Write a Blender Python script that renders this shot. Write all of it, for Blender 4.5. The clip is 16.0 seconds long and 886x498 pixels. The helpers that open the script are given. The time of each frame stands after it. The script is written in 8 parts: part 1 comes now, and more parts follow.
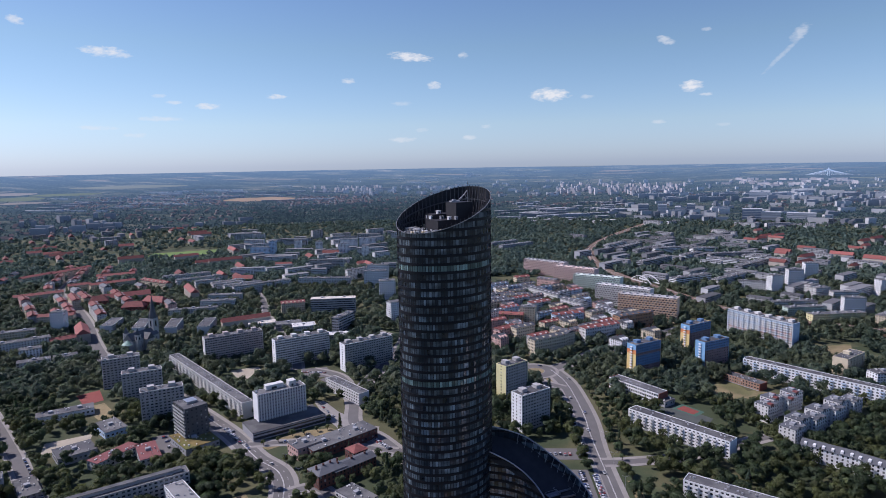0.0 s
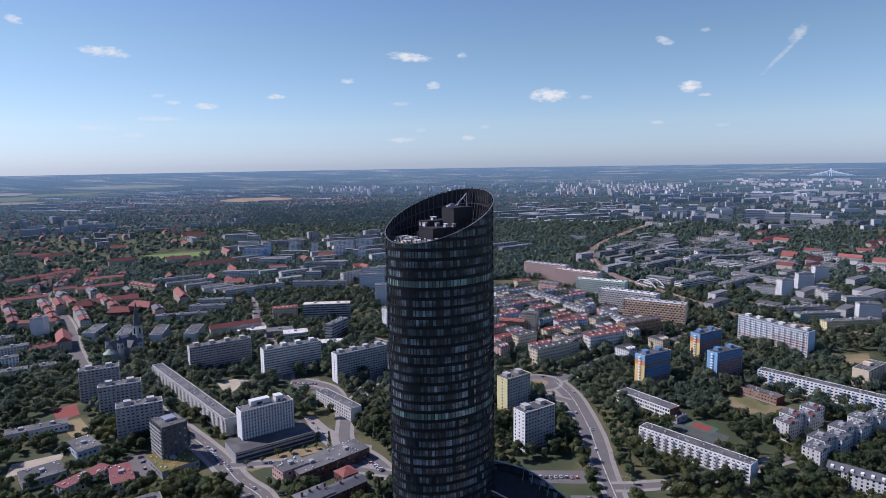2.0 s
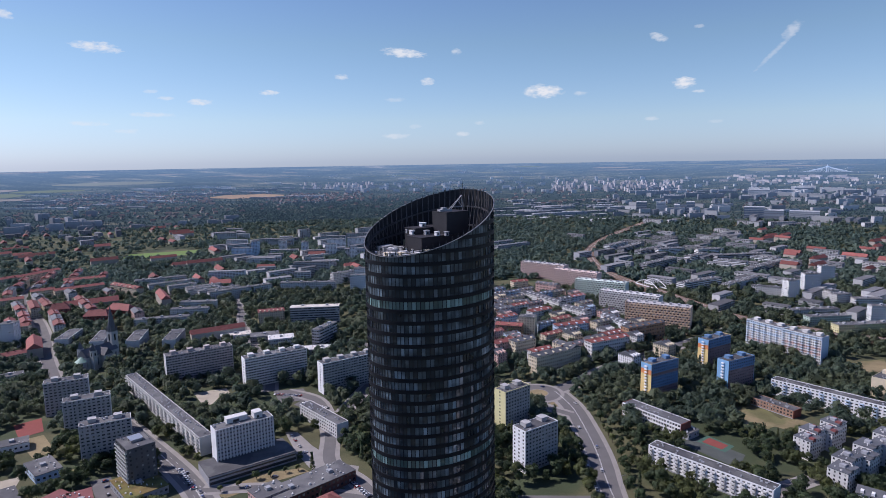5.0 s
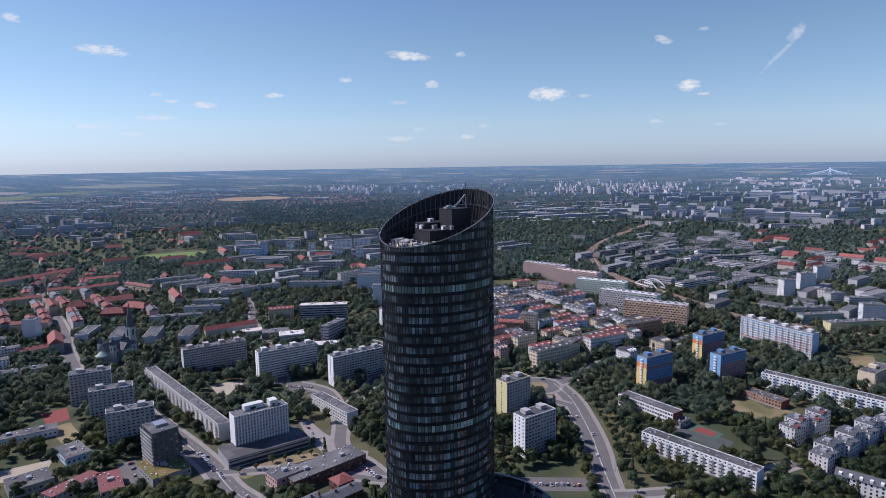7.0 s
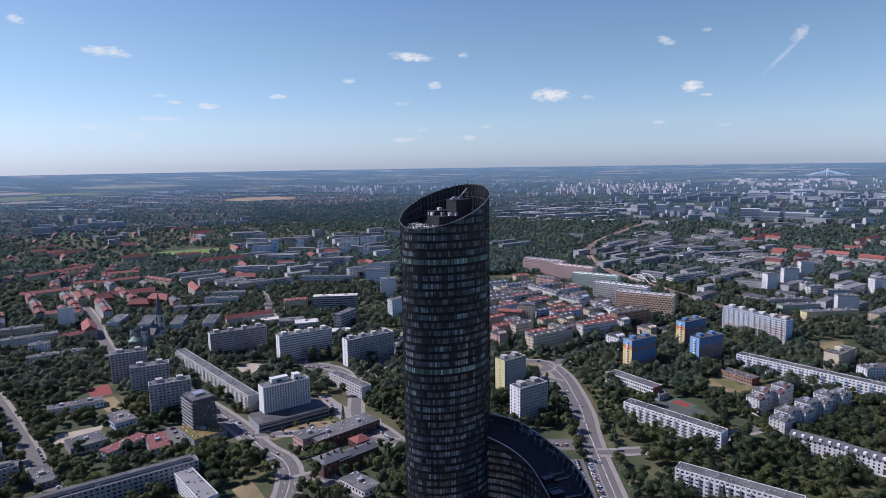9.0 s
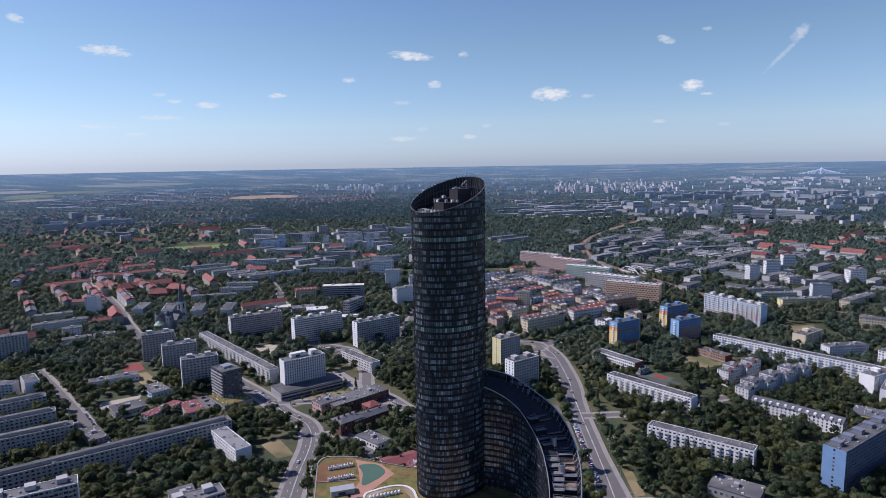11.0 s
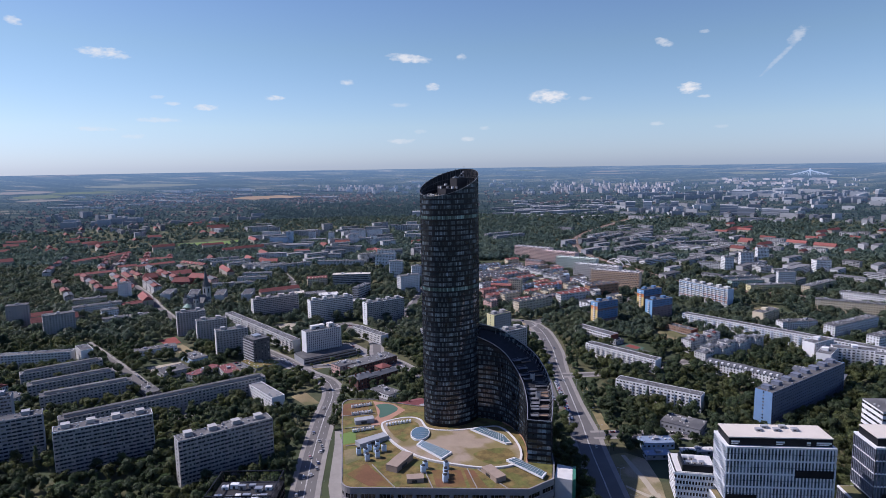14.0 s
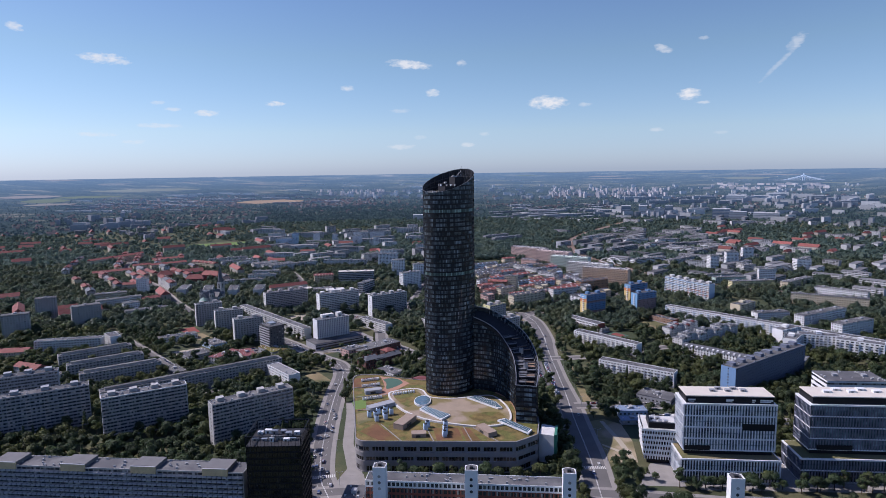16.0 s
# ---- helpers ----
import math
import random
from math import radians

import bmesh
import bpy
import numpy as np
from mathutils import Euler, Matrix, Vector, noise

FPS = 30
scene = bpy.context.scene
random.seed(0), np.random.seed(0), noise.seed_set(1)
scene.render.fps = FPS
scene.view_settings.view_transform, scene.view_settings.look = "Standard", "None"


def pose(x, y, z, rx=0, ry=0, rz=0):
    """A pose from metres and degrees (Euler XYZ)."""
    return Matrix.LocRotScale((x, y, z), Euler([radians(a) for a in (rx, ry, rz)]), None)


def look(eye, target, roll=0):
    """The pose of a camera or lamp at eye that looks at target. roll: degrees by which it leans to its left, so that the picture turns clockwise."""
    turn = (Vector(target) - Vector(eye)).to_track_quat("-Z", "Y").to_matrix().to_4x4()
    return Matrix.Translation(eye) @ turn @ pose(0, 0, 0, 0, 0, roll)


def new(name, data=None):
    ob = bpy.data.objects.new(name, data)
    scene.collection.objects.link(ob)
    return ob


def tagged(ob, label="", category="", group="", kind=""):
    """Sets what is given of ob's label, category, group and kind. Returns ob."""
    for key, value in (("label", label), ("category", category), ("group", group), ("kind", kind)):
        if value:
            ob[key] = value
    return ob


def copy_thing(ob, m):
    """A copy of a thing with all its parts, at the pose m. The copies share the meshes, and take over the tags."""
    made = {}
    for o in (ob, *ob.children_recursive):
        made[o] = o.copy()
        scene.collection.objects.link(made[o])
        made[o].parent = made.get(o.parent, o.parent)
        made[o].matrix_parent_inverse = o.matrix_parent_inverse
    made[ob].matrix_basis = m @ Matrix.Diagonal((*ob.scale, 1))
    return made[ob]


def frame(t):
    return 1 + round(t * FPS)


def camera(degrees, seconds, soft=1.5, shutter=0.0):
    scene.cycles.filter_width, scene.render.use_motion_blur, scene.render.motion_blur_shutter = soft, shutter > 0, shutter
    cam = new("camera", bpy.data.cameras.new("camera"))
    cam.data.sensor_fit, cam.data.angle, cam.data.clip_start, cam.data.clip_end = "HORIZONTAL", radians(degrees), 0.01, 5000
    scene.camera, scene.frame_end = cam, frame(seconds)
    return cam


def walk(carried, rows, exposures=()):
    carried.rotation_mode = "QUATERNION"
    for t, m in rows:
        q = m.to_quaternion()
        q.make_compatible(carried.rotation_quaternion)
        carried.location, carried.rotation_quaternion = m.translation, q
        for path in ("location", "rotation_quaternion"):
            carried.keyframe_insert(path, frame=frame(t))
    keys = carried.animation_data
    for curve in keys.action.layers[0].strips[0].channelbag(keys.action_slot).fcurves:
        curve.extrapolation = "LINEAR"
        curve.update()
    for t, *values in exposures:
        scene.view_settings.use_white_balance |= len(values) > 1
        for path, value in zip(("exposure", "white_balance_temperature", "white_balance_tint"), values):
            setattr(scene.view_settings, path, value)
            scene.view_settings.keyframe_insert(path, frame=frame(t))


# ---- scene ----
# camera
cam = camera(71.4, 16.0, 0.6)
PATH = [
    (0, look((-1.11, -280.27, 216.62), (-5.86, -181.33, 202.90), -0.96)),
    (0.5, look((-1.16, -271.36, 216.47), (-5.93, -172.42, 202.81), -0.94)),
    (1, look((-1.23, -262.70, 216.37), (-5.98, -163.74, 202.74), -0.92)),
    (1.5, look((-1.32, -254.20, 216.30), (-6.00, -155.24, 202.67), -0.91)),
    (2, look((-1.42, -245.75, 216.25), (-6.00, -146.80, 202.57), -0.90)),
    (2.5, look((-1.55, -237.26, 216.22), (-5.98, -138.32, 202.44), -0.90)),
    (3, look((-1.68, -228.82, 216.18), (-5.93, -129.89, 202.27), -0.89)),
    (3.5, look((-1.80, -220.77, 216.14), (-5.87, -121.84, 202.08), -0.89)),
    (4, look((-1.90, -213.73, 216.11), (-5.79, -114.82, 201.92), -0.88)),
    (4.5, look((-1.97, -208.59, 216.09), (-5.72, -109.69, 201.83), -0.88)),
    (5, look((-1.98, -206.26, 216.10), (-5.68, -107.36, 201.81), -0.89)),
    (5.5, look((-1.94, -207.50, 216.14), (-5.68, -108.59, 201.88), -0.89)),
    (6, look((-1.85, -212.71, 216.20), (-5.74, -113.80, 202.05), -0.89)),
    (6.5, look((-1.71, -221.87, 216.29), (-5.82, -122.94, 202.27), -0.89)),
    (7, look((-1.54, -234.29, 216.37), (-5.90, -135.35, 202.51), -0.89)),
    (7.5, look((-1.34, -248.76, 216.44), (-5.93, -149.81, 202.70), -0.89)),
    (8, look((-1.13, -264.13, 216.45), (-5.86, -165.19, 202.77), -0.89)),
    (8.5, look((-0.91, -279.76, 216.38), (-5.70, -180.82, 202.71), -0.89)),
    (9, look((-0.69, -295.39, 216.20), (-5.48, -196.45, 202.50), -0.88)),
    (9.5, look((-0.47, -310.91, 215.91), (-5.26, -211.98, 202.15), -0.88)),
    (10, look((-0.28, -326.32, 215.49), (-5.05, -227.40, 201.68), -0.88)),
    (10.5, look((-0.11, -341.65, 214.95), (-4.89, -242.73, 201.11), -0.88)),
    (11, look((0.04, -356.96, 214.31), (-4.74, -258.04, 200.47), -0.89)),
    (11.5, look((0.18, -372.30, 213.57), (-4.60, -273.37, 199.78), -0.89)),
    (12, look((0.31, -387.68, 212.76), (-4.43, -288.74, 199.03), -0.89)),
    (12.5, look((0.48, -403.08, 211.88), (-4.21, -304.13, 198.20), -0.89)),
    (13, look((0.70, -418.43, 210.94), (-3.91, -319.47, 197.30), -0.89)),
    (13.5, look((1.00, -433.71, 209.95), (-3.54, -334.75, 196.37), -0.88)),
    (14, look((1.41, -448.93, 208.93), (-3.07, -349.94, 195.44), -0.88)),
    (14.5, look((1.92, -464.10, 207.89), (-2.52, -365.10, 194.56), -0.87)),
    (15, look((2.54, -479.36, 206.82), (-1.88, -380.33, 193.70), -0.86)),
    (15.5, look((3.27, -494.87, 205.75), (-1.16, -395.80, 192.87), -0.85)),
    (16, look((4.09, -510.76, 204.66), (-0.37, -411.65, 192.07), -0.83)),
]
walk(cam, PATH)

# ---- daylight ----
SUN_TO = Vector((-0.98, 0.20, 1.04)).normalized()
world = bpy.data.worlds.new("sky")
scene.world = world
world.use_nodes = True
scene.view_settings.exposure = 0.0


def build_sky():
    nt = world.node_tree
    ns, ln = nt.nodes, nt.links
    bg = ns["Background"]
    sky = ns.new("ShaderNodeTexSky")
    sky.sky_type, sky.sun_disc = "NISHITA", False
    sky.sun_elevation = math.asin(SUN_TO.z)
    sky.sun_rotation = math.atan2(SUN_TO.x, SUN_TO.y)
    sky.air_density, sky.dust_density, sky.ozone_density, sky.altitude = 1.0, 0.4, 3.0, 200
    co = ns.new("ShaderNodeTexCoord").outputs["Generated"]
    sep = ns.new("ShaderNodeSeparateXYZ")
    ln.new(co, sep.inputs[0])

    def op(kind, a, b=None, c=None):
        n = ns.new("ShaderNodeMath")
        n.operation = kind
        for i, v in enumerate((a, b, c)):
            if v is None:
                continue
            if isinstance(v, (int, float)):
                n.inputs[i].default_value = v
            else:
                ln.new(v, n.inputs[i])
        return n.outputs[0]

    az = op("MULTIPLY", op("ARCTAN2", sep.outputs[0], sep.outputs[1]), 180 / math.pi)
    el = op("MULTIPLY", op("ARCSINE", sep.outputs[2]), 180 / math.pi)
    # wisps: noise in degrees of bearing and height
    comb = ns.new("ShaderNodeCombineXYZ")
    ln.new(az, comb.inputs[0])
    ln.new(op("MULTIPLY", el, 2.2), comb.inputs[1])
    noi = ns.new("ShaderNodeTexNoise")
    noi.inputs["Scale"].default_value, noi.inputs["Detail"].default_value, noi.inputs["Roughness"].default_value = 1.3, 6, 0.62
    ln.new(comb.outputs[0], noi.inputs["Vector"])
    n0 = op("SUBTRACT", noi.outputs["Fac"], 0.5)
    total = None
    # bearing, height, half width, half height (degrees), weight, slant
    for a, e, w, h, k, s in CLOUDS + WISPS:
        dx = op("SUBTRACT", az, a)
        dy = op("SUBTRACT", op("SUBTRACT", el, e), op("MULTIPLY", dx, s))
        d = op("ADD", op("POWER", op("ABSOLUTE", op("DIVIDE", dx, w)), 2.0), op("POWER", op("ABSOLUTE", op("DIVIDE", dy, h)), 2.0))
        body = op("ADD", op("SUBTRACT", 1.0, d), op("MULTIPLY", n0, 3.4))
        soft = op("MULTIPLY", op("MINIMUM", op("MAXIMUM", op("MULTIPLY", body, 0.9), 0.0), 1.0), k)
        total = soft if total is None else op("MAXIMUM", total, soft)
    tint = ns.new("ShaderNodeMix")
    tint.data_type, tint.blend_type = "RGBA", "MULTIPLY"
    tint.inputs["Factor"].default_value = 1.0
    ln.new(sky.outputs[0], tint.inputs["A"])
    # the milky summer air near the horizon is bluer than the sky model's
    hue = ns.new("ShaderNodeValToRGB")
    hue.color_ramp.elements[0].color, hue.color_ramp.elements[1].color = SKY_LOW, SKY_ZENITH
    hue.color_ramp.elements.new(0.039).color = SKY_MID
    hue.color_ramp.elements.new(0.113).color = SKY_UP
    hue.color_ramp.elements.new(0.333).color = SKY_HIGH
    ln.new(op("DIVIDE", el, 90.0), hue.inputs[0])
    ln.new(hue.outputs[0], tint.inputs["B"])
    mix = ns.new("ShaderNodeMix")
    mix.data_type = "RGBA"
    ln.new(total, mix.inputs["Factor"])
    ln.new(tint.outputs["Result"], mix.inputs["A"])
    mix.inputs["B"].default_value = (*CLOUD_WHITE, 1)
    ln.new(mix.outputs["Result"], bg.inputs["Color"])
    bg.inputs["Strength"].default_value = SKY_POWER


SKY_POWER, CLOUD_WHITE = 0.20, (3.9, 4.0, 4.4)
SKY_LOW, SKY_MID, SKY_HIGH = (0.385, 0.47, 0.79, 1), (0.49, 0.525, 0.665, 1), (0.38, 0.42, 0.64, 1)
SKY_ZENITH = (0.21, 0.23, 0.42, 1)
SKY_UP = (0.49, 0.52, 0.565, 1)
CLOUDS = (
    (-36.16, 11.02, 0.63, 0.35, 0.7, -0.25),
    (-30.42, 9.18, 1.84, 0.46, 0.85, -0.05),
    (-5.43, 9.45, 2.13, 0.43, 0.9, -0.1),
    (-0.66, 9.53, 0.46, 0.29, 0.5, 0),
    (-11.02, 7.43, 0.65, 0.29, 0.7, 0),
    (-3.34, 7.01, 0.66, 0.39, 0.7, 0),
    (-17.39, 6.03, 0.86, 0.24, 0.8, 0),
    (-23.04, 5.14, 1.08, 0.28, 0.75, 0),
    (-25.66, 5.41, 0.69, 0.18, 0.5, 0),
    (-26.73, 5.93, 0.60, 0.18, 0.4, 0),
    (7.05, 5.94, 1.79, 0.63, 1, 0),
    (10.26, 5.64, 0.68, 0.19, 0.4, 0),
    (18.89, 6.08, 1.02, 0.50, 1, 0),
    (20.02, 5.38, 0.70, 0.14, 0.5, 0),
    (16.74, 9.94, 0.81, 0.36, 0.55, -0.2),
)
WISPS = (
    (19.94, 10.52, 0.43, 0.17, 0.4, 0),
    (26.72, 9.59, 0.77, 0.58, 0.45, 0.6),
    (25.70, 8.23, 1.56, 0.30, 0.3, 1.0),
    (-31.50, 3.28, 1.59, 0.22, 0.4, 0),
    (-26.74, 4.07, 1.73, 0.23, 0.45, 0),
    (-28.73, 2.72, 0.92, 0.23, 0.35, 0),
    (-6.27, 2.21, 1.34, 0.25, 0.45, 0),
    (-0.18, 2.32, 0.72, 0.25, 0.5, 0),
    (-4.45, 3.04, 0.62, 0.20, 0.35, 0),
    (1.38, 3.30, 0.51, 0.20, 0.4, 0),
    (16.41, 3.25, 0.64, 0.19, 0.4, 0),
    (21.43, 2.87, 0.60, 0.19, 0.25, 0),
    (-6.19, 5.42, 1.12, 0.20, 0.3, 0),
)
build_sky()
sun = new("sun", bpy.data.lights.new("sun", "SUN"))
sun.data.energy, sun.data.angle, sun.data.color = 5.0, radians(0.53), (1.0, 0.915, 0.98)
sun.matrix_world = look((0, 0, 800), Vector((0, 0, 800)) - SUN_TO)


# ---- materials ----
# haze put into the far surfaces as emission: least, most, colour
HAZE_NEAR, HAZE_FAR, HAZE_COLOUR = 0.028, 0.35, (0.32, 0.53, 1.0, 1)


def mat(name, col, rough=0.8, var=0.25, scale=0.4, fine=6.0, bump=0.0, metal=0.0, island=0.0, other=None, spec=0.3, obvar=0.0, stretch=(1, 1, 1), air=0.0):
    """A surface with grain and stains at two scales; island / obvar: how far single pieces differ; other: a second colour that some pieces or stains take."""
    m = bpy.data.materials.new(name)
    m.use_nodes = True
    nt = m.node_tree
    ns, ln = nt.nodes, nt.links
    b = ns["Principled BSDF"]
    b.inputs["Roughness"].default_value, b.inputs["Metallic"].default_value = rough, metal
    b.inputs["Specular IOR Level"].default_value = spec
    if air:  # haze as blue emission, only for what stands on the far backdrop
        b.inputs["Emission Color"].default_value, b.inputs["Emission Strength"].default_value = HAZE_COLOUR, air
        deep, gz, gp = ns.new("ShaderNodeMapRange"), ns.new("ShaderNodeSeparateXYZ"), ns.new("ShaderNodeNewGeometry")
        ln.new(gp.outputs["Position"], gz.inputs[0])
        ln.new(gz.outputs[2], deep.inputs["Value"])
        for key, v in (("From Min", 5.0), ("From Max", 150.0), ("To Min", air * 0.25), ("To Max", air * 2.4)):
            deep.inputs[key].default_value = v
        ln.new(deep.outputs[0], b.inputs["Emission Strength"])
    mp = ns.new("ShaderNodeMapping")
    mp.inputs["Scale"].default_value = stretch
    geo = ns.new("ShaderNodeNewGeometry")
    ln.new(geo.outputs["Position"], mp.inputs["Vector"])

    def noise_at(s, detail=4):
        n = ns.new("ShaderNodeTexNoise")
        n.inputs["Scale"].default_value, n.inputs["Detail"].default_value = s, detail
        ln.new(mp.outputs[0], n.inputs["Vector"])
        return n.outputs["Fac"]

    def op(kind, a, c):
        n = ns.new("ShaderNodeMath")
        n.operation = kind
        for i, v in enumerate((a, c)):
            if isinstance(v, (int, float)):
                n.inputs[i].default_value = v
            else:
                ln.new(v, n.inputs[i])
        return n.outputs[0]

    big, small = noise_at(scale), noise_at(fine, 3)
    val = op("ADD", op("MULTIPLY", op("SUBTRACT", big, 0.5), 2.2 * var), op("MULTIPLY", op("SUBTRACT", small, 0.5), 1.2 * var))
    if island:
        val = op("ADD", val, op("MULTIPLY", op("SUBTRACT", geo.outputs["Random Per Island"], 0.5), island))
    oi = ns.new("ShaderNodeObjectInfo")
    if obvar:
        val = op("ADD", val, op("MULTIPLY", op("SUBTRACT", oi.outputs["Random"], 0.5), obvar))
    val = op("MAXIMUM", op("ADD", val, 1.0), 0.05)
    base = ns.new("ShaderNodeMix")
    base.data_type = "RGBA"
    base.inputs["A"].default_value = (*col, 1)
    base.inputs["B"].default_value = (*(other or col), 1)
    base.inputs["Factor"].default_value = 0.0
    if other:
        ramp = ns.new("ShaderNodeMapRange")
        ramp.interpolation_type = "SMOOTHSTEP"
        ramp.inputs["From Min"].default_value, ramp.inputs["From Max"].default_value = 0.46, 0.58
        ln.new(noise_at(scale * 0.45, 5), ramp.inputs["Value"])
        ln.new(ramp.outputs[0], base.inputs["Factor"])
    mul = ns.new("ShaderNodeMix")
    mul.data_type, mul.blend_type = "RGBA", "MULTIPLY"
    mul.inputs["Factor"].default_value = 1.0
    ln.new(base.outputs["Result"], mul.inputs["A"])
    cv = ns.new("ShaderNodeCombineColor")
    for i in range(3):
        ln.new(val, cv.inputs[i])
    ln.new(cv.outputs[0], mul.inputs["B"])
    ln.new(mul.outputs["Result"], b.inputs["Base Color"])
    if bump:
        bp = ns.new("ShaderNodeBump")
        bp.inputs["Strength"].default_value, bp.inputs["Distance"].default_value = bump, 0.1
        ln.new(small, bp.inputs["Height"])
        ln.new(bp.outputs[0], b.inputs["Normal"])
    return m


def panes(name, dark, pale, share, rough=0.08, spec=0.5, spread=0.5, metal=0.0, ior=1.6, clump=0.0):
    """Window glass: most panes dark and glossy, some with pale blinds behind them."""
    m = bpy.data.materials.new(name)
    m.use_nodes = True
    nt = m.node_tree
    ns, ln = nt.nodes, nt.links
    b = ns["Principled BSDF"]
    geo, oi = ns.new("ShaderNodeNewGeometry"), ns.new("ShaderNodeObjectInfo")
    add = ns.new("ShaderNodeMath")
    add.operation = "MULTIPLY_ADD"
    ln.new(oi.outputs["Random"], add.inputs[0])
    add.inputs[1].default_value = 7.31
    ln.new(geo.outputs["Random Per Island"], add.inputs[2])
    fr = ns.new("ShaderNodeMath")
    fr.operation = "FRACT"
    ln.new(add.outputs[0], fr.inputs[0])
    level = fr.outputs[0]
    if clump:  # neighbours share their blinds: runs of like panes
        cl = ns.new("ShaderNodeTexNoise")
        cl.inputs["Scale"].default_value, cl.inputs["Detail"].default_value = 0.16, 2
        ln.new(geo.outputs["Position"], cl.inputs["Vector"])
        st = ns.new("ShaderNodeMapRange")
        st.inputs["From Min"].default_value, st.inputs["From Max"].default_value = 0.33, 0.67
        ln.new(cl.outputs["Fac"], st.inputs["Value"])
        mx = ns.new("ShaderNodeMix")
        mx.inputs["Factor"].default_value = clump
        ln.new(fr.outputs[0], mx.inputs["A"])
        ln.new(st.outputs[0], mx.inputs["B"])
        level = mx.outputs["Result"]
    ramp = ns.new("ShaderNodeValToRGB")
    r = ramp.color_ramp
    r.interpolation = "LINEAR"
    r.elements[0].position, r.elements[0].color = 0.0, (*dark, 1)
    r.elements[1].position, r.elements[1].color = 1.0, (*pale, 1)
    mid = r.elements.new(1 - share)
    mid.color = (*[d + (p - d) * 0.06 for d, p in zip(dark, pale)], 1)
    mid2 = r.elements.new(1 - share * spread)
    mid2.color = (*[d + (p - d) * 0.35 for d, p in zip(dark, pale)], 1)
    ln.new(level, ramp.inputs[0])
    no = ns.new("ShaderNodeTexNoise")
    no.inputs["Scale"].default_value = 0.25
    ln.new(geo.outputs["Position"], no.inputs["Vector"])
    bp = ns.new("ShaderNodeBump")
    bp.inputs["Strength"].default_value, bp.inputs["Distance"].default_value = 0.12, 0.3
    ln.new(no.outputs["Fac"], bp.inputs["Height"])
    ln.new(bp.outputs[0], b.inputs["Normal"])
    ln.new(ramp.outputs[0], b.inputs["Base Color"])
    b.inputs["Roughness"].default_value, b.inputs["Specular IOR Level"].default_value = rough, spec
    b.inputs["Metallic"].default_value, b.inputs["IOR"].default_value = metal, ior
    return m


GLASS = panes("window_glass", (0.018, 0.022, 0.03), (0.42, 0.42, 0.40), 0.38, ior=1.7)
TOWER_GLASS = panes("tower_glass", (0.014, 0.019, 0.028), (0.30, 0.38, 0.43), 0.62, 0.07, 0.5, 0.5, ior=1.7, clump=0.5)
DARK_GLASS = panes("black_glass", (0.006, 0.007, 0.010), (0.02, 0.022, 0.028), 0.5, 0.08, 0.5, ior=1.6)
TEAL_GLASS = panes("teal_glass", (0.05, 0.09, 0.09), (0.30, 0.46, 0.45), 0.8, 0.12, 0.5, ior=2.0)
BLACK_PANEL = mat("black_cladding", (0.010, 0.011, 0.015), 0.5, 0.3, 0.3, 3.0, spec=0.2)
BLACK_MATT = mat("black_roofing", (0.030, 0.030, 0.034), 0.7, 0.4, 0.3, 3.0)
STEEL = mat("pale_steel", (0.42, 0.43, 0.45), 0.35, 0.15, 0.5, 8.0, metal=0.6)
DARK_RIM = mat("dull_steel", (0.28, 0.285, 0.30), 0.4, 0.2, 0.5, 8.0, metal=0.5)
DARK_STEEL = mat("dark_steel", (0.05, 0.05, 0.055), 0.45, 0.2, 0.5, 8.0, metal=0.5)
WHITE_PAINT = mat("white_paint", (0.66, 0.67, 0.68), 0.6, 0.12, 0.3, 4.0)
CONCRETE = mat("panel_concrete", (0.36, 0.355, 0.35), 0.85, 0.22, 0.15, 3.0, bump=0.2, obvar=0.10)
PALE_PANEL = mat("pale_panel", (0.58, 0.575, 0.56), 0.8, 0.16, 0.15, 3.0, bump=0.15, obvar=0.08)
WHITE_WALL = mat("white_render", (0.72, 0.725, 0.73), 0.75, 0.10, 0.2, 3.0, bump=0.1)
GREY_WALL = mat("grey_render", (0.30, 0.31, 0.33), 0.8, 0.2, 0.2, 3.0, bump=0.1)
CREAM_WALL = mat("cream_render", (0.60, 0.52, 0.38), 0.8, 0.15, 0.2, 3.0)
YELLOW_WALL = mat("yellow_render", (0.66, 0.50, 0.22), 0.8, 0.1, 0.2, 3.0)
PALE_YELLOW = mat("pale_yellow_render", (0.66, 0.61, 0.34), 0.8, 0.1, 0.2, 3.0)
BLUE_WALL = mat("blue_render", (0.19, 0.36, 0.56), 0.8, 0.12, 0.2, 3.0)
PALE_BLUE = mat("pale_blue_render", (0.45, 0.56, 0.68), 0.8, 0.12, 0.2, 3.0)
ORANGE_WALL = mat("orange_render", (0.58, 0.22, 0.09), 0.8, 0.12, 0.2, 3.0)
PINK_WALL = mat("pink_render", (0.55, 0.36, 0.32), 0.8, 0.15, 0.2, 3.0)
MINT_WALL = mat("mint_render", (0.42, 0.52, 0.46), 0.8, 0.15, 0.2, 3.0)
BRICK = mat("red_brick", (0.22, 0.075, 0.055), 0.85, 0.3, 0.3, 5.0, bump=0.3)
DARK_BRICK = mat("dark_brick", (0.13, 0.06, 0.05), 0.85, 0.3, 0.3, 5.0, bump=0.3)
STONE = mat("grey_stone", (0.42, 0.41, 0.38), 0.85, 0.25, 0.4, 5.0, bump=0.3)
BITUMEN = mat("bitumen_roof", (0.085, 0.085, 0.09), 0.85, 0.35, 0.12, 1.5, other=(0.13, 0.13, 0.13), obvar=0.35)
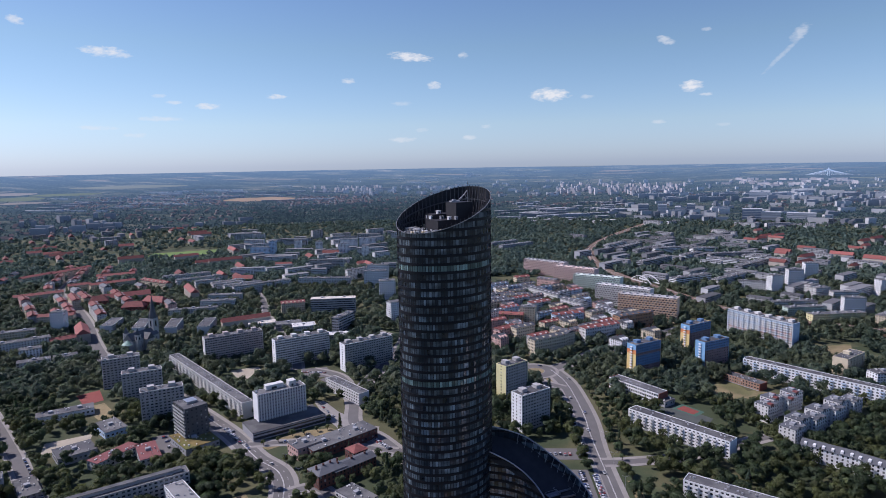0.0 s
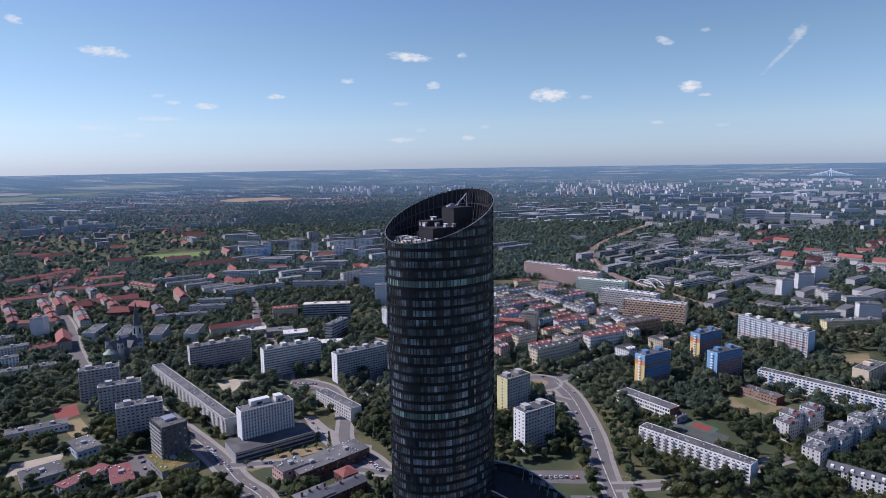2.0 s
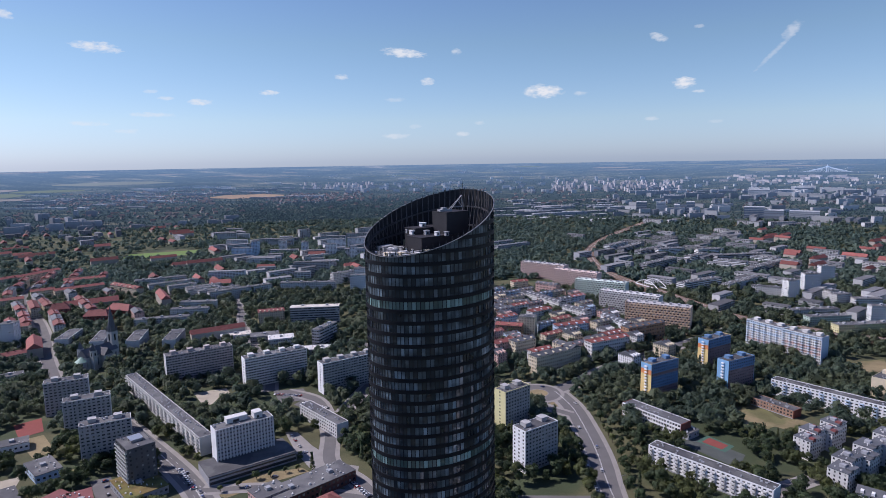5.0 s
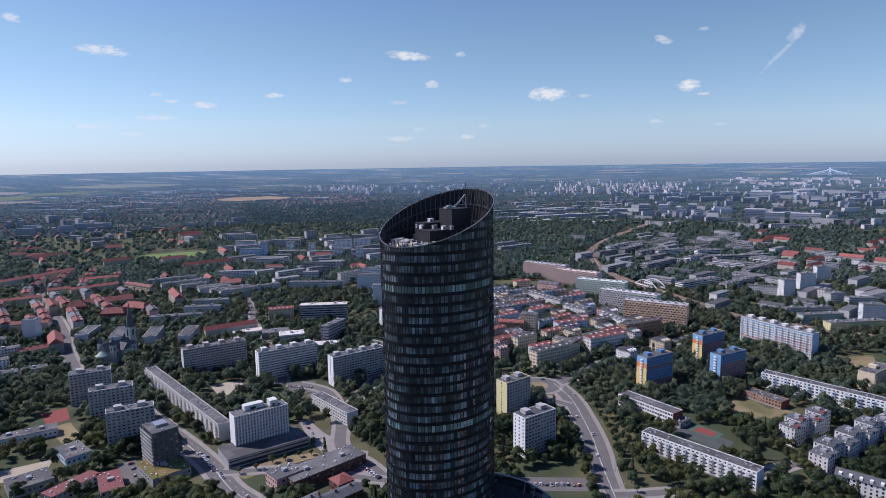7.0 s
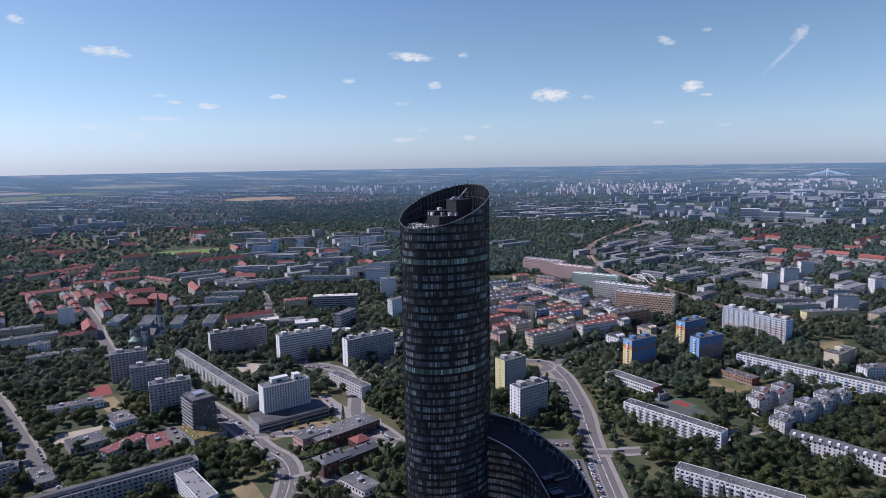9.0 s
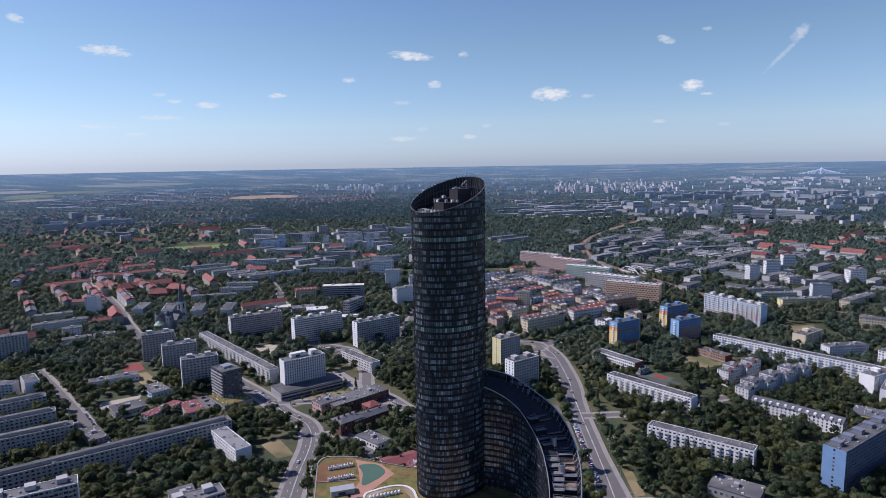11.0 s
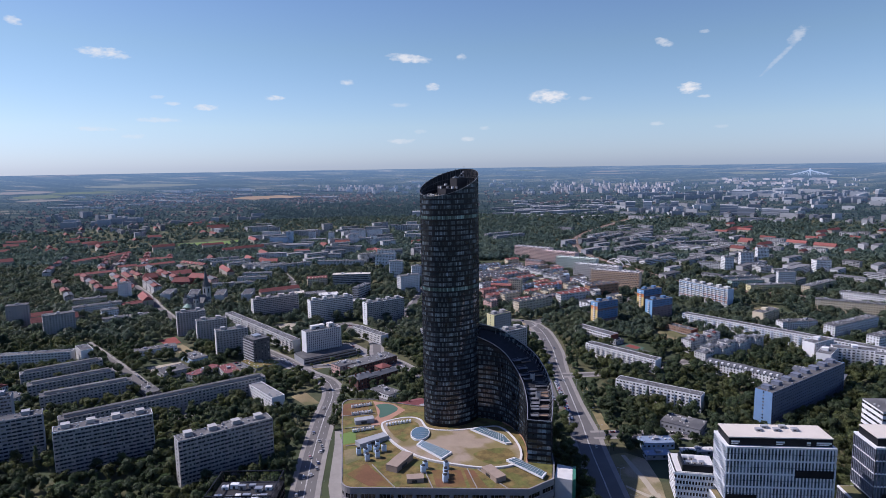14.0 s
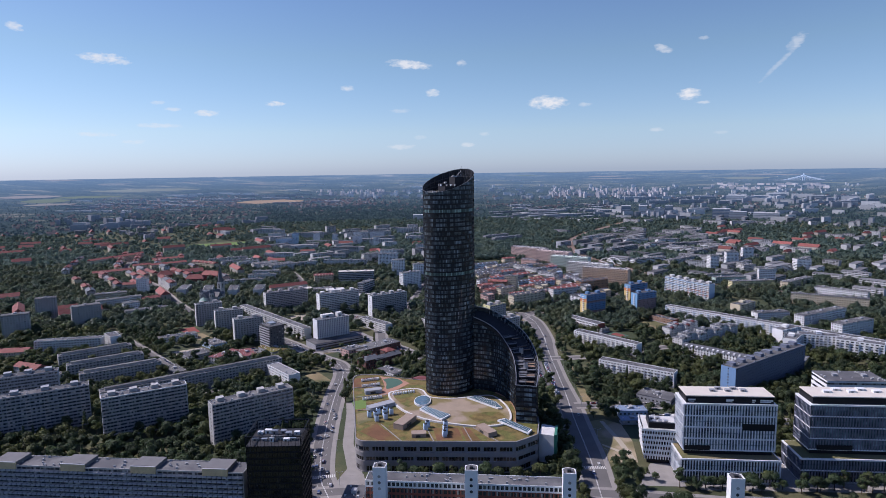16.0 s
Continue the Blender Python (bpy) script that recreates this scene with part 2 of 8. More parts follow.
LIGHT_ROOF = mat("pale_membrane_roof", (0.58, 0.57, 0.55), 0.7, 0.15, 0.1, 1.5)
WHITE_ROOF = mat("white_membrane_roof", (0.60, 0.55, 0.48), 0.7, 0.10, 0.1, 1.5)
RED_ROOF = mat("red_tile_roof", (0.215, 0.076, 0.066), 0.8, 0.4, 0.3, 4.0, bump=0.4, obvar=0.3, island=0.8)
RED_METAL = mat("red_sheet_roof", (0.19, 0.066, 0.062), 0.6, 0.2, 0.2, 2.0)
SLATE = mat("slate_roof", (0.10, 0.105, 0.115), 0.6, 0.25, 0.3, 4.0, obvar=0.3)
COPPER = mat("green_copper", (0.24, 0.36, 0.30), 0.6, 0.2, 0.5, 4.0)
ASPHALT = mat("asphalt", (0.130, 0.124, 0.121), 0.85, 0.2, 0.08, 2.5, bump=0.1)
PAVING = mat("paving", (0.255, 0.24, 0.225), 0.85, 0.2, 0.15, 2.5)
PAINT = mat("road_paint", (0.62, 0.62, 0.60), 0.7, 0.25, 0.5, 5.0)
GRASS = mat("grass_ground", (0.046, 0.060, 0.030), 0.95, 0.5, 0.03, 0.9, bump=0.3, other=(0.090, 0.088, 0.045))
LAWN = mat("dry_lawn", (0.225, 0.18, 0.10), 0.95, 0.45, 0.05, 0.9, other=(0.125, 0.12, 0.055))
MEADOW = mat("green_pitch", (0.13, 0.20, 0.055), 0.95, 0.2, 0.05, 0.9)
SAND = mat("pale_gravel", (0.36, 0.32, 0.25), 0.95, 0.2, 0.1, 1.5)
COURT = mat("red_court", (0.22, 0.06, 0.05), 0.85, 0.15, 0.2, 1.5)
COURT_GREEN = mat("green_court", (0.06, 0.12, 0.09), 0.85, 0.15, 0.2, 1.5)
def leafy(m, ragged=0.0, fine=1.5):
    """Leaves let part of the sunlight through; ragged: how much of each clump is gaps between its leaves."""
    ns, ln = m.node_tree.nodes, m.node_tree.links
    b = ns["Principled BSDF"]
    thin, both_ways = ns.new("ShaderNodeBsdfTranslucent"), ns.new("ShaderNodeAddShader")
    ln.new(b.inputs["Base Color"].links[0].from_socket, thin.inputs["Color"])
    ln.new(b.outputs[0], both_ways.inputs[0])
    ln.new(thin.outputs[0], both_ways.inputs[1])
    ln.new(both_ways.outputs[0], ns["Material Output"].inputs["Surface"])
    if ragged:
        gap, step, hole, mix = ns.new("ShaderNodeTexNoise"), ns.new("ShaderNodeMath"), ns.new("ShaderNodeBsdfTransparent"), ns.new("ShaderNodeMixShader")
        gap.inputs["Scale"].default_value, gap.inputs["Detail"].default_value, gap.inputs["Roughness"].default_value = fine, 2, 0.7
        ln.new(ns.new("ShaderNodeNewGeometry").outputs["Position"], gap.inputs["Vector"])
        step.operation = "GREATER_THAN"
        step.inputs[1].default_value = 0.5 + (ragged - 0.5) * 0.3
        ln.new(gap.outputs["Fac"], step.inputs[0])
        ln.new(step.outputs[0], mix.inputs[0])
        ln.new(hole.outputs[0], mix.inputs[1])
        ln.new(both_ways.outputs[0], mix.inputs[2])
        ln.new(mix.outputs[0], ns["Material Output"].inputs["Surface"])
    return m


LEAF = leafy(mat("leaves", (0.036, 0.054, 0.026), 0.7, 0.62, 0.09, 1.4, bump=0.5, island=0.45, obvar=0.6, spec=0.2, other=(0.064, 0.075, 0.028)), 0.4, 1.5)
# leaves made paler and bluer with distance: haze put into the colour
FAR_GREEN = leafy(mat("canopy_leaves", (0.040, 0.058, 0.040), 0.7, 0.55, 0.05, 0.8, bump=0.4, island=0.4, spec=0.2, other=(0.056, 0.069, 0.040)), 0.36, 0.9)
HAZED_GREEN = leafy(mat("hazed_wood_leaves", (0.048, 0.072, 0.060), 0.75, 0.5, 0.03, 0.5, island=0.4, spec=0.15, other=(0.060, 0.082, 0.062)))
CONIFER = leafy(mat("needles", (0.028, 0.044, 0.030), 0.75, 0.4, 0.05, 1.4, island=0.5, spec=0.2), 0.35, 1.5)
BARK = mat("bark", (0.09, 0.07, 0.055), 0.9, 0.3, 1.0, 8.0)
SEDUM = mat("sedum_roof", (0.16, 0.118, 0.045), 0.95, 0.75, 0.2, 2.2, bump=0.2, other=(0.115, 0.115, 0.035))
SEDUM_RED = mat("brown_sedum", (0.15, 0.075, 0.04), 0.95, 0.35, 0.1, 1.2, bump=0.2, other=(0.16, 0.10, 0.04))
DRY_PLOT = mat("dry_bare_ground", (0.31, 0.255, 0.175), 0.95, 0.4, 0.06, 1.0, bump=0.2, other=(0.19, 0.165, 0.085))
DIRT = mat("dry_planting_soil", (0.30, 0.24, 0.185), 0.95, 0.25, 0.08, 1.0, bump=0.2, other=(0.19, 0.155, 0.07))
TERRACOTTA = mat("terracotta_paving", (0.36, 0.20, 0.14), 0.85, 0.2, 0.15, 2.0)
FINS = mat("white_fins", (0.72, 0.74, 0.78), 0.5, 0.1, 0.2, 3.0)
RUST = mat("railway_ballast", (0.17, 0.12, 0.09), 0.9, 0.25, 0.1, 1.0)
TYRE = mat("tyre_rubber", (0.02, 0.02, 0.02), 0.8, 0.1)
GREEN_PANEL = mat("green_panel", (0.05, 0.19, 0.13), 0.5, 0.15, 0.2, 2.0)
YELLOW_SHEET = mat("yellow_sheet", (0.64, 0.50, 0.30), 0.7, 0.15, 0.2, 2.0, stretch=(3, 1, 1))


# ---- building blocks ----
class Shape:
    """Faces gathered in plain lists."""

    def __init__(self):
        self.v, self.f = [], []

    def poly(self, pts):
        n = len(self.v)
        self.v.extend(pts)
        self.f.append(tuple(range(n, n + len(pts))))

    def box(self, x0, x1, y0, y1, z0, z1, skip=""):
        n = len(self.v)
        self.v.extend(((x0, y0, z0), (x1, y0, z0), (x1, y1, z0), (x0, y1, z0), (x0, y0, z1), (x1, y0, z1), (x1, y1, z1), (x0, y1, z1)))
        for k, q in (("b", (0, 3, 2, 1)), ("t", (4, 5, 6, 7)), ("f", (0, 1, 5, 4)), ("r", (1, 2, 6, 5)), ("k", (2, 3, 7, 6)), ("l", (3, 0, 4, 7))):
            if k not in skip:
                self.f.append(tuple(n + i for i in q))
        return self

    def turned(self, cx, cy, z0, sx, sy, sz, deg):
        c, s, n = math.cos(radians(deg)), math.sin(radians(deg)), len(self.v)
        self.box(-sx / 2, sx / 2, -sy / 2, sy / 2, z0, z0 + sz)
        for i in range(n, len(self.v)):
            x, y, z = self.v[i]
            self.v[i] = (cx + c * x - s * y, cy + s * x + c * y, z)
        return self

    def prism(self, pts, z0, z1, bottom=True):
        n, k = len(self.v), len(pts)
        self.v.extend([(x, y, z0) for x, y in pts] + [(x, y, z1) for x, y in pts])
        self.f.append(tuple(range(n + k, n + 2 * k)))
        if bottom:
            self.f.append(tuple(range(n + k - 1, n - 1, -1)))
        for i in range(k):
            j = (i + 1) % k
            self.f.append((n + i, n + j, n + k + j, n + k + i))
        return self

    def tube(self, x, y, z0, r0, r1, h, k=10):
        n = len(self.v)
        for r, z in ((r0, z0), (r1, z0 + h)):
            self.v.extend([(x + r * math.cos(2 * math.pi * i / k), y + r * math.sin(2 * math.pi * i / k), z) for i in range(k)])
        self.f.append(tuple(range(n + k, n + 2 * k)))
        for i in range(k):
            j = (i + 1) % k
            self.f.append((n + i, n + j, n + k + j, n + k + i))
        return self

    def beam(self, a, b, w=0.2):
        """A square bar from a to b."""
        a, b = Vector(a), Vector(b)
        d = (b - a).normalized()
        u = d.cross(Vector((0, 0, 1)))
        u = (u if u.length > 1e-3 else Vector((1, 0, 0))).normalized() * w / 2
        t = d.cross(u).normalized() * w / 2
        n = len(self.v)
        for p in (a, b):
            self.v.extend([tuple(p + u + t), tuple(p - u + t), tuple(p - u - t), tuple(p + u - t)])
        for i in range(4):
            j = (i + 1) % 4
            self.f.append((n + i, n + j, n + 4 + j, n + 4 + i))
        self.f.extend([(n + 3, n + 2, n + 1, n), (n + 4, n + 5, n + 6, n + 7)])
        return self

    def mesh(self, name, material):
        me = bpy.data.meshes.new(name)
        me.from_pydata(self.v, [], self.f)
        for m in material if isinstance(material, (list, tuple)) else (material,):
            me.materials.append(m)
        return me


TAKEN = []  # footprints: x, y, half length, half depth, cos, sin


def claim(x, y, L, D, rz, grow=2.5):
    TAKEN.append((x, y, L / 2 + grow, D / 2 + grow, math.cos(radians(rz)), math.sin(radians(rz))))


def is_free(x, y):
    for cx, cy, a, b, c, s in TAKEN:
        dx, dy = x - cx, y - cy
        if abs(dx) < a + b and abs(dy) < a + b and abs(c * dx + s * dy) < a and abs(c * dy - s * dx) < b:
            return False
    return True


def thing(name, label, category, m, group="", kind=""):
    return_ob = new(name)
    return_ob.matrix_basis = m
    return_ob.empty_display_size = 0.5
    return tagged(return_ob, label, category, group, kind)


def part(name, shape, material, parent=None, label="", at=None, kind=""):
    me = shape if isinstance(shape, bpy.types.Mesh) else shape.mesh(name, material)
    ob = new(name, me)
    ob.parent = parent
    if at is not None:
        ob.matrix_basis = at
    return tagged(ob, label, kind=kind)


def lift(z):
    return Matrix.Translation((0, 0, z))


FLIP = Matrix.Rotation(math.pi, 4, "Z")


def facade_row(L, fh, bays, sill=0.95, head=0.45, pier=0.42, t=0.28):
    """One storey of a front in the plane y = 0, looking to -y: the wall with its openings, and the panes set back in them."""
    wall, glass = Shape(), Shape()
    wall.box(-L / 2, L / 2, 0, t, 0, sill, "kb")
    wall.box(-L / 2, L / 2, 0, t, fh - head, fh, "kt")
    step = L / bays
    for i in range(bays + 1):
        w = step * pier / 2
        x = -L / 2 + i * step
        a, b = max(x - w, -L / 2), min(x + w, L / 2)
        wall.box(a, b, 0, t, sill, fh - head, "ktb")
        if i < bays:
            a, b = x + w, x + step - w
            m = (a + b) / 2
            glass.poly([(a, t - 0.06, sill), (m, t - 0.06, sill), (m, t - 0.06, fh - head), (a, t - 0.06, fh - head)])
            glass.poly([(m, t - 0.05, sill), (b, t - 0.05, sill), (b, t - 0.05, fh - head), (m, t - 0.05, fh - head)])
    return wall, glass


def panel_block(x, y, L, D, rz, h, floors, label, wall=CONCRETE, gable=None, bays=0, balcony=0, houses=3, roof=BITUMEN, group="panel-built slab blocks",
                name="apartment_block", bands=None, gable_windows=0, sill=0.95, pier=0.42, plinth=0.8, rail=None, category="building"):
    """A slab of flats: storeys of wall and panes on both long fronts, solid end walls, flat roof with parapet and lift houses."""
    claim(x, y, L, D, rz)
    gable = gable or wall
    root = thing(name, label, category, pose(x, y, 0, 0, 0, rz), group)
    fh = (h - plinth - 0.5) / floors
    bays = bays or max(3, round(L / 3.3))
    t = 0.28
    part("core", Shape().box(-L / 2 + t, L / 2 - t, -D / 2 + t, D / 2 - t, 0, h - 0.6), wall, root)
    part("plinth", Shape().box(-L / 2 + 0.05, L / 2 - 0.05, -D / 2 + 0.05, D / 2 - 0.05, 0, plinth), GREY_WALL, root)
    w, g = facade_row(L - 2 * t, fh, bays, sill, 0.45, pier, t)
    rows = [(bands or {}).get(i, wall) for i in range(floors)]
    wm = {}
    gm = g.mesh("storey_glazing", GLASS)
    bal = None
    if balcony:
        b, step = Shape(), (L - 2 * t) / bays
        for i in range(0, bays, balcony):
            xa = -L / 2 + t + i * step + 0.15
            b.box(xa, xa + step * (1.0 if balcony > 1 else 0.9) - 0.3, -1.15, 0, -0.12, 0.05)
            b.box(xa, xa + step * (1.0 if balcony > 1 else 0.9) - 0.3, -1.15, -1.07, 0.05, 1.0)
            b.box(xa, xa + 0.06, -1.07, 0, 0.05, 1.0)
            b.box(xa + step * (1.0 if balcony > 1 else 0.9) - 0.36, xa + step * (1.0 if balcony > 1 else 0.9) - 0.3, -1.07, 0, 0.05, 1.0)
        bal = b.mesh("balcony_strip", rail or wall)
    front, back = Matrix.Translation((0, -D / 2, 0)), FLIP @ Matrix.Translation((0, -D / 2, 0))
    for i in range(floors):
        m = rows[i]
        if m.name not in wm:
            wm[m.name] = w.mesh("storey_wall", m)
        z = plinth + i * fh
        for side in (front, back):
            part("storey_wall", wm[m.name], None, root, at=lift(z) @ side)
            part("storey_glazing", gm, None, root, at=lift(z) @ side, kind="stuff")
            if bal and i and side is front:
                part("balcony_strip", bal, None, root, at=lift(z) @ side, kind="stuff")
    for s in (-1, 1):
        e = Shape()
        xs = sorted((s * (L / 2 - t), s * L / 2))
        e.box(*xs, -D / 2 - 0.03, D / 2 + 0.03, 0, h)
        part("end_wall", e, gable, root)
    if gable_windows:
        gw = Shape()
        for k in range(gable_windows):
            yy = (k + 0.5) / gable_windows * D - D / 2
            for s in (-1, 1):
                gw.box(*sorted((s * (L / 2 - 0.1), s * (L / 2 + 0.03))), yy - 0.6, yy + 0.6, sill, sill + 1.3)
        gwm = gw.mesh("end_windows", GLASS)
        for i in range(floors):
            part("end_windows", gwm, None, root, at=lift(plinth + i * fh), kind="stuff")
    r = Shape().box(-L / 2 + t, L / 2 - t, -D / 2 + t, D / 2 - t, h - 0.6, h - 0.35)
    part("roof", r, roof, root)
    p = Shape()
    for s in (-1, 1):
        p.box(-L / 2 + t, L / 2 - t, *sorted((s * D / 2, s * (D / 2 - 0.3))), h - 0.5, h + 0.05)
    part("parapet", p, gable if wall is CONCRETE else wall, root)
    rnd = random.Random(int(x * 7 + y * 3))
    for i in range(houses):
        hx = (i + 0.5) / houses * L - L / 2
        hs = Shape().box(hx - 2.6, hx + 2.6, -1.2, D / 2 - 2.0, h - 0.35, h + 2.3)
        hs.box(hx - 2.8, hx + 2.8, -1.4, D / 2 - 1.8, h + 2.3, h + 2.5)
        part("lift_house", hs, wall, root)
    v = Shape()
    for i in range(int(L / 3)):
        vx, vy, vs = rnd.uniform(-L / 2 + 1, L / 2 - 1), rnd.uniform(-D / 2 + 1, D / 2 - 1), rnd.uniform(0.3, 0.8)
        v.box(vx - vs, vx + vs, vy - 0.35, vy + 0.35, h - 0.35, h + rnd.uniform(0.3, 0.9))
    part("roof_vents", v, GREY_WALL, root, kind="stuff")
    return root


def simple_windows(L, D, h, floors, step, z0=0.8, size=(1.5, 1.5), sides=(1, 1, 1, 1), proud=0.05):
    """Panes with a thin frame depth on up to four sides of a box."""
    s = Shape()
    fh = (h - z0) / floors
    for i in range(floors):
        z = z0 + i * fh + fh * 0.28
        top = z + min(size[1], fh * 0.6)
        for k, on in enumerate(sides):
            if not on:
                continue
            run, off = (L, D) if k < 2 else (D, L)
            n = max(1, int(run / step))
            for j in range(n):
                c = (j + 0.5) / n * run - run / 2
                a, b = c - size[0] / 2, c + size[0] / 2
                o = off / 2 + proud
                if k == 0:
                    s.poly([(a, -o, z), (b, -o, z), (b, -o, top), (a, -o, top)])
                elif k == 1:
                    s.poly([(b, o, z), (a, o, z), (a, o, top), (b, o, top)])
                elif k == 2:
                    s.poly([(-o, b, z), (-o, a, z), (-o, a, top), (-o, b, top)])
                else:
                    s.poly([(o, a, z), (o, b, z), (o, b, top), (o, a, top)])
    return s


def plain_block(x, y, L, D, rz, h, floors, label, wall=CONCRETE, roof=BITUMEN, step=3.2, group="flat-roofed houses", name="apartment_block", band=False, size=(1.6, 1.5)):
    """A flat-roofed house farther off: walls, panes, roof with parapet, roof houses."""
    claim(x, y, L, D, rz)
    root = thing(name, label, "building", pose(x, y, 0, 0, 0, rz), group)
    part("wall", Shape().box(-L / 2, L / 2, -D / 2, D / 2, 0, h), wall, root)
    part("glazing", simple_windows(L, D, h, floors, step, size=(step * 0.98, size[1]) if band else size), GLASS, root, kind="stuff")
    part("roof", Shape().box(-L / 2 - 0.2, L / 2 + 0.2, -D / 2 - 0.2, D / 2 + 0.2, h, h + 0.35), roof, root)
    for i in range(max(1, round(L / 26))):
        hx = (i + 0.5) / max(1, round(L / 26)) * L - L / 2
        part("roof_house", Shape().box(hx - 1.6, hx + 1.6, -1.8, 1.8, h + 0.35, h + 2.2), GREY_WALL, root)
    g, v = random.Random(int(x * 5 + y)), Shape()
    for i in range(int(L * D / 45) + 3):
        vx, vy, vs = g.uniform(-L / 2 + 1, L / 2 - 1), g.uniform(-D / 2 + 1, D / 2 - 1), g.uniform(0.25, 0.7)
        v.box(vx - vs, vx + vs, vy - vs * 0.7, vy + vs * 0.7, h + 0.35, h + g.uniform(0.8, 1.5))
    part("roof_vents", v, LIGHT_ROOF, root, kind="stuff")
    return root


def gabled_house(x, y, L, D, rz, h, floors, label, wall=CREAM_WALL, roof=RED_ROOF, pitch=0.7, step=2.8, group="red-roofed houses", name="tenement_house", dormers=0, chimneys=2, hip=0.0):
    claim(x, y, L, D, rz)
    root = thing(name, label, "building", pose(x, y, 0, 0, 0, rz), group)
    part("wall", Shape().box(-L / 2, L / 2, -D / 2, D / 2, 0, h), wall, root)
    part("glazing", simple_windows(L, D, h, floors, step, size=(1.2, 1.7)), GLASS, root, kind="stuff")
    r, o, top = Shape(), 0.5, h + D / 2 * pitch
    e = hip * D / 2
    A, B, C, Dd = (-L / 2 - o, -D / 2 - o, h), (L / 2 + o, -D / 2 - o, h), (L / 2 + o, D / 2 + o, h), (-L / 2 - o, D / 2 + o, h)
    P, Q = (-L / 2 - o + e, 0, top), (L / 2 + o - e, 0, top)
    r.poly([A, B, Q, P]); r.poly([C, Dd, P, Q]); r.poly([Dd, A, P]); r.poly([B, C, Q]); r.poly([A, Dd, C, B])
    part("roof", r, roof, root)
    for i in range(chimneys):
        cx = (i + 0.5) / chimneys * L - L / 2
        part("chimney", Shape().box(cx - 0.6, cx + 0.6, -0.5, 0.5, top - 1.5, top + 1.4), DARK_BRICK, root)
    for i in range(dormers):
        cx = (i + 0.5) / dormers * L - L / 2
        d = Shape().box(cx - 0.9, cx + 0.9, -D / 2 + 0.4, -D / 5, h + 0.3, h + D / 2 * pitch * 0.62)
        part("dormer", d, wall, root)
    return root


def smooth_line(pts, n, closed=False):
    """n points of a Catmull-Rom curve through pts."""
    k, out = len(pts), []
    m = k if closed else k - 1
    for i in range(n):
        u = i / (n if closed else n - 1) * m
        j = min(int(u), m - 1)
        f = u - j
        g = [pts[q % k] if closed else pts[min(max(q, 0), k - 1)] for q in (j - 1, j, j + 1, j + 2)]
        out.append(tuple(0.5 * (2 * b + (c - a) * f + (2 * a - 5 * b + 4 * c - d) * f * f + (3 * b - a - 3 * c + d) * f ** 3) for a, b, c, d in zip(*g)))
    return out


def ribbon(line, width, z, thick=0.0):
    """A strip along a line in plan; widths may differ from end to end."""
    s, n = Shape(), len(line)
    ws = width if isinstance(width, (list, tuple)) else [width] * n
    rows = []
    for i, p in enumerate(line):
        a, b = line[max(i - 1, 0)], line[min(i + 1, n - 1)]
        d = Vector((b[0] - a[0], b[1] - a[1])).normalized()
        w = ws[i] / 2
        rows.append(((p[0] - d.y * w, p[1] + d.x * w), (p[0] + d.y * w, p[1] - d.x * w)))
    for (a, b), (c, d) in zip(rows, rows[1:]):
        s.poly([(*b, z), (*d, z), (*c, z), (*a, z)])
        if thick:
            s.poly([(*b, z - thick), (*d, z - thick), (*d, z), (*b, z)])
            s.poly([(*c, z - thick), (*a, z - thick), (*a, z), (*c, z)])
    return s


# ---- ground, far land ----
EYE = (-2.0, -221.0, 216.0)  # the land's far rim is set out round this point
RIM, FAR, NEAR_SLOPE, RIM_SLOPE = 4650.0, 2300.0, 0.0939, 0.0072


def land_height(r):
    if r <= FAR:
        return 0.0
    f = (r - FAR) / (RIM - FAR)
    return EYE[2] - r * (NEAR_SLOPE + (RIM_SLOPE - NEAR_SLOPE) * f)


def spot(deg, below):
    """The place on the land in a bearing (from +y to the right) at a slope below the level."""
    below = max(below, RIM_SLOPE)
    r = EYE[2] / below if below >= NEAR_SLOPE else FAR + (NEAR_SLOPE - below) / (NEAR_SLOPE - RIM_SLOPE) * (RIM - FAR)
    a = radians(deg)
    return EYE[0] + r * math.sin(a), EYE[1] + r * math.cos(a), land_height(r), r


def disc_land(name, radii, material, label):
    k, v, f = 144, [], []
    for r in radii:
        for i in range(k):
            a = 2 * math.pi * i / k
            v.append((EYE[0] + r * math.sin(a), EYE[1] + r * math.cos(a), land_height(r)))
    for j in range(len(radii) - 1):
        for i in range(k):
            n = (i + 1) % k
            f.append((j * k + i, (j + 1) * k + i, (j + 1) * k + n, j * k + n))
    me = bpy.data.meshes.new(name)
    me.from_pydata(v, [], f)
    me.materials.append(material)
    for p in me.polygons:
        if p.normal.z < 0:
            p.flip()
    return tagged(new(name, me), label, "ground", kind="structure")


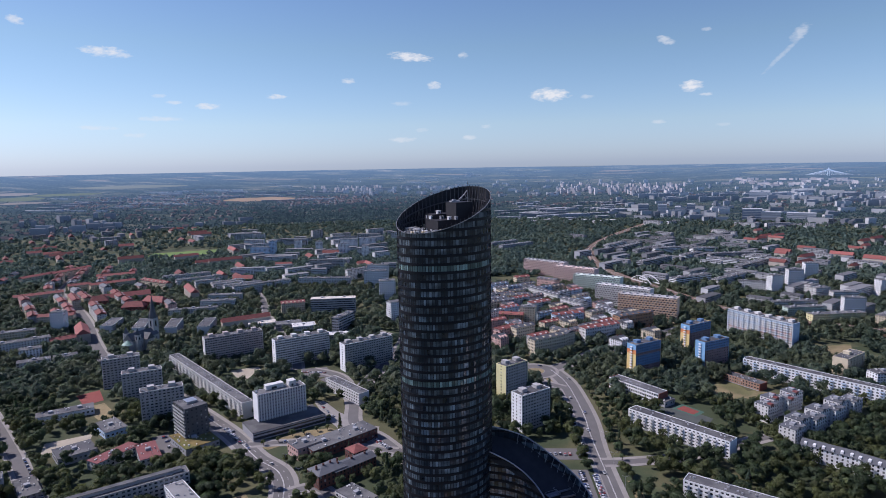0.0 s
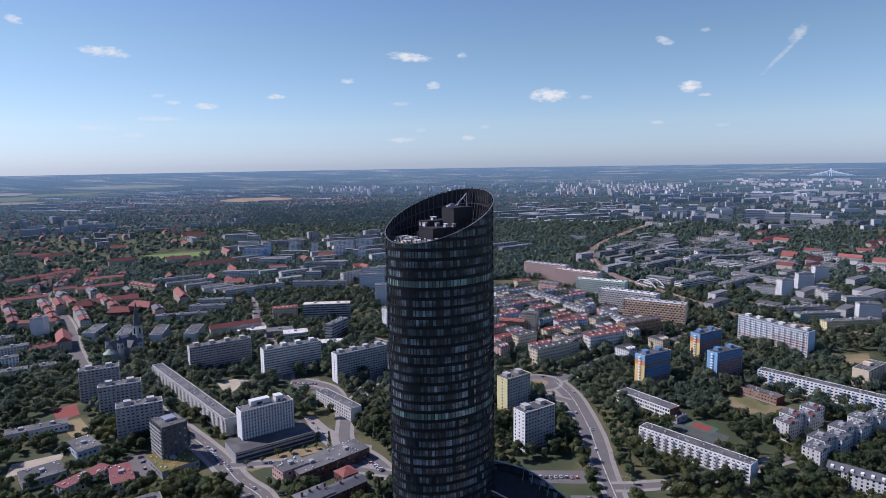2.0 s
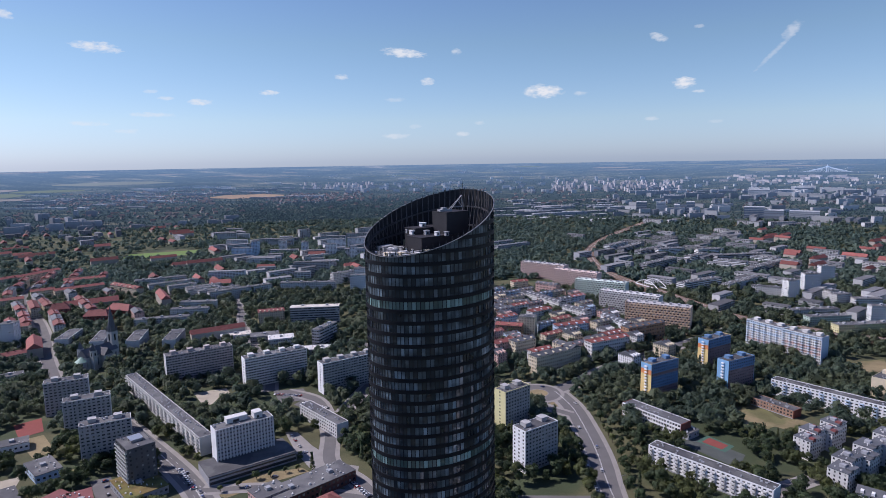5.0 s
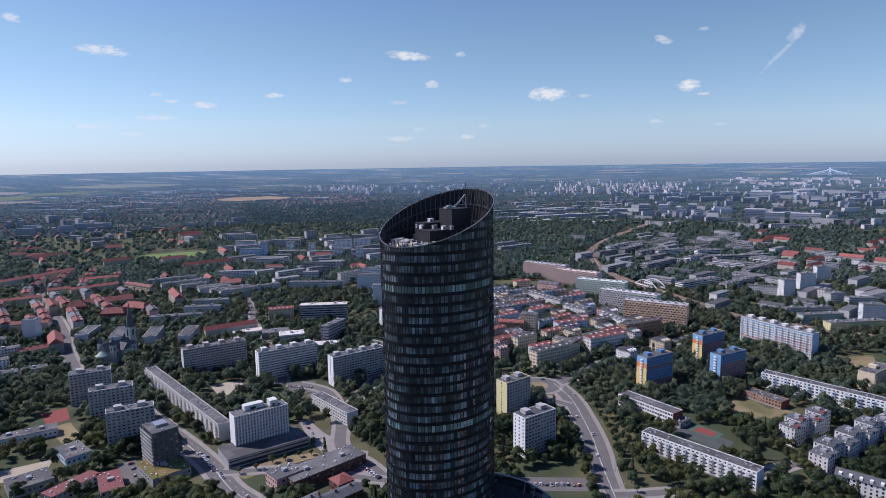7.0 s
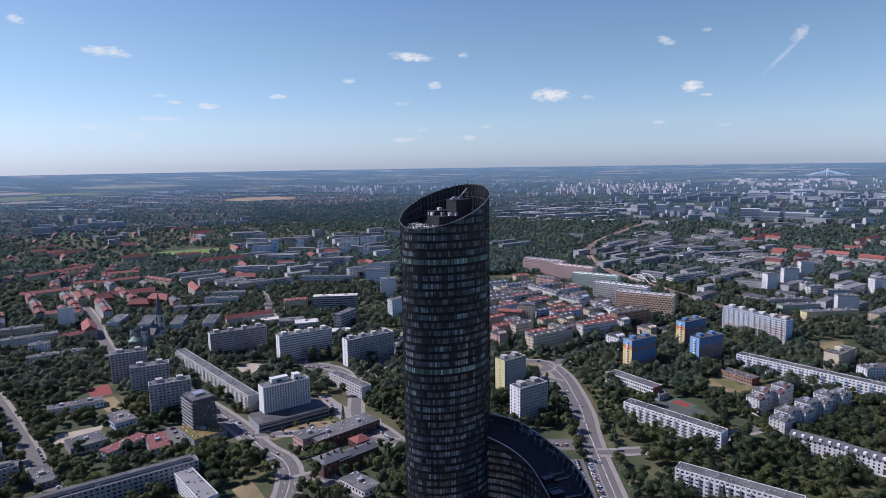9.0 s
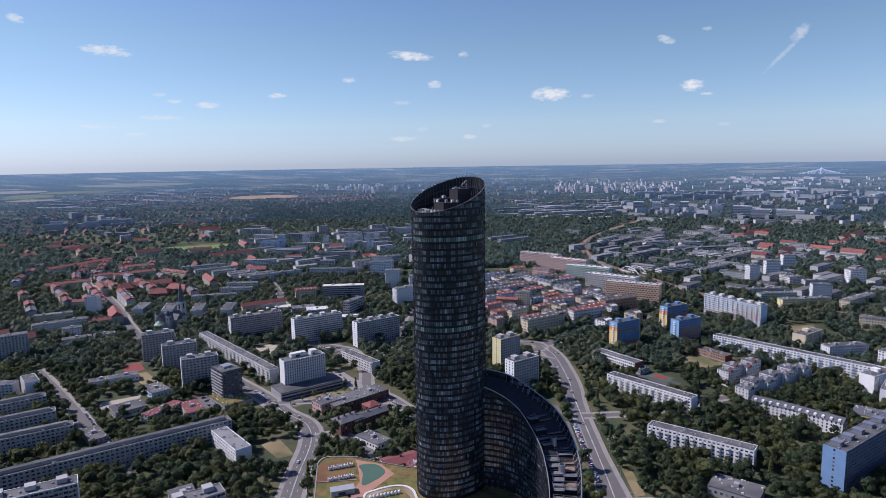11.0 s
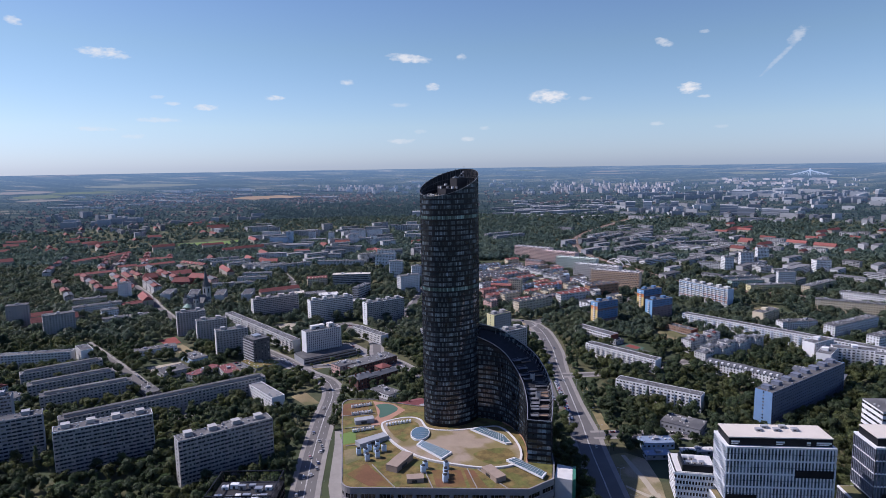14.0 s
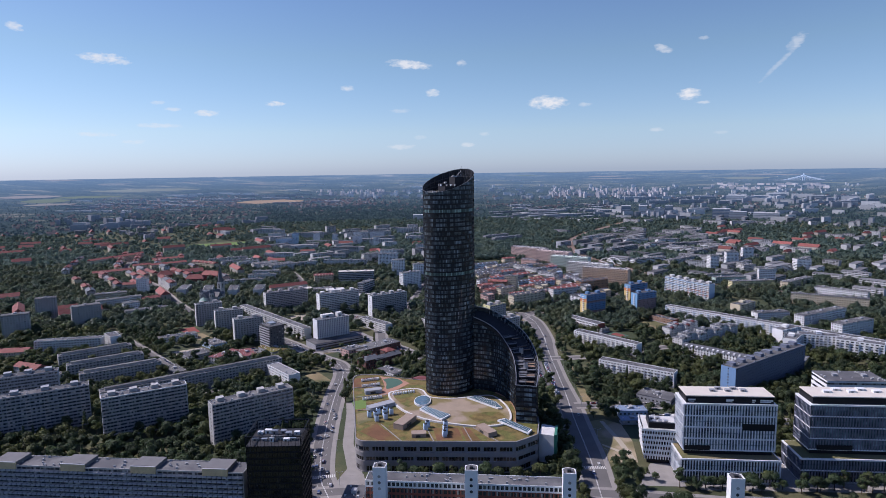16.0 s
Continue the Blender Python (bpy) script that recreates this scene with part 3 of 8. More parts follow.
def far_land_material():
    """Woods, fields and suburbs seen flat in the distance, with haze as emission."""
    m = bpy.data.materials.new("far_land")
    m.use_nodes = True
    nt = m.node_tree
    ns, ln = nt.nodes, nt.links
    b = ns["Principled BSDF"]
    geo = ns.new("ShaderNodeNewGeometry")
    sep = ns.new("ShaderNodeSeparateXYZ")
    ln.new(geo.outputs["Position"], sep.inputs[0])
    mp = ns.new("ShaderNodeMapping")
    mp.inputs["Scale"].default_value = (1, 3.4, 1)
    ln.new(geo.outputs["Position"], mp.inputs["Vector"])

    def noi(scale, detail):
        n = ns.new("ShaderNodeTexNoise")
        n.inputs["Scale"].default_value, n.inputs["Detail"].default_value, n.inputs["Roughness"].default_value = scale, detail, 0.6
        ln.new(mp.outputs[0], n.inputs["Vector"])
        return n.outputs["Fac"]

    r1 = ns.new("ShaderNodeValToRGB")
    c = r1.color_ramp
    c.elements[0].position, c.elements[0].color = 0.38, (0.026, 0.040, 0.040, 1)
    c.elements[1].position, c.elements[1].color = 0.74, (0.17, 0.16, 0.125, 1)
    for p, col in ((0.52, (0.034, 0.050, 0.046)), (0.56, (0.060, 0.072, 0.058)), (0.62, (0.075, 0.084, 0.066)), (0.65, (0.13, 0.125, 0.095))):
        c.elements.new(p).color = (*col, 1)
    ln.new(noi(0.0035, 6), r1.inputs[0])
    r2 = ns.new("ShaderNodeValToRGB")
    c = r2.color_ramp
    c.elements[0].position, c.elements[0].color = 0.46, (0.75, 0.8, 0.85, 1)
    c.elements[1].position, c.elements[1].color = 0.72, (2.6, 2.4, 2.4, 1)
    ln.new(noi(0.06, 5), r2.inputs[0])
    mul = ns.new("ShaderNodeMix")
    mul.data_type, mul.blend_type = "RGBA", "MULTIPLY"
    mul.inputs["Factor"].default_value = 1
    ln.new(r1.outputs[0], mul.inputs["A"])
    ln.new(r2.outputs[0], mul.inputs["B"])
    ln.new(mul.outputs["Result"], b.inputs["Base Color"])
    b.inputs["Roughness"].default_value, b.inputs["Specular IOR Level"].default_value = 1.0, 0.0
    # haze painted as blue emission, stronger towards the rim (the rim stands highest)
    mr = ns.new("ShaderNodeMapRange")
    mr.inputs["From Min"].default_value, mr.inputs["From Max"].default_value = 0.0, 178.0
    mr.inputs["To Min"].default_value, mr.inputs["To Max"].default_value = HAZE_NEAR, HAZE_FAR
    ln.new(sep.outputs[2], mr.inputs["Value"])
    b.inputs["Emission Color"].default_value = HAZE_COLOUR
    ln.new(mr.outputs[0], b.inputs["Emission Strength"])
    return m


disc_land("ground", [0, 60, 150, 300, 500, 800, 1200, 1700, FAR], GRASS, "city ground with dry grass between the houses")
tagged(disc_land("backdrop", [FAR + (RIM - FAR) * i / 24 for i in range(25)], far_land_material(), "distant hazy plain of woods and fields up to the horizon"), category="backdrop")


ROADS = []


def road(name, pts, width, n=40, label="grey asphalt street", z=0.06, material=ASPHALT, kerb=True):
    line = smooth_line(pts, n)
    z += 0.006 * len(ROADS)
    ROADS.append((line, (max(width) if isinstance(width, (list, tuple)) else width) / 2 + 2.5))
    if kerb:
        ws = [w + 7 for w in width] if isinstance(width, (list, tuple)) else width + 7
        tagged(new("pavement", ribbon(line, ws, z + 0.10, 0.2).mesh("pavement", PAVING)), "grey slab pavement beside the street", "pavement", kind="structure")
        tagged(new(name, ribbon(line, width, z + 0.103).mesh(name, material)), label, "road", kind="structure")
    else:
        tagged(new(name, ribbon(line, width, z).mesh(name, material)), label, "road", kind="structure")
    return line


def on_road(x, y, extra=0.0):
    for line, w in ROADS:
        for (ax, ay), (bx, by) in zip(line[::2], line[2::2]):
            if abs(x - ax) > 60 and abs(x - bx) > 60:
                continue
            dx, dy = bx - ax, by - ay
            q = max(0, min(1, ((x - ax) * dx + (y - ay) * dy) / (dx * dx + dy * dy + 1e-9)))
            if math.hypot(x - ax - q * dx, y - ay - q * dy) < w + extra:
                return True
    return False


def lane_marks(line, offs, dash, gap, z=0.29, w=0.10, name="road_markings"):
    s = Shape()
    for off in offs:
        run = 0.0
        for (ax, ay), (bx, by) in zip(line, line[1:]):
            L = math.hypot(bx - ax, by - ay)
            dx, dy = (bx - ax) / L, (by - ay) / L
            q = 0.0
            while q < L:
                ph = (run + q) % (dash + gap)
                if ph < dash:
                    e = min(L, q + dash - ph)
                    x0, y0, x1, y1 = ax + dx * q - dy * off, ay + dy * q + dx * off, ax + dx * e - dy * off, ay + dy * e + dx * off
                    s.poly([(x0 + dy * w, y0 - dx * w, z), (x1 + dy * w, y1 - dx * w, z), (x1 - dy * w, y1 + dx * w, z), (x0 - dy * w, y0 + dx * w, z)])
                    q = e + 1e-3
                else:
                    q += dash + gap - ph
            run += L
    tagged(new(name, s.mesh(name, PAINT)), "worn white lane lines on the asphalt", "road marking", kind="structure")


east = road("road", [(84, -260), (85, -147), (88, -90), (88.5, -18), (90.5, 49), (91.5, 177), (93.5, 225), (93, 265), (90, 311), (80, 350)], [17 - 7.6 * min(1, max(0, (i - 34) / 8)) * min(1, max(0.15, (54 - i) / 8)) for i in range(90)], 90)
lane_marks(east, (-0.1, 0.35), 60, 0.1)
west = road("road", [(-65, -260), (-81, -165), (-100, -116), (-113, -42), (-122, 33), (-127, 93), (-140, 127), (-165, 150), (-192, 182), (-228, 218), (-300, 285)], 13.5, 90)
lane_marks(west, (-3.4, 3.4), 3, 8)
lane_marks(west, (-0.1, 0.35), 60, 0.1)
road("road", [(-125, -150), (-95, -141), (-40, -135), (30, -134), (85, -138), (170, -150), (330, -175)], 9, 60)
road("road", [(-127, 100), (-108, 108), (-85, 84), (-60, 66)], 7, 20)
road("road", [(-30, 125), (-60, 162), (-78, 186), (-102, 212), (-113, 262), (-138, 326), (-175, 350)], 9, 40)
road("road", [(-60, 162), (-130, 176), (-180, 172)], 6, 20)
road("road", [(-240, 40), (-278, 75), (-318, 114), (-353, 150), (-410, 205), (-470, 262)], 8, 40)
road("road", [(-380, 330), (-431, 393), (-478, 452), (-529, 523), (-590, 600), (-660, 680), (-725, 750), (-780, 860), (-840, 990)], 12, 50)
avenue = ROADS[-1][0]
road("road", [(92, 146), (115, 148), (160, 158), (230, 190)], 7, 20)
road("road", [(80, 350), (108, 374), (134, 405), (172, 437), (240, 488), (330, 560)], 12, 40)
road("road", [(60, 365), (40, 366), (0, 392), (-60, 440), (-150, 520)], 10, 40)
road("road", [(86, 296), (70, 310), (56, 326), (44, 350)], 7, 20)
road("road", [(-190, 350), (-215, 420), (-290, 560), (-330, 660), (-380, 760)], 9, 40)
road("road", [(-110, 300), (-90, 420), (-80, 560), (-70, 720)], 9, 30)
road("road", [(94, 9), (130, 11), (165, 9), (205, 2), (260, -25)], 8, 30)
ring = [(64 + 15 * math.cos(i * math.pi / 12), 345 + 15 * math.sin(i * math.pi / 12)) for i in range(25)]
road("roundabout", ring, 11, 60, "asphalt roundabout with a grass island")
railway = road("railway", [(560, 440), (440, 520), (364, 592), (341, 647), (312, 740), (275, 860), (258, 964), (262, 1080), (285, 1222), (345, 1380), (431, 1552), (600, 1850)], 17, 90, "brown ballast railway line", 4.9, RUST, False)
tagged(new("railway_embankment", ribbon(railway, 21, 4.86, 4.8).mesh("railway_embankment", RUST)), "brown brick-faced railway embankment", "embankment", kind="structure")
lane_marks(railway, (-4.5, -3, 3, 4.5), 400, 0.1, 5.12, 0.12, "rails")


def patch(name, pts, material, label, z=0.1, category="ground", hold=True):
    pts = [tuple(p) for p in pts]
    cx, cy = sum(p[0] for p in pts) / len(pts), sum(p[1] for p in pts) / len(pts)
    r = max(math.hypot(p[0] - cx, p[1] - cy) for p in pts)
    if hold:
        TAKEN.append((cx, cy - 3, r * 0.75 + 3, r * 0.75 + 5, 1, 0))
    return tagged(new(name, Shape().prism(pts, z - 0.1, z, False).mesh(name, material)), label, category, kind="structure")


patch("sports_court", [(-384, 273), (-371, 289), (-351, 263), (-362, 249)], COURT, "red sports court with faded surface")
patch("sand_yard", [(-344, 171), (-316, 190), (-308, 170), (-334, 152)], SAND, "pale gravel school yard")
patch("lawn", [(-359, 245), (-346, 256), (-317, 227), (-328, 217)], LAWN, "dry yellow school lawn")
patch("lawn", [(-304, 185), (-285, 201), (-278, 191), (-295, 174)], LAWN, "dry yellow school lawn")
patch("lawn", [(-155, 100), (-134, 72), (-145, 66), (-165, 88)], LAWN, "dry lawn at the street bend")
patch("lawn", [(238, 280), (268, 292), (283, 268), (255, 262)], LAWN, "dry lawn by the low school")
patch("sports_pitch", [(159, 244), (177, 254), (200, 224), (186, 204)], mat("dark_pitch", (0.075, 0.085, 0.078), 0.9, 0.25, 0.1, 1.5), "dark grey-green fenced sports pitch", 0.1)
patch("sports_court", [(173, 246), (185, 256), (198, 238), (187, 228)], COURT_GREEN, "green hard court beside the pitch", 0.108)
patch("sports_court", [(176.5, 245), (185, 252), (194, 239), (186.5, 232.5)], COURT, "red hard court beside the pitch", 0.116, hold=False)
patch("lawn", [(232, 306), (253, 310), (258, 278), (228, 274)], LAWN, "dry nursery garden lawn", 0.12)
patch("vacant_plot", [(100.5, -96), (100.5, -24), (112, -20), (124, -30), (125, -62), (120, -96)], DRY_PLOT, "bare dry plot with worn yellow grass", 0.1)
patch("sand_path", [(116, -92), (113, -60), (108, -24), (111, -24), (117, -58), (120, -92)], SAND, "trodden sandy path over the vacant plot", 0.112, hold=False)
patch("sand_path", [(101, -66), (113, -78), (120, -76), (120, -80), (112, -82), (101, -69)], SAND, "trodden sandy path over the vacant plot", 0.118, hold=False)
patch("lawn", [(103, 18), (103, 120), (109, 118), (110, 20)], LAWN, "dry yellow verge beside the street", 0.11, hold=False)
claim(106.5, 68, 5, 100, 0, 0.5)
patch("plaza", [(112, -128), (128, -97), (146, -97), (142, -129)], PAVING, "striped pale paving of an office forecourt")
patch("plaza", [(203, -130), (203, -85), (222, -85), (222, -130)], PAVING, "pale paving between the offices")
patch("plaza", [(150, -133), (150, -108), (330, -112), (330, -136)], PAVING, "pale paving before the offices", 0.09, hold=False)
patch("service_lane", [(-80, -118), (-94, -70), (-103, -10), (-108, 14), (-103, 16), (-96, -8), (-86, -68), (-70, -118)], PAVING, "grey paving beside the shopping podium", 0.14, hold=False)
claim(-90, -52, 136, 10, 102.8)
patch("plaza", [(-88, -132), (-82, -104), (-70, -116), (-66, -130)], PAVING, "paved corner before the shopping podium")
patch("parking_lot", [(62, 60), (62, 135), (79, 135), (79, 60)], ASPHALT, "asphalt strip with parked cars")
patch("parking_lot", [(-214, 200), (-202, 206), (-175, 171), (-184, 165)], ASPHALT, "asphalt car park beside the street", 0.12)
patch("parking_lot", [(-263, 183), (-253, 191), (-233, 165), (-228, 154), (-243, 158)], ASPHALT, "asphalt yard beside the dark flats")
patch("forecourt", [(-150, 262), (-140, 262), (-122, 238), (-93, 209), (-80, 206), (-79, 190), (-112, 199), (-131, 226)], PAVING, "grey paved forecourt and lane", 0.15, hold=False)
claim(-112, 228, 92, 20, -44.6)
patch("lawn", [(-172, 169), (-145, 196), (-120, 203), (-114, 198), (-140, 180), (-160, 163)], LAWN, "dry grass strip before the high-rise")
patch("sand_yard", [(-262, 346), (-236, 360), (-219, 333), (-239, 314)], SAND, "sandy play yard between slab blocks", 0.11)
patch("parking_lot", [(-187, 351), (-160, 358), (-146, 330), (-172, 322)], ASPHALT, "asphalt car park between slab blocks", 0.12)
patch("lawn", [(222, 288), (248, 302), (250, 276), (228, 262)], LAWN, "dry nursery garden lawn", 0.11)
patch("lawn", [(405, 430), (440, 440), (415, 392), (392, 398)], LAWN, "dry park lawn", 0.11)
patch("parking_lot", [(-158, 318), (-135, 300), (-125, 316), (-150, 336)], ASPHALT, "asphalt car park between slab blocks")
patch("parking_lot", [(-92, 185), (-70, 158), (-58, 166), (-80, 194)], ASPHALT, "asphalt car park")
patch("parking_lot", [(-210, 178), (-196, 196), (-206, 204), (-220, 188)], ASPHALT, "asphalt car park beside the hotel")
patch("parking_lot", [(30, 150), (30, 168), (78, 168), (78, 150)], ASPHALT, "asphalt car park under trees")
patch("playing_field", [(-800, 1170), (-640, 1250), (-660, 1330), (-820, 1250)], MEADOW, "green playing field")
patch("island", [(64 + 9 * math.cos(i * 0.5236), 345 + 9 * math.sin(i * 0.5236)) for i in range(12)], LAWN, "round grass island of the roundabout", 0.3)
patch("lawn", [(68, 316), (88, 292), (86, 300), (76, 328)], LAWN, "grass wedge between slip roads")


# ---- the tower ----
TX, TY, TA, TB, TPHI = -13.4, -7.0, 22.7, 17.8, radians(40)
FLOOR = 3.6


def tower_ring(n, grow=0.0):
    c, s = math.cos(TPHI), math.sin(TPHI)
    out = []
    for i in range(n):
        a = 2 * math.pi * i / n
        u, v = (TA + grow) * math.cos(a), (TB + grow) * math.sin(a)
        out.append((TX + c * u - s * v, TY + s * u + c * v))
    return out


def tower_top(x, y):
    return 196.8 + 0.174 * (x - TX) + 0.378 * (y - TY)


def curtain_wall(root, ring, z0, top, floors, special=(), closed=True, glass=TOWER_GLASS, base=0.0):
    """Storeys of curtain wall round a plan line: black spandrel, then panes between slim posts; trimmed by a sloping top."""
    n = len(ring)
    inner = []
    for i in range(n):
        a, b = ring[(i - 1) % n], ring[(i + 1) % n]
        d = Vector((b[0] - a[0], b[1] - a[1])).normalized()
        inner.append((ring[i][0] - d.y * 0.18, ring[i][1] + d.x * 0.18))
    tops = [top(*p) for p in ring]
    hi = max(tops)
    share = {}
    for k in range(floors):
        z = z0 + k * FLOOR
        if z > hi:
            break
        full = z + FLOOR <= min(tops)
        key = ("full", k in special)
        if full and key in share:
            sp, gl = share[key]
        else:
            zz = 0.0 if full else z
            s, g = Shape(), Shape()
            for i in range(n if closed else n - 1):
                j = (i + 1) % n
                if not full and z > max(tops[i], tops[j]) - 0.3:
                    continue
                p, q, pi, qi = ring[i], ring[j], inner[i], inner[j]
                za, zb, zc = zz, zz + 1.2, zz + FLOOR

                def cut(v, w):
                    return v if full else min(v, tops[w])

                # spandrel, proud of the glass, with its upper and lower ledge
                s.poly([(*p, za), (*q, za), (*q, cut(zb, j)), (*p, cut(zb, i))])
                s.poly([(*p, cut(zb, i)), (*q, cut(zb, j)), (*qi, cut(zb, j)), (*pi, cut(zb, i))])
                s.poly([(*pi, za), (*qi, za), (*q, za), (*p, za)])
                if full or min(tops[i], tops[j]) > zb + 0.2:
                    g.poly([(*pi, zb), (*qi, zb), (*qi, cut(zc, j)), (*pi, cut(zc, i))])
                    # post
                    d = Vector((q[0] - p[0], q[1] - p[1])).normalized() * 0.11
                    nn = Vector((p[0] - pi[0], p[1] - pi[1])) * 0.6
                    a, b = (pi[0] - d.x + nn.x, pi[1] - d.y + nn.y), (pi[0] + d.x + nn.x, pi[1] + d.y + nn.y)
                    zt = cut(zc, i)
                    s.poly([(*a, zb), (*b, zb), (*b, zt), (*a, zt)])
                    s.poly([(*b, zb), (*pi, zb), (*pi, zt), (*b, zt)])
                    s.poly([(*pi, zb), (*a, zb), (*a, zt), (*pi, zt)])
            sp, gl = s.mesh("spandrel", BLACK_PANEL), g.mesh("glass_band", TEAL_GLASS if k in special else glass)
            if full:
                share[key] = (sp, gl)
        at = lift(z) if full else None
        part("spandrel", sp, None, root, at=at)
        if len(gl.polygons):
            part("glass_band", gl, None, root, at=at)


ROOF_GRAVEL = mat("roof_gravel", (0.17, 0.165, 0.16), 0.9, 0.3, 0.3, 3.0)
CROWN_STEEL = mat("crown_steel", (0.10, 0.10, 0.11), 0.45, 0.2, 0.5, 8.0, metal=0.4)
PLANT_DARK = mat("dark_plant_cladding", (0.030, 0.029, 0.033), 0.6, 0.25, 0.3, 3.0)


def build_tower():
    root = thing("skyscraper", "tall black glass tower with a slanting open crown", "skyscraper", Matrix.Identity(4))
    ring = tower_ring(100)
    curtain_wall(root, ring, 23.0, tower_top, 51, special=(41, 27))
    core = Shape()
    inn = tower_ring(100, -0.55)
    core.prism(inn, 0, 186.8)
    part("core", core, BLACK_MATT, root)
    part("entrance_wall", Shape().prism(tower_ring(100, -0.1), 0, 23.0), BLACK_PANEL, root)
    # inner face of the open crown, with posts and two walkway rails
    n = 100
    inn2 = tower_ring(n, -0.5)
    s = Shape()
    for i in range(n):
        j = (i + 1) % n
        zi, zj = tower_top(*inn2[i]), tower_top(*inn2[j])
        s.poly([(*inn2[j], 186.8), (*inn2[i], 186.8), (*inn2[i], zi), (*inn2[j], zj)])
    part("crown_lining", s, BLACK_MATT, root)
    rim, rim2 = Shape(), Shape()
    o, i2 = tower_ring(n, 0.10), tower_ring(n, -0.14)
    for i in range(n):
        j = (i + 1) % n
        zi, zj = tower_top(*ring[i]) + 0.15, tower_top(*ring[j]) + 0.15
        rim.poly([(*o[i], zi), (*o[j], zj), (*i2[j], zj), (*i2[i], zi)])
        rim.poly([(*o[i], zi - 0.2), (*o[j], zj - 0.2), (*o[j], zj), (*o[i], zi)])
        rim.poly([(*i2[j], zj - 0.2), (*i2[i], zi - 0.2), (*i2[i], zi), (*i2[j], zj)])
    part("rim", rim, DARK_RIM, root, "dull steel rim tube along the slanting crown")
    part("roof_deck", Shape().prism(tower_ring(60, -0.7), 186.8, 186.95), ROOF_GRAVEL, root, "grey gravel deck inside the crown")
    ps = tower_ring(64, -1.0)
    for p in ps:
        zt = tower_top(*p)
        if zt > 190.5:
            s = Shape().beam((*p, 186.95), (*p, zt + 0.4), 0.26)
            q = (p[0] + (TX - p[0]) * 0.16, p[1] + (TY - p[1]) * 0.16)
            s.beam((*q, 186.9), (*p, zt - 1.0), 0.14)
            part("crown_post", s, CROWN_STEEL, root)
        part("rim_stub", Shape().box(p[0] - 0.12, p[0] + 0.12, p[1] - 0.12, p[1] + 0.12, zt, zt + 1.0), DARK_STEEL, root)
    for f, w in ((0.35, 0.5), (0.7, 0.4)):
        rr, r2 = tower_ring(n, -0.6), tower_ring(n, -1.5)
        s = Shape()
        for i in range(n):
            j = (i + 1) % n
            zi, zj = 187 + (tower_top(*rr[i]) - 187) * f, 187 + (tower_top(*rr[j]) - 187) * f
            if zi > 189.5:
                s.poly([(*rr[i], zi), (*rr[j], zj), (*r2[j], zj), (*r2[i], zi)])
                s.poly([(*r2[i], zi - w), (*r2[j], zj - w), (*r2[j], zj), (*r2[i], zi)])
        part("walkway", s, CROWN_STEEL, root)
    return root


build_tower()


def roof_box(name, cx, cy, z, sx, sy, sz, deg, material, label, category="rooftop unit", group=""):
    """A cased rooftop unit: plinth, casing with a rim, hatch."""
    root = thing(name, label, category, pose(cx, cy, z, 0, 0, deg), group)
    part("casing", Shape().box(-sx / 2, sx / 2, -sy / 2, sy / 2, 0, sz).box(-sx / 2 - 0.12, sx / 2 + 0.12, -sy / 2 - 0.12, sy / 2 + 0.12, sz, sz + 0.18), material, root)
    part("hatch", Shape().box(-sx * 0.2, sx * 0.1, -sy / 2 - 0.06, -sy / 2, 0.2, min(2.1, sz * 0.7)), DARK_STEEL, root)
    return root


roof_box("plant_room", -7.0, -4.5, 186.8, 9, 7.5, 12.6, 40, PLANT_DARK, "black cased plant room on the tower roof", "plant room")
roof_box("plant_room", -12.5, -9.5, 186.8, 15, 8, 5.4, 40, PLANT_DARK, "low black plant room on the tower roof", "plant room")
roof_box("plant_room", -15.5, -3.0, 186.8, 12, 6, 7.4, 40, PLANT_DARK, "stepped black plant room on the tower roof", "plant room")
rnd = random.Random(4)
for i in range(13):
    u = i / 12
    roof_box("air_unit", -30 + 13 * u + rnd.uniform(-1, 1), -3 - 9 * u + rnd.uniform(-2.5, 2.5), 186.8, rnd.uniform(1, 2.4), rnd.uniform(1, 2), rnd.uniform(1.0, 1.9), rnd.choice((40, 40, 10)), rnd.choice((PALE_PANEL, GREY_WALL, GREY_WALL, DARK_STEEL)), "pale metal ventilation unit on the tower roof", "air unit", "tower roof units")
for i, (x, y, w) in enumerate(((-19, -8.2, 2.6), (-16.2, -3, 2.4), (-21, -5.2, 1.5), (-14.5, -9, 2.0), (-11, -12.4, 1.8), (-8, -13, 1.6))):
    roof_box("air_unit", x, y, 194.3 if y > -4 else 192.4, w * 0.75, w * 0.6, 1.2, 40, WHITE_PAINT if i in (0, 1, 4) else GREY_WALL, "cased fan unit on the plant room", "air unit", "tower roof units")
for i in range(16):
    u = i / 15
    roof_box("air_unit", -31 + 15 * u + rnd.uniform(-0.6, 0.6), 6.5 + 2 * math.sin(3 * u) + rnd.uniform(-2, 2), 186.8, rnd.uniform(0.7, 1.6), rnd.uniform(0.7, 1.4), rnd.uniform(0.8, 2.6), rnd.choice((40, 20, 70)), rnd.choice((WHITE_PAINT, GREY_WALL, STEEL, CREAM_WALL)), "pale fan or duct casing on the tower roof", "air unit", "tower roof units")
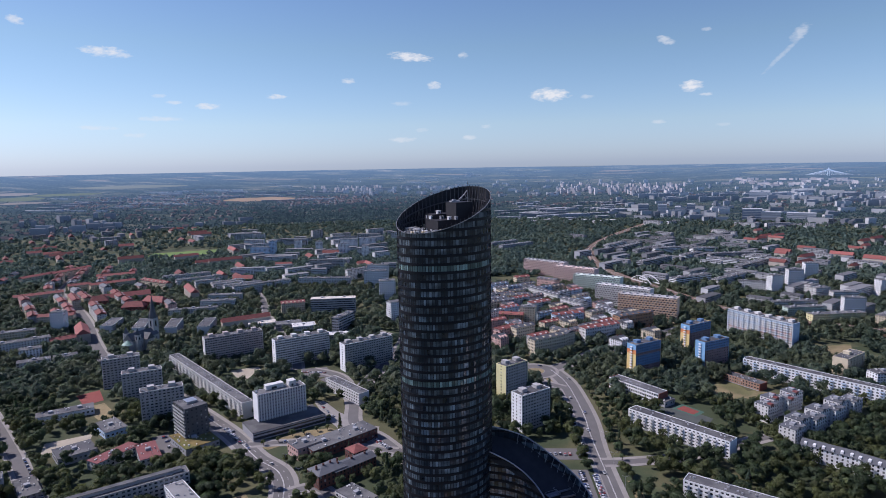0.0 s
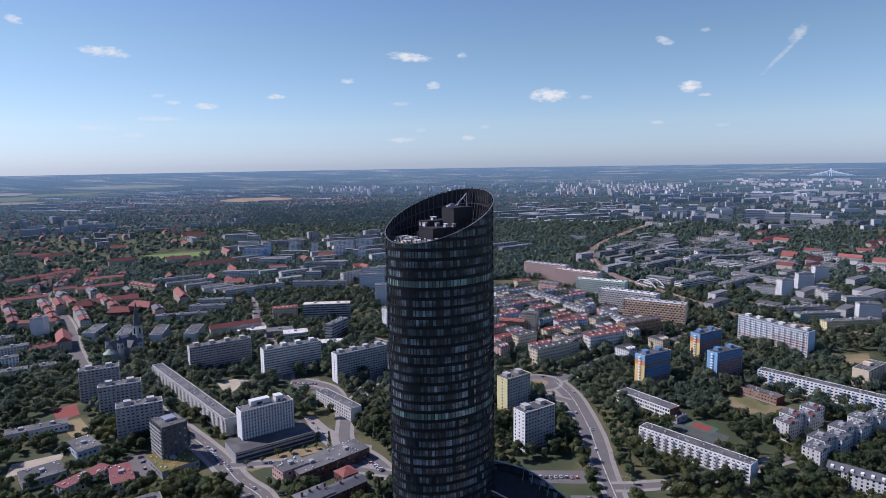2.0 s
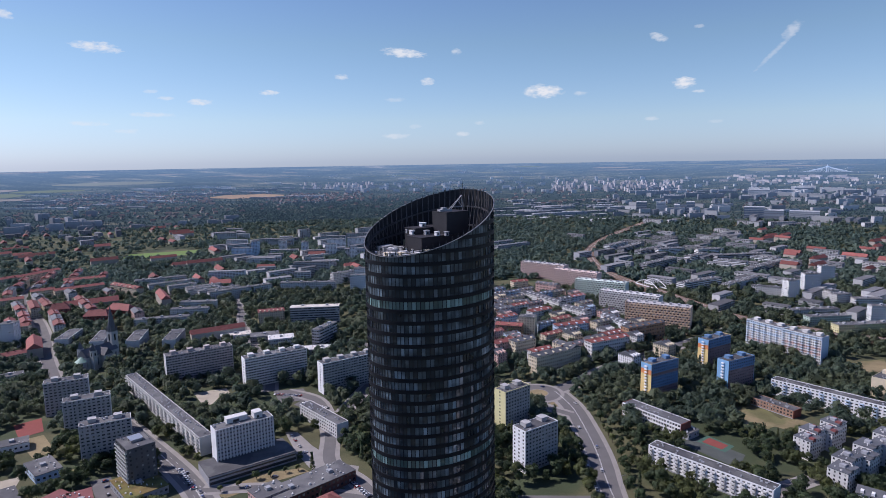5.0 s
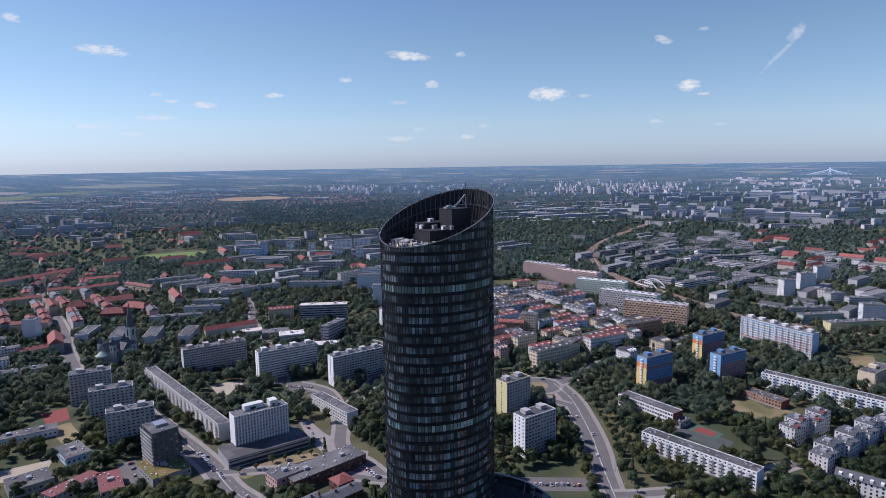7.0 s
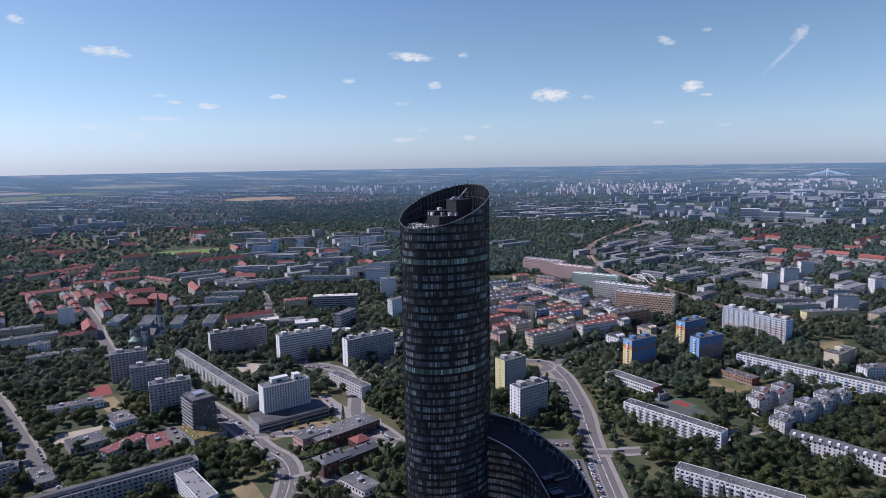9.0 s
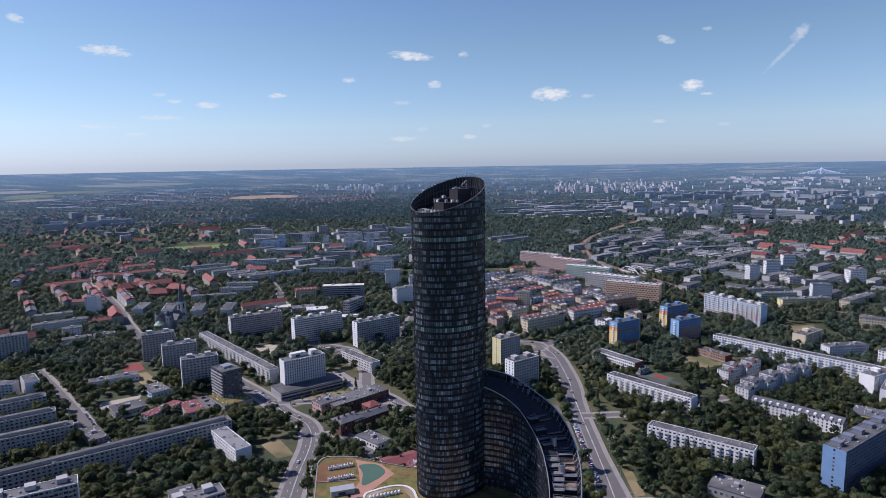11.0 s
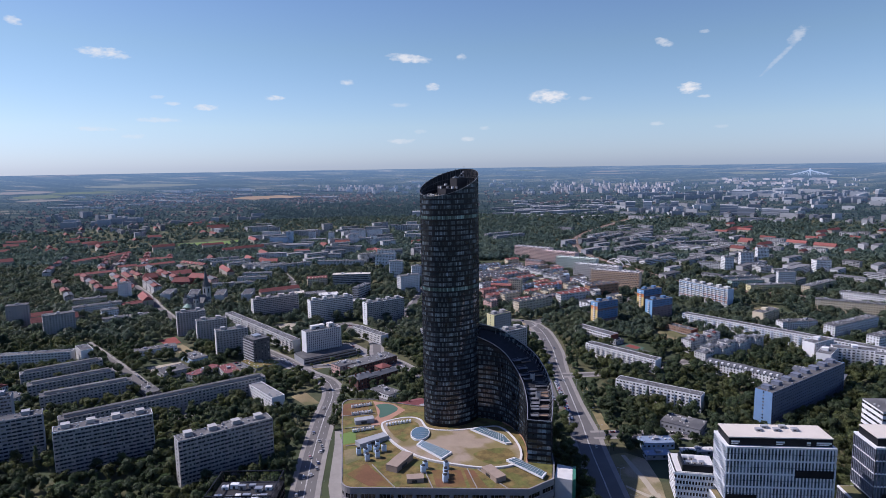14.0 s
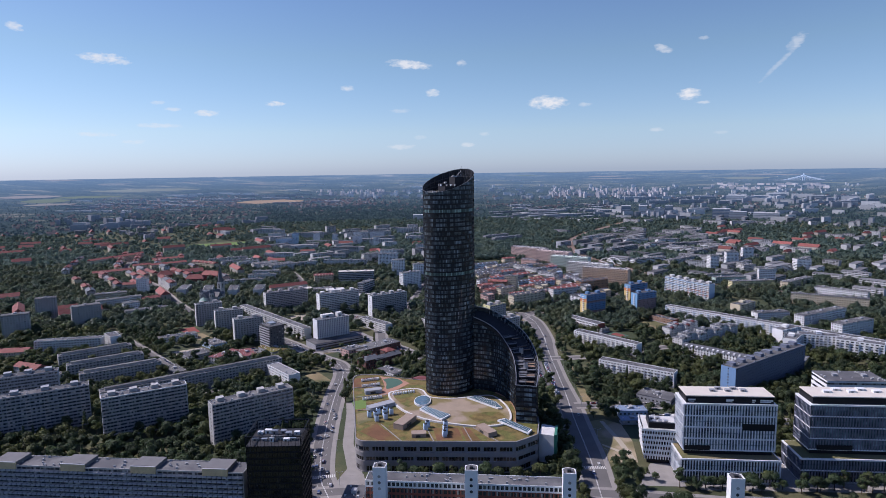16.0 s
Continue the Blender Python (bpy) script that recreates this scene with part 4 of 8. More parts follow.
for i in range(30):
    a = radians(165 + 135 * ((i * 0.618) % 1))
    f = rnd.uniform(0.5, 0.84)
    u, v = TA * f * math.cos(a - TPHI), TB * f * math.sin(a - TPHI)
    x, y = TX + math.cos(TPHI) * u - math.sin(TPHI) * v, TY + math.sin(TPHI) * u + math.cos(TPHI) * v
    roof_box("air_unit", x, y, 186.95, rnd.uniform(0.8, 2.6), rnd.uniform(0.7, 1.8), rnd.uniform(0.5, 1.7), rnd.choice((40, 40, 130, 20)), rnd.choice((GREY_WALL, GREY_WALL, STEEL, WHITE_PAINT, CREAM_WALL, PALE_PANEL)), "pale duct or fan casing on the gravel roof", "air unit", "tower roof units")
m = thing("roof_crane", "pale lattice maintenance crane on the plant room", "crane", pose(-8, -5, 199.5, 0, 0, 30))
s = Shape()
for a, b in (((1, -0.6, 0.5), (6.2, 1, 5)), ((1, 0.6, 0.5), (6.2, 1.3, 5)), ((6.2, 1, 5), (6.4, 1, -3)), ((3, 0.3, 1.2), (6.3, 1, 1.2)), ((4.5, 0.6, 3.2), (6.3, 1, 1.2))):
    s.beam(a, b, 0.16)
part("jib", s, GREY_WALL, m)
part("base", Shape().box(-3, 1.2, -1.0, 1.0, 0, 0.7).box(-2, -0.4, -0.7, 0.7, 0.7, 1.3), GREY_WALL, m)
for x, y, h in ((-2, 14.5, 3.6), (-8, 15.5, 2.2), (4, 7, 1.6), (-24, 4, 1.0)):
    z = tower_top(x, y)
    a = thing("antenna_mast", "thin dark antenna mast on the crown", "antenna", pose(x - 1, y - 4, z - 6), "crown masts")
    part("mast", Shape().tube(0, 0, 0, 0.16, 0.09, h + 4, 6), DARK_STEEL, a)
    part("bracket", Shape().box(-0.4, 0.4, -0.1, 0.1, 2.5, 2.8), DARK_STEEL, a)


# ---- the curved lower wing ----
LOBE_IN = ((3, -9, 85), (16, -13, 80), (25, -20, 75), (31, -30, 69), (35.5, -43, 63), (37, -55, 58), (37, -68, 54), (36, -79, 50))
LOBE_OUT = ((4, 4, 91), (22, 1, 87), (36, -7, 80), (46, -16, 74), (52.5, -28, 66.5), (55, -44, 60), (54, -62, 55), (50.5, -82, 50))


def build_wing():
    root = thing("curved_wing", "curved black glass wing with a roof that falls in a spiral", "building", Matrix.Identity(4))
    n = 64
    a, b = smooth_line(LOBE_IN, n), smooth_line(LOBE_OUT, n)
    front = [tuple(p + (q - p) * f for p, q in zip(a[-1], b[-1])) for f in (0.2, 0.4, 0.6, 0.8)]
    loop = a + front + b[::-1]
    tops = {(round(p[0], 3), round(p[1], 3)): p[2] for p in loop}
    ring = [(p[0], p[1]) for p in loop]

    def top(x, y):
        return tops[(round(x, 3), round(y, 3))]

    curtain_wall(root, ring, 1.4, top, 26)
    core, deck = Shape(), Shape()
    for i in range(n - 1):
        p, q, r, s = a[i], a[i + 1], b[i + 1], b[i]
        deck.poly([(p[0], p[1], p[2] - 4), (q[0], q[1], q[2] - 4), (r[0], r[1], r[2] - 4.0), (s[0], s[1], s[2] - 4)])
        for u, v in ((p, q), (r, s)):
            core.poly([(u[0], u[1], u[2] - 4), (v[0], v[1], v[2] - 4), (v[0], v[1], v[2]), (u[0], u[1], u[2])])
    p, s = a[-1], b[-1]
    core.poly([(p[0], p[1] + 0.5, p[2] - 4), (s[0], s[1] + 0.5, s[2] - 4), (s[0], s[1] + 0.5, s[2]), (p[0], p[1] + 0.5, p[2])])
    part("roof_deck", deck, BLACK_MATT, root)
    part("parapet_lining", core, BLACK_MATT, root)
    for line, sgn in ((a, 1), (b, -1)):
        s = Shape()
        for p, q in zip(line, line[1:]):
            s.beam((p[0], p[1], p[2] + 0.15), (q[0], q[1], q[2] + 0.15), 0.45)
        part("rim", s, STEEL, root, "steel rim tube along the falling roof edge")
    s = Shape().beam((*a[-1][:2], 50.2), (*b[-1][:2], 50.2), 0.4)
    part("rim", s, STEEL, root)
    for i in range(8, n - 1, 2):
        p, q = Vector(b[i]), Vector(a[i])
        u = p + (q - p).normalized() * 2.6
        st = Shape().beam(tuple(p), (u.x, u.y, p.z - 4), 0.2).beam(tuple(p - Vector((0, 0, 4))), (u.x, u.y, p.z - 2), 0.16)
        part("crown_brace", st, DARK_RIM, root)
    return root, a, b


WING, wing_in, wing_out = build_wing()
rnd = random.Random(11)


def wing_plant(c, sx, sy, sz, deg, casing, lid):
    """A sunk plant pen on the wing roof: dark casing, pale lid, pipe frame."""
    root = thing("plant_box", "dark cased plant box with a " + ("tan lid" if lid is HUT_LID else "dull lid") + " on the wing roof", "plant box", pose(c.x, c.y, c.z, 0, 0, deg), "wing roof plant")
    part("casing", Shape().box(-sx / 2, sx / 2, -sy / 2, sy / 2, 0, sz), casing, root)
    part("lid", Shape().box(-sx / 2 + 0.15, sx / 2 - 0.15, -sy / 2 + 0.15, sy / 2 - 0.15, sz, sz + 0.12), lid, root)
    fr = Shape()
    for a, b in (((-1, -1), (1, -1)), ((1, -1), (1, 1)), ((1, 1), (-1, 1)), ((-1, 1), (-1, -1))):
        fr.beam((a[0] * sx / 2, a[1] * sy / 2, sz + 0.9), (b[0] * sx / 2, b[1] * sy / 2, sz + 0.9), 0.12)
        fr.beam((a[0] * sx / 2, a[1] * sy / 2, sz), (a[0] * sx / 2, a[1] * sy / 2, sz + 0.9), 0.12)
    part("guard_rail", fr, DARK_RIM, root)
    return root


HUT_LID = mat("tan_deck_boards", (0.27, 0.185, 0.13), 0.85, 0.35, 0.4, 2.5)
GREY_LID = mat("grey_sheet_lid", (0.16, 0.165, 0.18), 0.6, 0.3, 0.4, 2.5)
for i in range(13):
    k = 24 + int(i * 2.9)
    p, q = Vector(wing_in[k]), Vector(wing_out[k])
    d = Vector(wing_in[k + 1]) - p
    turn = math.degrees(math.atan2(d.y, d.x))
    across = (q - p).length
    for f, w in ((0.30, 0.30), (0.66, 0.36)):
        if rnd.random() < 0.12:
            continue
        c = p + (q - p) * (f + rnd.uniform(-0.03, 0.03))
        h = rnd.uniform(1.2, 3.3)
        c.z = min(p.z, q.z) - 4.0
        wing_plant(c, rnd.uniform(2.6, 4.4), across * w, h, turn, rnd.choice((BLACK_PANEL, DARK_STEEL, BLACK_PANEL)), HUT_LID if f > 0.5 and rnd.random() < 0.7 else GREY_LID)
for k in (36, 47):
    p, q = Vector(wing_in[k]), Vector(wing_out[k])
    c = p + (q - p) * 0.46
    t = thing("cooling_fan", "round pale cooling fan on the wing roof", "cooling fan", pose(c.x, c.y, c.z - 4), "wing roof plant")
    part("drum", Shape().tube(0, 0, 0, 1.7, 1.7, 4.6, 16), STEEL, t)
    part("fan", Shape().tube(0, 0, 4.6, 1.3, 1.3, 0.1, 16), DARK_STEEL, t)


# ---- the shopping podium ----
PTOP = 22.0
corner = [(-78 + 9 * (1 - math.cos(a)), -101 - 11.5 * math.sin(a)) for a in [i * math.pi / 16 for i in range(9)]]
back = [(-96, 26), (-99.5, 24.5), (-101.5, 21), (-102, 16)]
PODIUM = corner + [(34, -112.5), (50, -100), (53, -80), (54, -40), (40, 6), (5, 16), (-40, 12), (-62, 19), (-78, 26)] + back


def build_podium():
    root = thing("shopping_podium", "pale panelled shopping podium with a planted roof", "building", Matrix.Identity(4))
    TAKEN.append((-25, -45, 82, 76, 1, 0))
    cladding = mat("podium_cladding", (0.26, 0.25, 0.25), 0.6, 0.14, 0.2, 2.0)
    inner = [(-25 + (x + 25) * 0.99, -45 + (y + 45) * 0.99) for x, y in PODIUM]
    part("body", Shape().prism(inner, 0, PTOP - 0.3), GREY_WALL, root)
    for z0, z1 in ((0.0, 0.6), (4.6, 8.2), (11.2, 14.4), (18.4, PTOP + 0.4)):
        s = Shape()
        k = len(PODIUM)
        for i in range(k):
            p, q, pi, qi = PODIUM[i], PODIUM[(i + 1) % k], inner[i], inner[(i + 1) % k]
            s.poly([(*p, z0), (*q, z0), (*q, z1), (*p, z1)])
            s.poly([(*p, z1), (*q, z1), (*qi, z1), (*pi, z1)])
            s.poly([(*qi, z0), (*q, z0), (*p, z0), (*pi, z0)])
        part("cladding_band", s, cladding, root)
    # window bands with posts between the panes
    line = []
    for (ax, ay), (bx, by) in zip(PODIUM[:11], PODIUM[1:12]):
        L = math.hypot(bx - ax, by - ay)
        k = max(1, round(L / 2.2))
        line += [(ax + (bx - ax) * i / k, ay + (by - ay) * i / k) for i in range(k)]
    line = [(-25 + (x + 25) * 0.993, -45 + (y + 45) * 0.993) for x, y in line]
    for z0, z1, run_on, every in ((0.6, 4.6, 5, 8), (8.2, 11.2, 7, 8), (14.4, 18.4, 4, 5)):
        g, w = Shape(), Shape()
        for k, (p, q) in enumerate(zip(line, line[1:])):
            d = Vector((q[0] - p[0], q[1] - p[1])).normalized() * 0.14
            e, top = (z0 + 0.9, z1 - 0.3) if z0 > 14 else (z0 + 0.2, z1)
            if k % every < run_on:
                g.poly([(*p, e), (*q, e), (*q, top), (*p, top)])
                w.poly([(*p, z0), (*q, z0), (*q, e), (*p, e)])
                w.poly([(*p, top), (*q, top), (*q, z1), (*p, z1)])
            else:
                w.poly([(*p, z0), (*q, z0), (*q, z1), (*p, z1)])
            w.poly([(p[0] - d.x + d.y, p[1] - d.y - d.x, z0), (p[0] + d.x + d.y, p[1] + d.y - d.x, z0), (p[0] + d.x + d.y, p[1] + d.y - d.x, z1), (p[0] - d.x + d.y, p[1] - d.y - d.x, z1)])
        part("window_band", g, DARK_GLASS, root, kind="stuff")
        part("wall_band", w, cladding, root)
    part("roof", Shape().prism([(-25 + (x + 25) * 0.985, -45 + (y + 45) * 0.985) for x, y in PODIUM], PTOP - 0.3, PTOP), SEDUM, root, "planted roof of brown and ochre sedum")
    wing = Shape().prism([(51, -95), (61, -98.5), (64, -82), (55, -78)], 0, 20.5)
    part("side_wing", wing, PALE_PANEL, root)
    part("green_wall", Shape().prism([(61.1, -98.7), (63, -98.2), (66, -82), (64.1, -82)], 0, 21), GREEN_PANEL, root, "green panelled end wall")
    return root


build_podium()


def roof_bed(pts, material, label, z=PTOP + 0.06, name="roof_bed"):
    tagged(new(name, Shape().prism(pts, z - 0.06, z).mesh(name, material)), label, "roof bed", kind="structure")


for pts, m in (([(-76, -96), (-60, -110), (-46, -110), (-66, -82)], SEDUM_RED), ([(-44, -110), (-22, -110), (-26, -96), (-48, -88)], SEDUM), ([(-20, -110), (-2, -110), (-6, -90), (-24, -90)], SEDUM_RED),
               ([(0, -110), (10, -110), (2, -90), (-4, -90)], SEDUM_RED), ([(12, -110), (32, -110), (22, -98), (6, -90)], SEDUM), ([(-79, -84), (-70, -76), (-74, -60), (-84, -64)], LAWN),
               ([(-86, -56), (-78, -52), (-82, -34), (-92, -40)], MEADOW), ([(-93, -30), (-72, -24), (-76, -8), (-97, -14)], SEDUM), ([(-98, -8), (-78, -4), (-80, 22), (-100, 16)], SEDUM_RED)):
    roof_bed(pts, m, "planted roof bed of ochre sedum")
for a, b in (((-62, -84), (-44, -112)), ((-28, -92), (-22, -112)), ((-2, -88), (4, -112)), ((4, -88), (22, -112)), ((-90, -30), (-66, -24)), ((-96, -8), (-72, -4)), ((-84, -58), (-60, -52))):
    s = Shape().beam((*a, PTOP + 0.12), (*b, PTOP + 0.12), 0.6)
    tagged(new("roof_path", s.mesh("roof_path", PAVING)), "narrow paved strip between roof beds", "path", kind="structure")
OVAL = smooth_line([(-64, -26), (-58, -17), (-46, -12), (-37, -16), (-30, -31), (-13, -34.5), (6, -30), (20, -28), (29, -44), (33, -66), (29, -82), (12, -88), (-10, -84), (-33, -74), (-52, -54)], 120, True)
roof_bed(OVAL, DIRT, "bare planting soil of the round roof garden", PTOP + 0.9, "roof_garden")
roof_bed(smooth_line([(-60, -28), (-52, -18), (-44, -17), (-37, -26), (-40, -40), (-46, -52)], 40, True), SEDUM, "dry sedum lawn of the roof garden", PTOP + 0.96, "roof_garden")
roof_bed(smooth_line([(2, -72), (10, -64), (24, -62), (28, -76), (14, -84)], 30, True), SEDUM, "dry sedum lawn of the roof garden", PTOP + 0.96, "roof_garden")
s = ribbon(OVAL + OVAL[:1], 1.5, PTOP + 1.2, 1.2)
tagged(new("garden_kerb", s.mesh("garden_kerb", LIGHT_ROOF)), "broad white kerb round the roof garden", "kerb", kind="structure")
outer = smooth_line([(-66, -27), (-60, -14), (-47, -8)] + [(-76, 4), (-80, -16)], 30, True)
roof_bed([(-78, 22), (-60, 16), (-50, 4), (-60, -14), (-68, -26), (-74, -24), (-70, -6), (-74, 10)], TERRACOTTA, "terracotta playground paving")
roof_bed(smooth_line([(-74, 14), (-64, 16), (-56, 6), (-62, -6), (-68, -10), (-70, 4)], 24, True), COURT_GREEN, "green rubber play surface", PTOP + 0.12)
tagged(new("roof_walk", ribbon(smooth_line([(24, -18), (33, -32), (37.5, -52), (37, -72), (33, -90)], 24), 1.6, PTOP + 0.6, 0.6).mesh("roof_walk", TERRACOTTA)), "terracotta walk along the wing", "path", kind="structure")


def skylight(pts, label, z):
    """A glazed roof light: white kerb, glass, bars both ways."""
    root = thing("roof_light", label, "skylight", Matrix.Identity(4), "podium roof lights")
    cx, cy = sum(p[0] for p in pts) / len(pts), sum(p[1] for p in pts) / len(pts)
    inn = [(cx + (x - cx) * 0.92, cy + (y - cy) * 0.92) for x, y in pts]
    part("kerb", Shape().prism(pts, z, z + 1.3), WHITE_PAINT, root)
    part("glass", Shape().prism(inn, z + 1.2, z + 1.42), SKY_GLASS, root)
    return root


SKY_GLASS = panes("skylight_glass", (0.10, 0.16, 0.20), (0.2, 0.28, 0.32), 0.5, 0.12, 0.6)
disc = skylight([(-35 + 6.6 * math.cos(i * math.pi / 18), -41.5 + 10.5 * math.sin(i * math.pi / 18)) for i in range(36)], "oval glazed roof light with a white kerb", PTOP + 0.9)
for quad in ([(-36, -59), (-33, -52.5), (-12, -70), (-18, -79)], [(0, -34), (8, -30), (23, -44), (27.5, -56), (24, -57)], [(22.5, -80), (28, -76.5), (46, -96), (43, -102)]):
    L = skylight(quad, "long glazed roof light with white bars", PTOP + 0.9)
    a, b, c, d = quad[0], quad[1], quad[2], quad[-1]
    for i in range(1, 14):
        f = i / 14
        p, q = (a[0] + (d[0] - a[0]) * f, a[1] + (d[1] - a[1]) * f), (b[0] + (c[0] - b[0]) * f, b[1] + (c[1] - b[1]) * f)
        part("bar", Shape().beam((*p, PTOP + 2.36), (*q, PTOP + 2.36), 0.16), WHITE_PAINT, L)
for i in range(1, 6):
    part("bar", Shape().beam((-35 - 6 * math.cos(i * 0.52), -41.5 + 9.6 * math.cos(i * 0.52) * 0 + (i - 3) * 3.2, PTOP + 2.36), (-35 + 6 * math.sin(min(i, 6 - i) * 0.52), -41.5 + (i - 3) * 3.2, PTOP + 2.36), 0.14), STEEL, disc)
for i in range(9):
    t = thing("air_intake", "white domed air intake on the roof garden", "air intake", pose(-60 + i * 2.0, -27 + i * 0.8, PTOP + 0.9), "white roof intakes")
    part("drum", Shape().tube(0, 0, 0, 0.8, 0.8, 1.5, 10), WHITE_PAINT, t)
    part("cap", Shape().tube(0, 0, 1.5, 1.0, 0.4, 0.7, 10), WHITE_PAINT, t)
for i, (x, y) in enumerate(((-73, -70), (-67, -64), (-62, -60), (-57, -65), (-66, -78), (-60, -74), (-68, -71), (-62, -67), (-28, -88), (-29, -93), (-15, -96), (-15, -88), (-15, -104), (-14.6, -100))):
    t = thing("chiller", "blue-grey cooling tower unit on the planted roof", "chiller", pose(x, y, PTOP, 0, 0, 20), "roof chillers")
    part("stand", Shape().box(-1.5, 1.5, -1.5, 1.5, 0, 0.8), STEEL, t)
    part("casing", Shape().box(-1.4, 1.4, -1.4, 1.4, 0.8, 4.4), PALE_BLUE, t)
    part("fan", Shape().tube(0, 0, 4.4, 1.15, 1.15, 0.6, 12), DARK_STEEL, t)
for x, y, n in ((-92, 8, 8), (-89, -6, 8), (-83, -36, 8)):
    for i in range(n):
        t = thing("condenser", "white condenser unit in a row on the roof", "condenser", pose(x + i * 1.9, y + i * 0.75, PTOP, 0, 0, 20), "roof condensers")
        part("casing", Shape().box(-0.7, 0.7, -1.0, 1.0, 0.3, 2.2), WHITE_PAINT, t)
        part("fan", Shape().tube(0, 0, 2.2, 0.55, 0.55, 0.2, 8), DARK_STEEL, t)
HUT = mat("tan_cladding", (0.30, 0.235, 0.19), 0.8, 0.15, 0.3, 2.0)
roof_box("plant_hut", -44.5, -83.5, PTOP, 20, 8, 4.0, 66, HUT, "pale brown plant hut on the planted roof", "plant hut", "roof huts")
roof_box("plant_hut", 14, -97, PTOP, 16, 7, 3.2, -58, HUT, "pale plant hut with a brown roof", "plant hut", "roof huts")
roof_box("plant_hut", -33, -103, PTOP, 10, 6, 2.6, 8, HUT, "low plant hut on the planted roof", "plant hut", "roof huts")
roof_box("plant_hut", -78, -19, PTOP, 14, 6, 3.0, 20, GREY_WALL, "grey plant hut on the planted roof", "plant hut", "roof huts")
roof_box("plant_hut", -67, -52, PTOP, 22, 7, 3.0, 38, GREY_WALL, "long grey plant hut on the planted roof", "plant hut", "roof huts")


# ---- slab blocks and houses near the tower ----
def add_ribs(root, L, D, h, bays, pier):
    """Pale upright ribs over the piers of both long fronts."""
    for side in (-1, 1):
        s, step = Shape(), (L - 0.56) / bays
        for i in range(bays + 1):
            x = min(max(-L / 2 + 0.28 + i * step, -L / 2 + step * pier / 2), L / 2 - step * pier / 2)
            s.box(x - step * pier / 2, x + step * pier / 2, *sorted((side * D / 2, side * (D / 2 + 0.3))), 0.8, h)
        part("front_ribs", s, PALE_PANEL, root)


GREYS = "grey concrete slab block of flats, eleven storeys"
for x, y, L in ((-356, 304, 34), (-312, 263, 34), (-270, 218, 34)):
    panel_block(x, y, L, 12, 30, 30, 11, "grey concrete eleven-storey point block of flats", bays=10, balcony=3, houses=2, gable=PALE_PANEL)
panel_block(-274, 389, 64, 12, 35, 30, 11, GREYS + " with pinkish panels", wall=mat("pinkish_panel", (0.40, 0.35, 0.34), 0.85, 0.2, 0.15, 3.0), gable=PALE_PANEL, bays=24, pier=0.2, balcony=0, houses=4, gable_windows=1)
panel_block(-193, 379, 62, 12, 35, 30, 11, "pale concrete slab block of flats, eleven storeys", wall=PALE_PANEL, gable=WHITE_WALL, bays=24, pier=0.16, balcony=5, houses=4, gable_windows=1)
panel_block(-117, 364, 58, 12, 38, 30, 11, "grey slab block of flats with a white end wall", gable=WHITE_WALL, bays=20, pier=0.25, balcony=4, houses=4, gable_windows=1)
hotel = panel_block(-166, 215, 42, 12, 38, 30.5, 11, "white concrete high-rise hotel with tall window strips", wall=mat("hotel_spandrel", (0.40, 0.41, 0.45), 0.8, 0.15, 0.2, 3.0), gable=WHITE_WALL, bays=18, pier=0.46, sill=1.0, houses=0, name="hotel_block", group="")
add_ribs(hotel, 42, 12, 30.5, 18, 0.46)
t = thing("hotel_podium", "low dark podium building round the white high-rise", "building", pose(-161, 207, 0, 0, 0, 38))
claim(-161, 207, 62, 26, 38)
part("wall", Shape().box(-31, 31, -15, 12, 0, 7), GREY_WALL, t)
part("window_band", Shape().box(-30.5, 30.5, -15.06, -14.9, 1.2, 3.2).box(-30.5, 30.5, -15.06, -14.9, 4.6, 5.8), GLASS, t)
part("roof", Shape().box(-31.2, 31.2, -15.2, 12.2, 7, 7.4), BITUMEN, t)
roof_box("lift_house", -171, 216, 30.3, 15, 6, 3.6, 38, PALE_PANEL, "pale lift house on the high-rise roof", "lift house")
roof_box("lift_house", -158, 223, 30.3, 6, 7, 4.4, 38, PALE_PANEL, "pale lift house on the high-rise roof", "lift house")
panel_block(-229, 184, 24, 18, -44, 30, 10, "dark grey modern tower of flats with glazed balconies", wall=mat("anthracite_panel", (0.085, 0.088, 0.095), 0.7, 0.2, 0.2, 2.0), bays=8, balcony=1, houses=0, sill=0.4, pier=0.3, rail=PALE_PANEL, name="apartment_tower", group="", gable_windows=5)
roof_box("roof_plant", -230, 186, 29.7, 9, 8, 1.6, -44, STEEL, "grey ventilation plant on the flat roof", "roof plant")
plain_block(-222, 172, 34, 26, -44, 5.5, 1, "low planted terrace podium of the dark flats", GREY_WALL, SEDUM, name="podium_block")
panel_block(-263, 291, 189, 10, -46, 15, 5, "long pale five-storey block of flats with balconies", wall=PALE_PANEL, bays=56, balcony=3, houses=0, name="apartment_block")
panel_block(-121, 274, 58, 11, -46, 12, 4, "pale four-storey office block with a flat roof", wall=PALE_PANEL, bays=20, houses=0, sill=0.8)
panel_block(-40, 268, 50, 11, -46, 12, 4, "pale four-storey block behind trees", wall=PALE_PANEL, bays=18, houses=0)
plain_block(-106, 172, 58, 20, 45, 8, 2, "low brick workshop with a flat grey roof", DARK_BRICK, BITUMEN, group="brick workshops", name="workshop")
plain_block(-130, 158, 20, 16, 45, 9, 2, "pink rendered annexe with a flat roof", PINK_WALL, BITUMEN, group="brick workshops", name="workshop")
gabled_house(-103, 117, 22, 15, 45, 10, 3, "dark red brick house with a hipped slate roof", DARK_BRICK, SLATE, 0.35, group="old brick houses", chimneys=4, hip=1.0, name="brick_house")
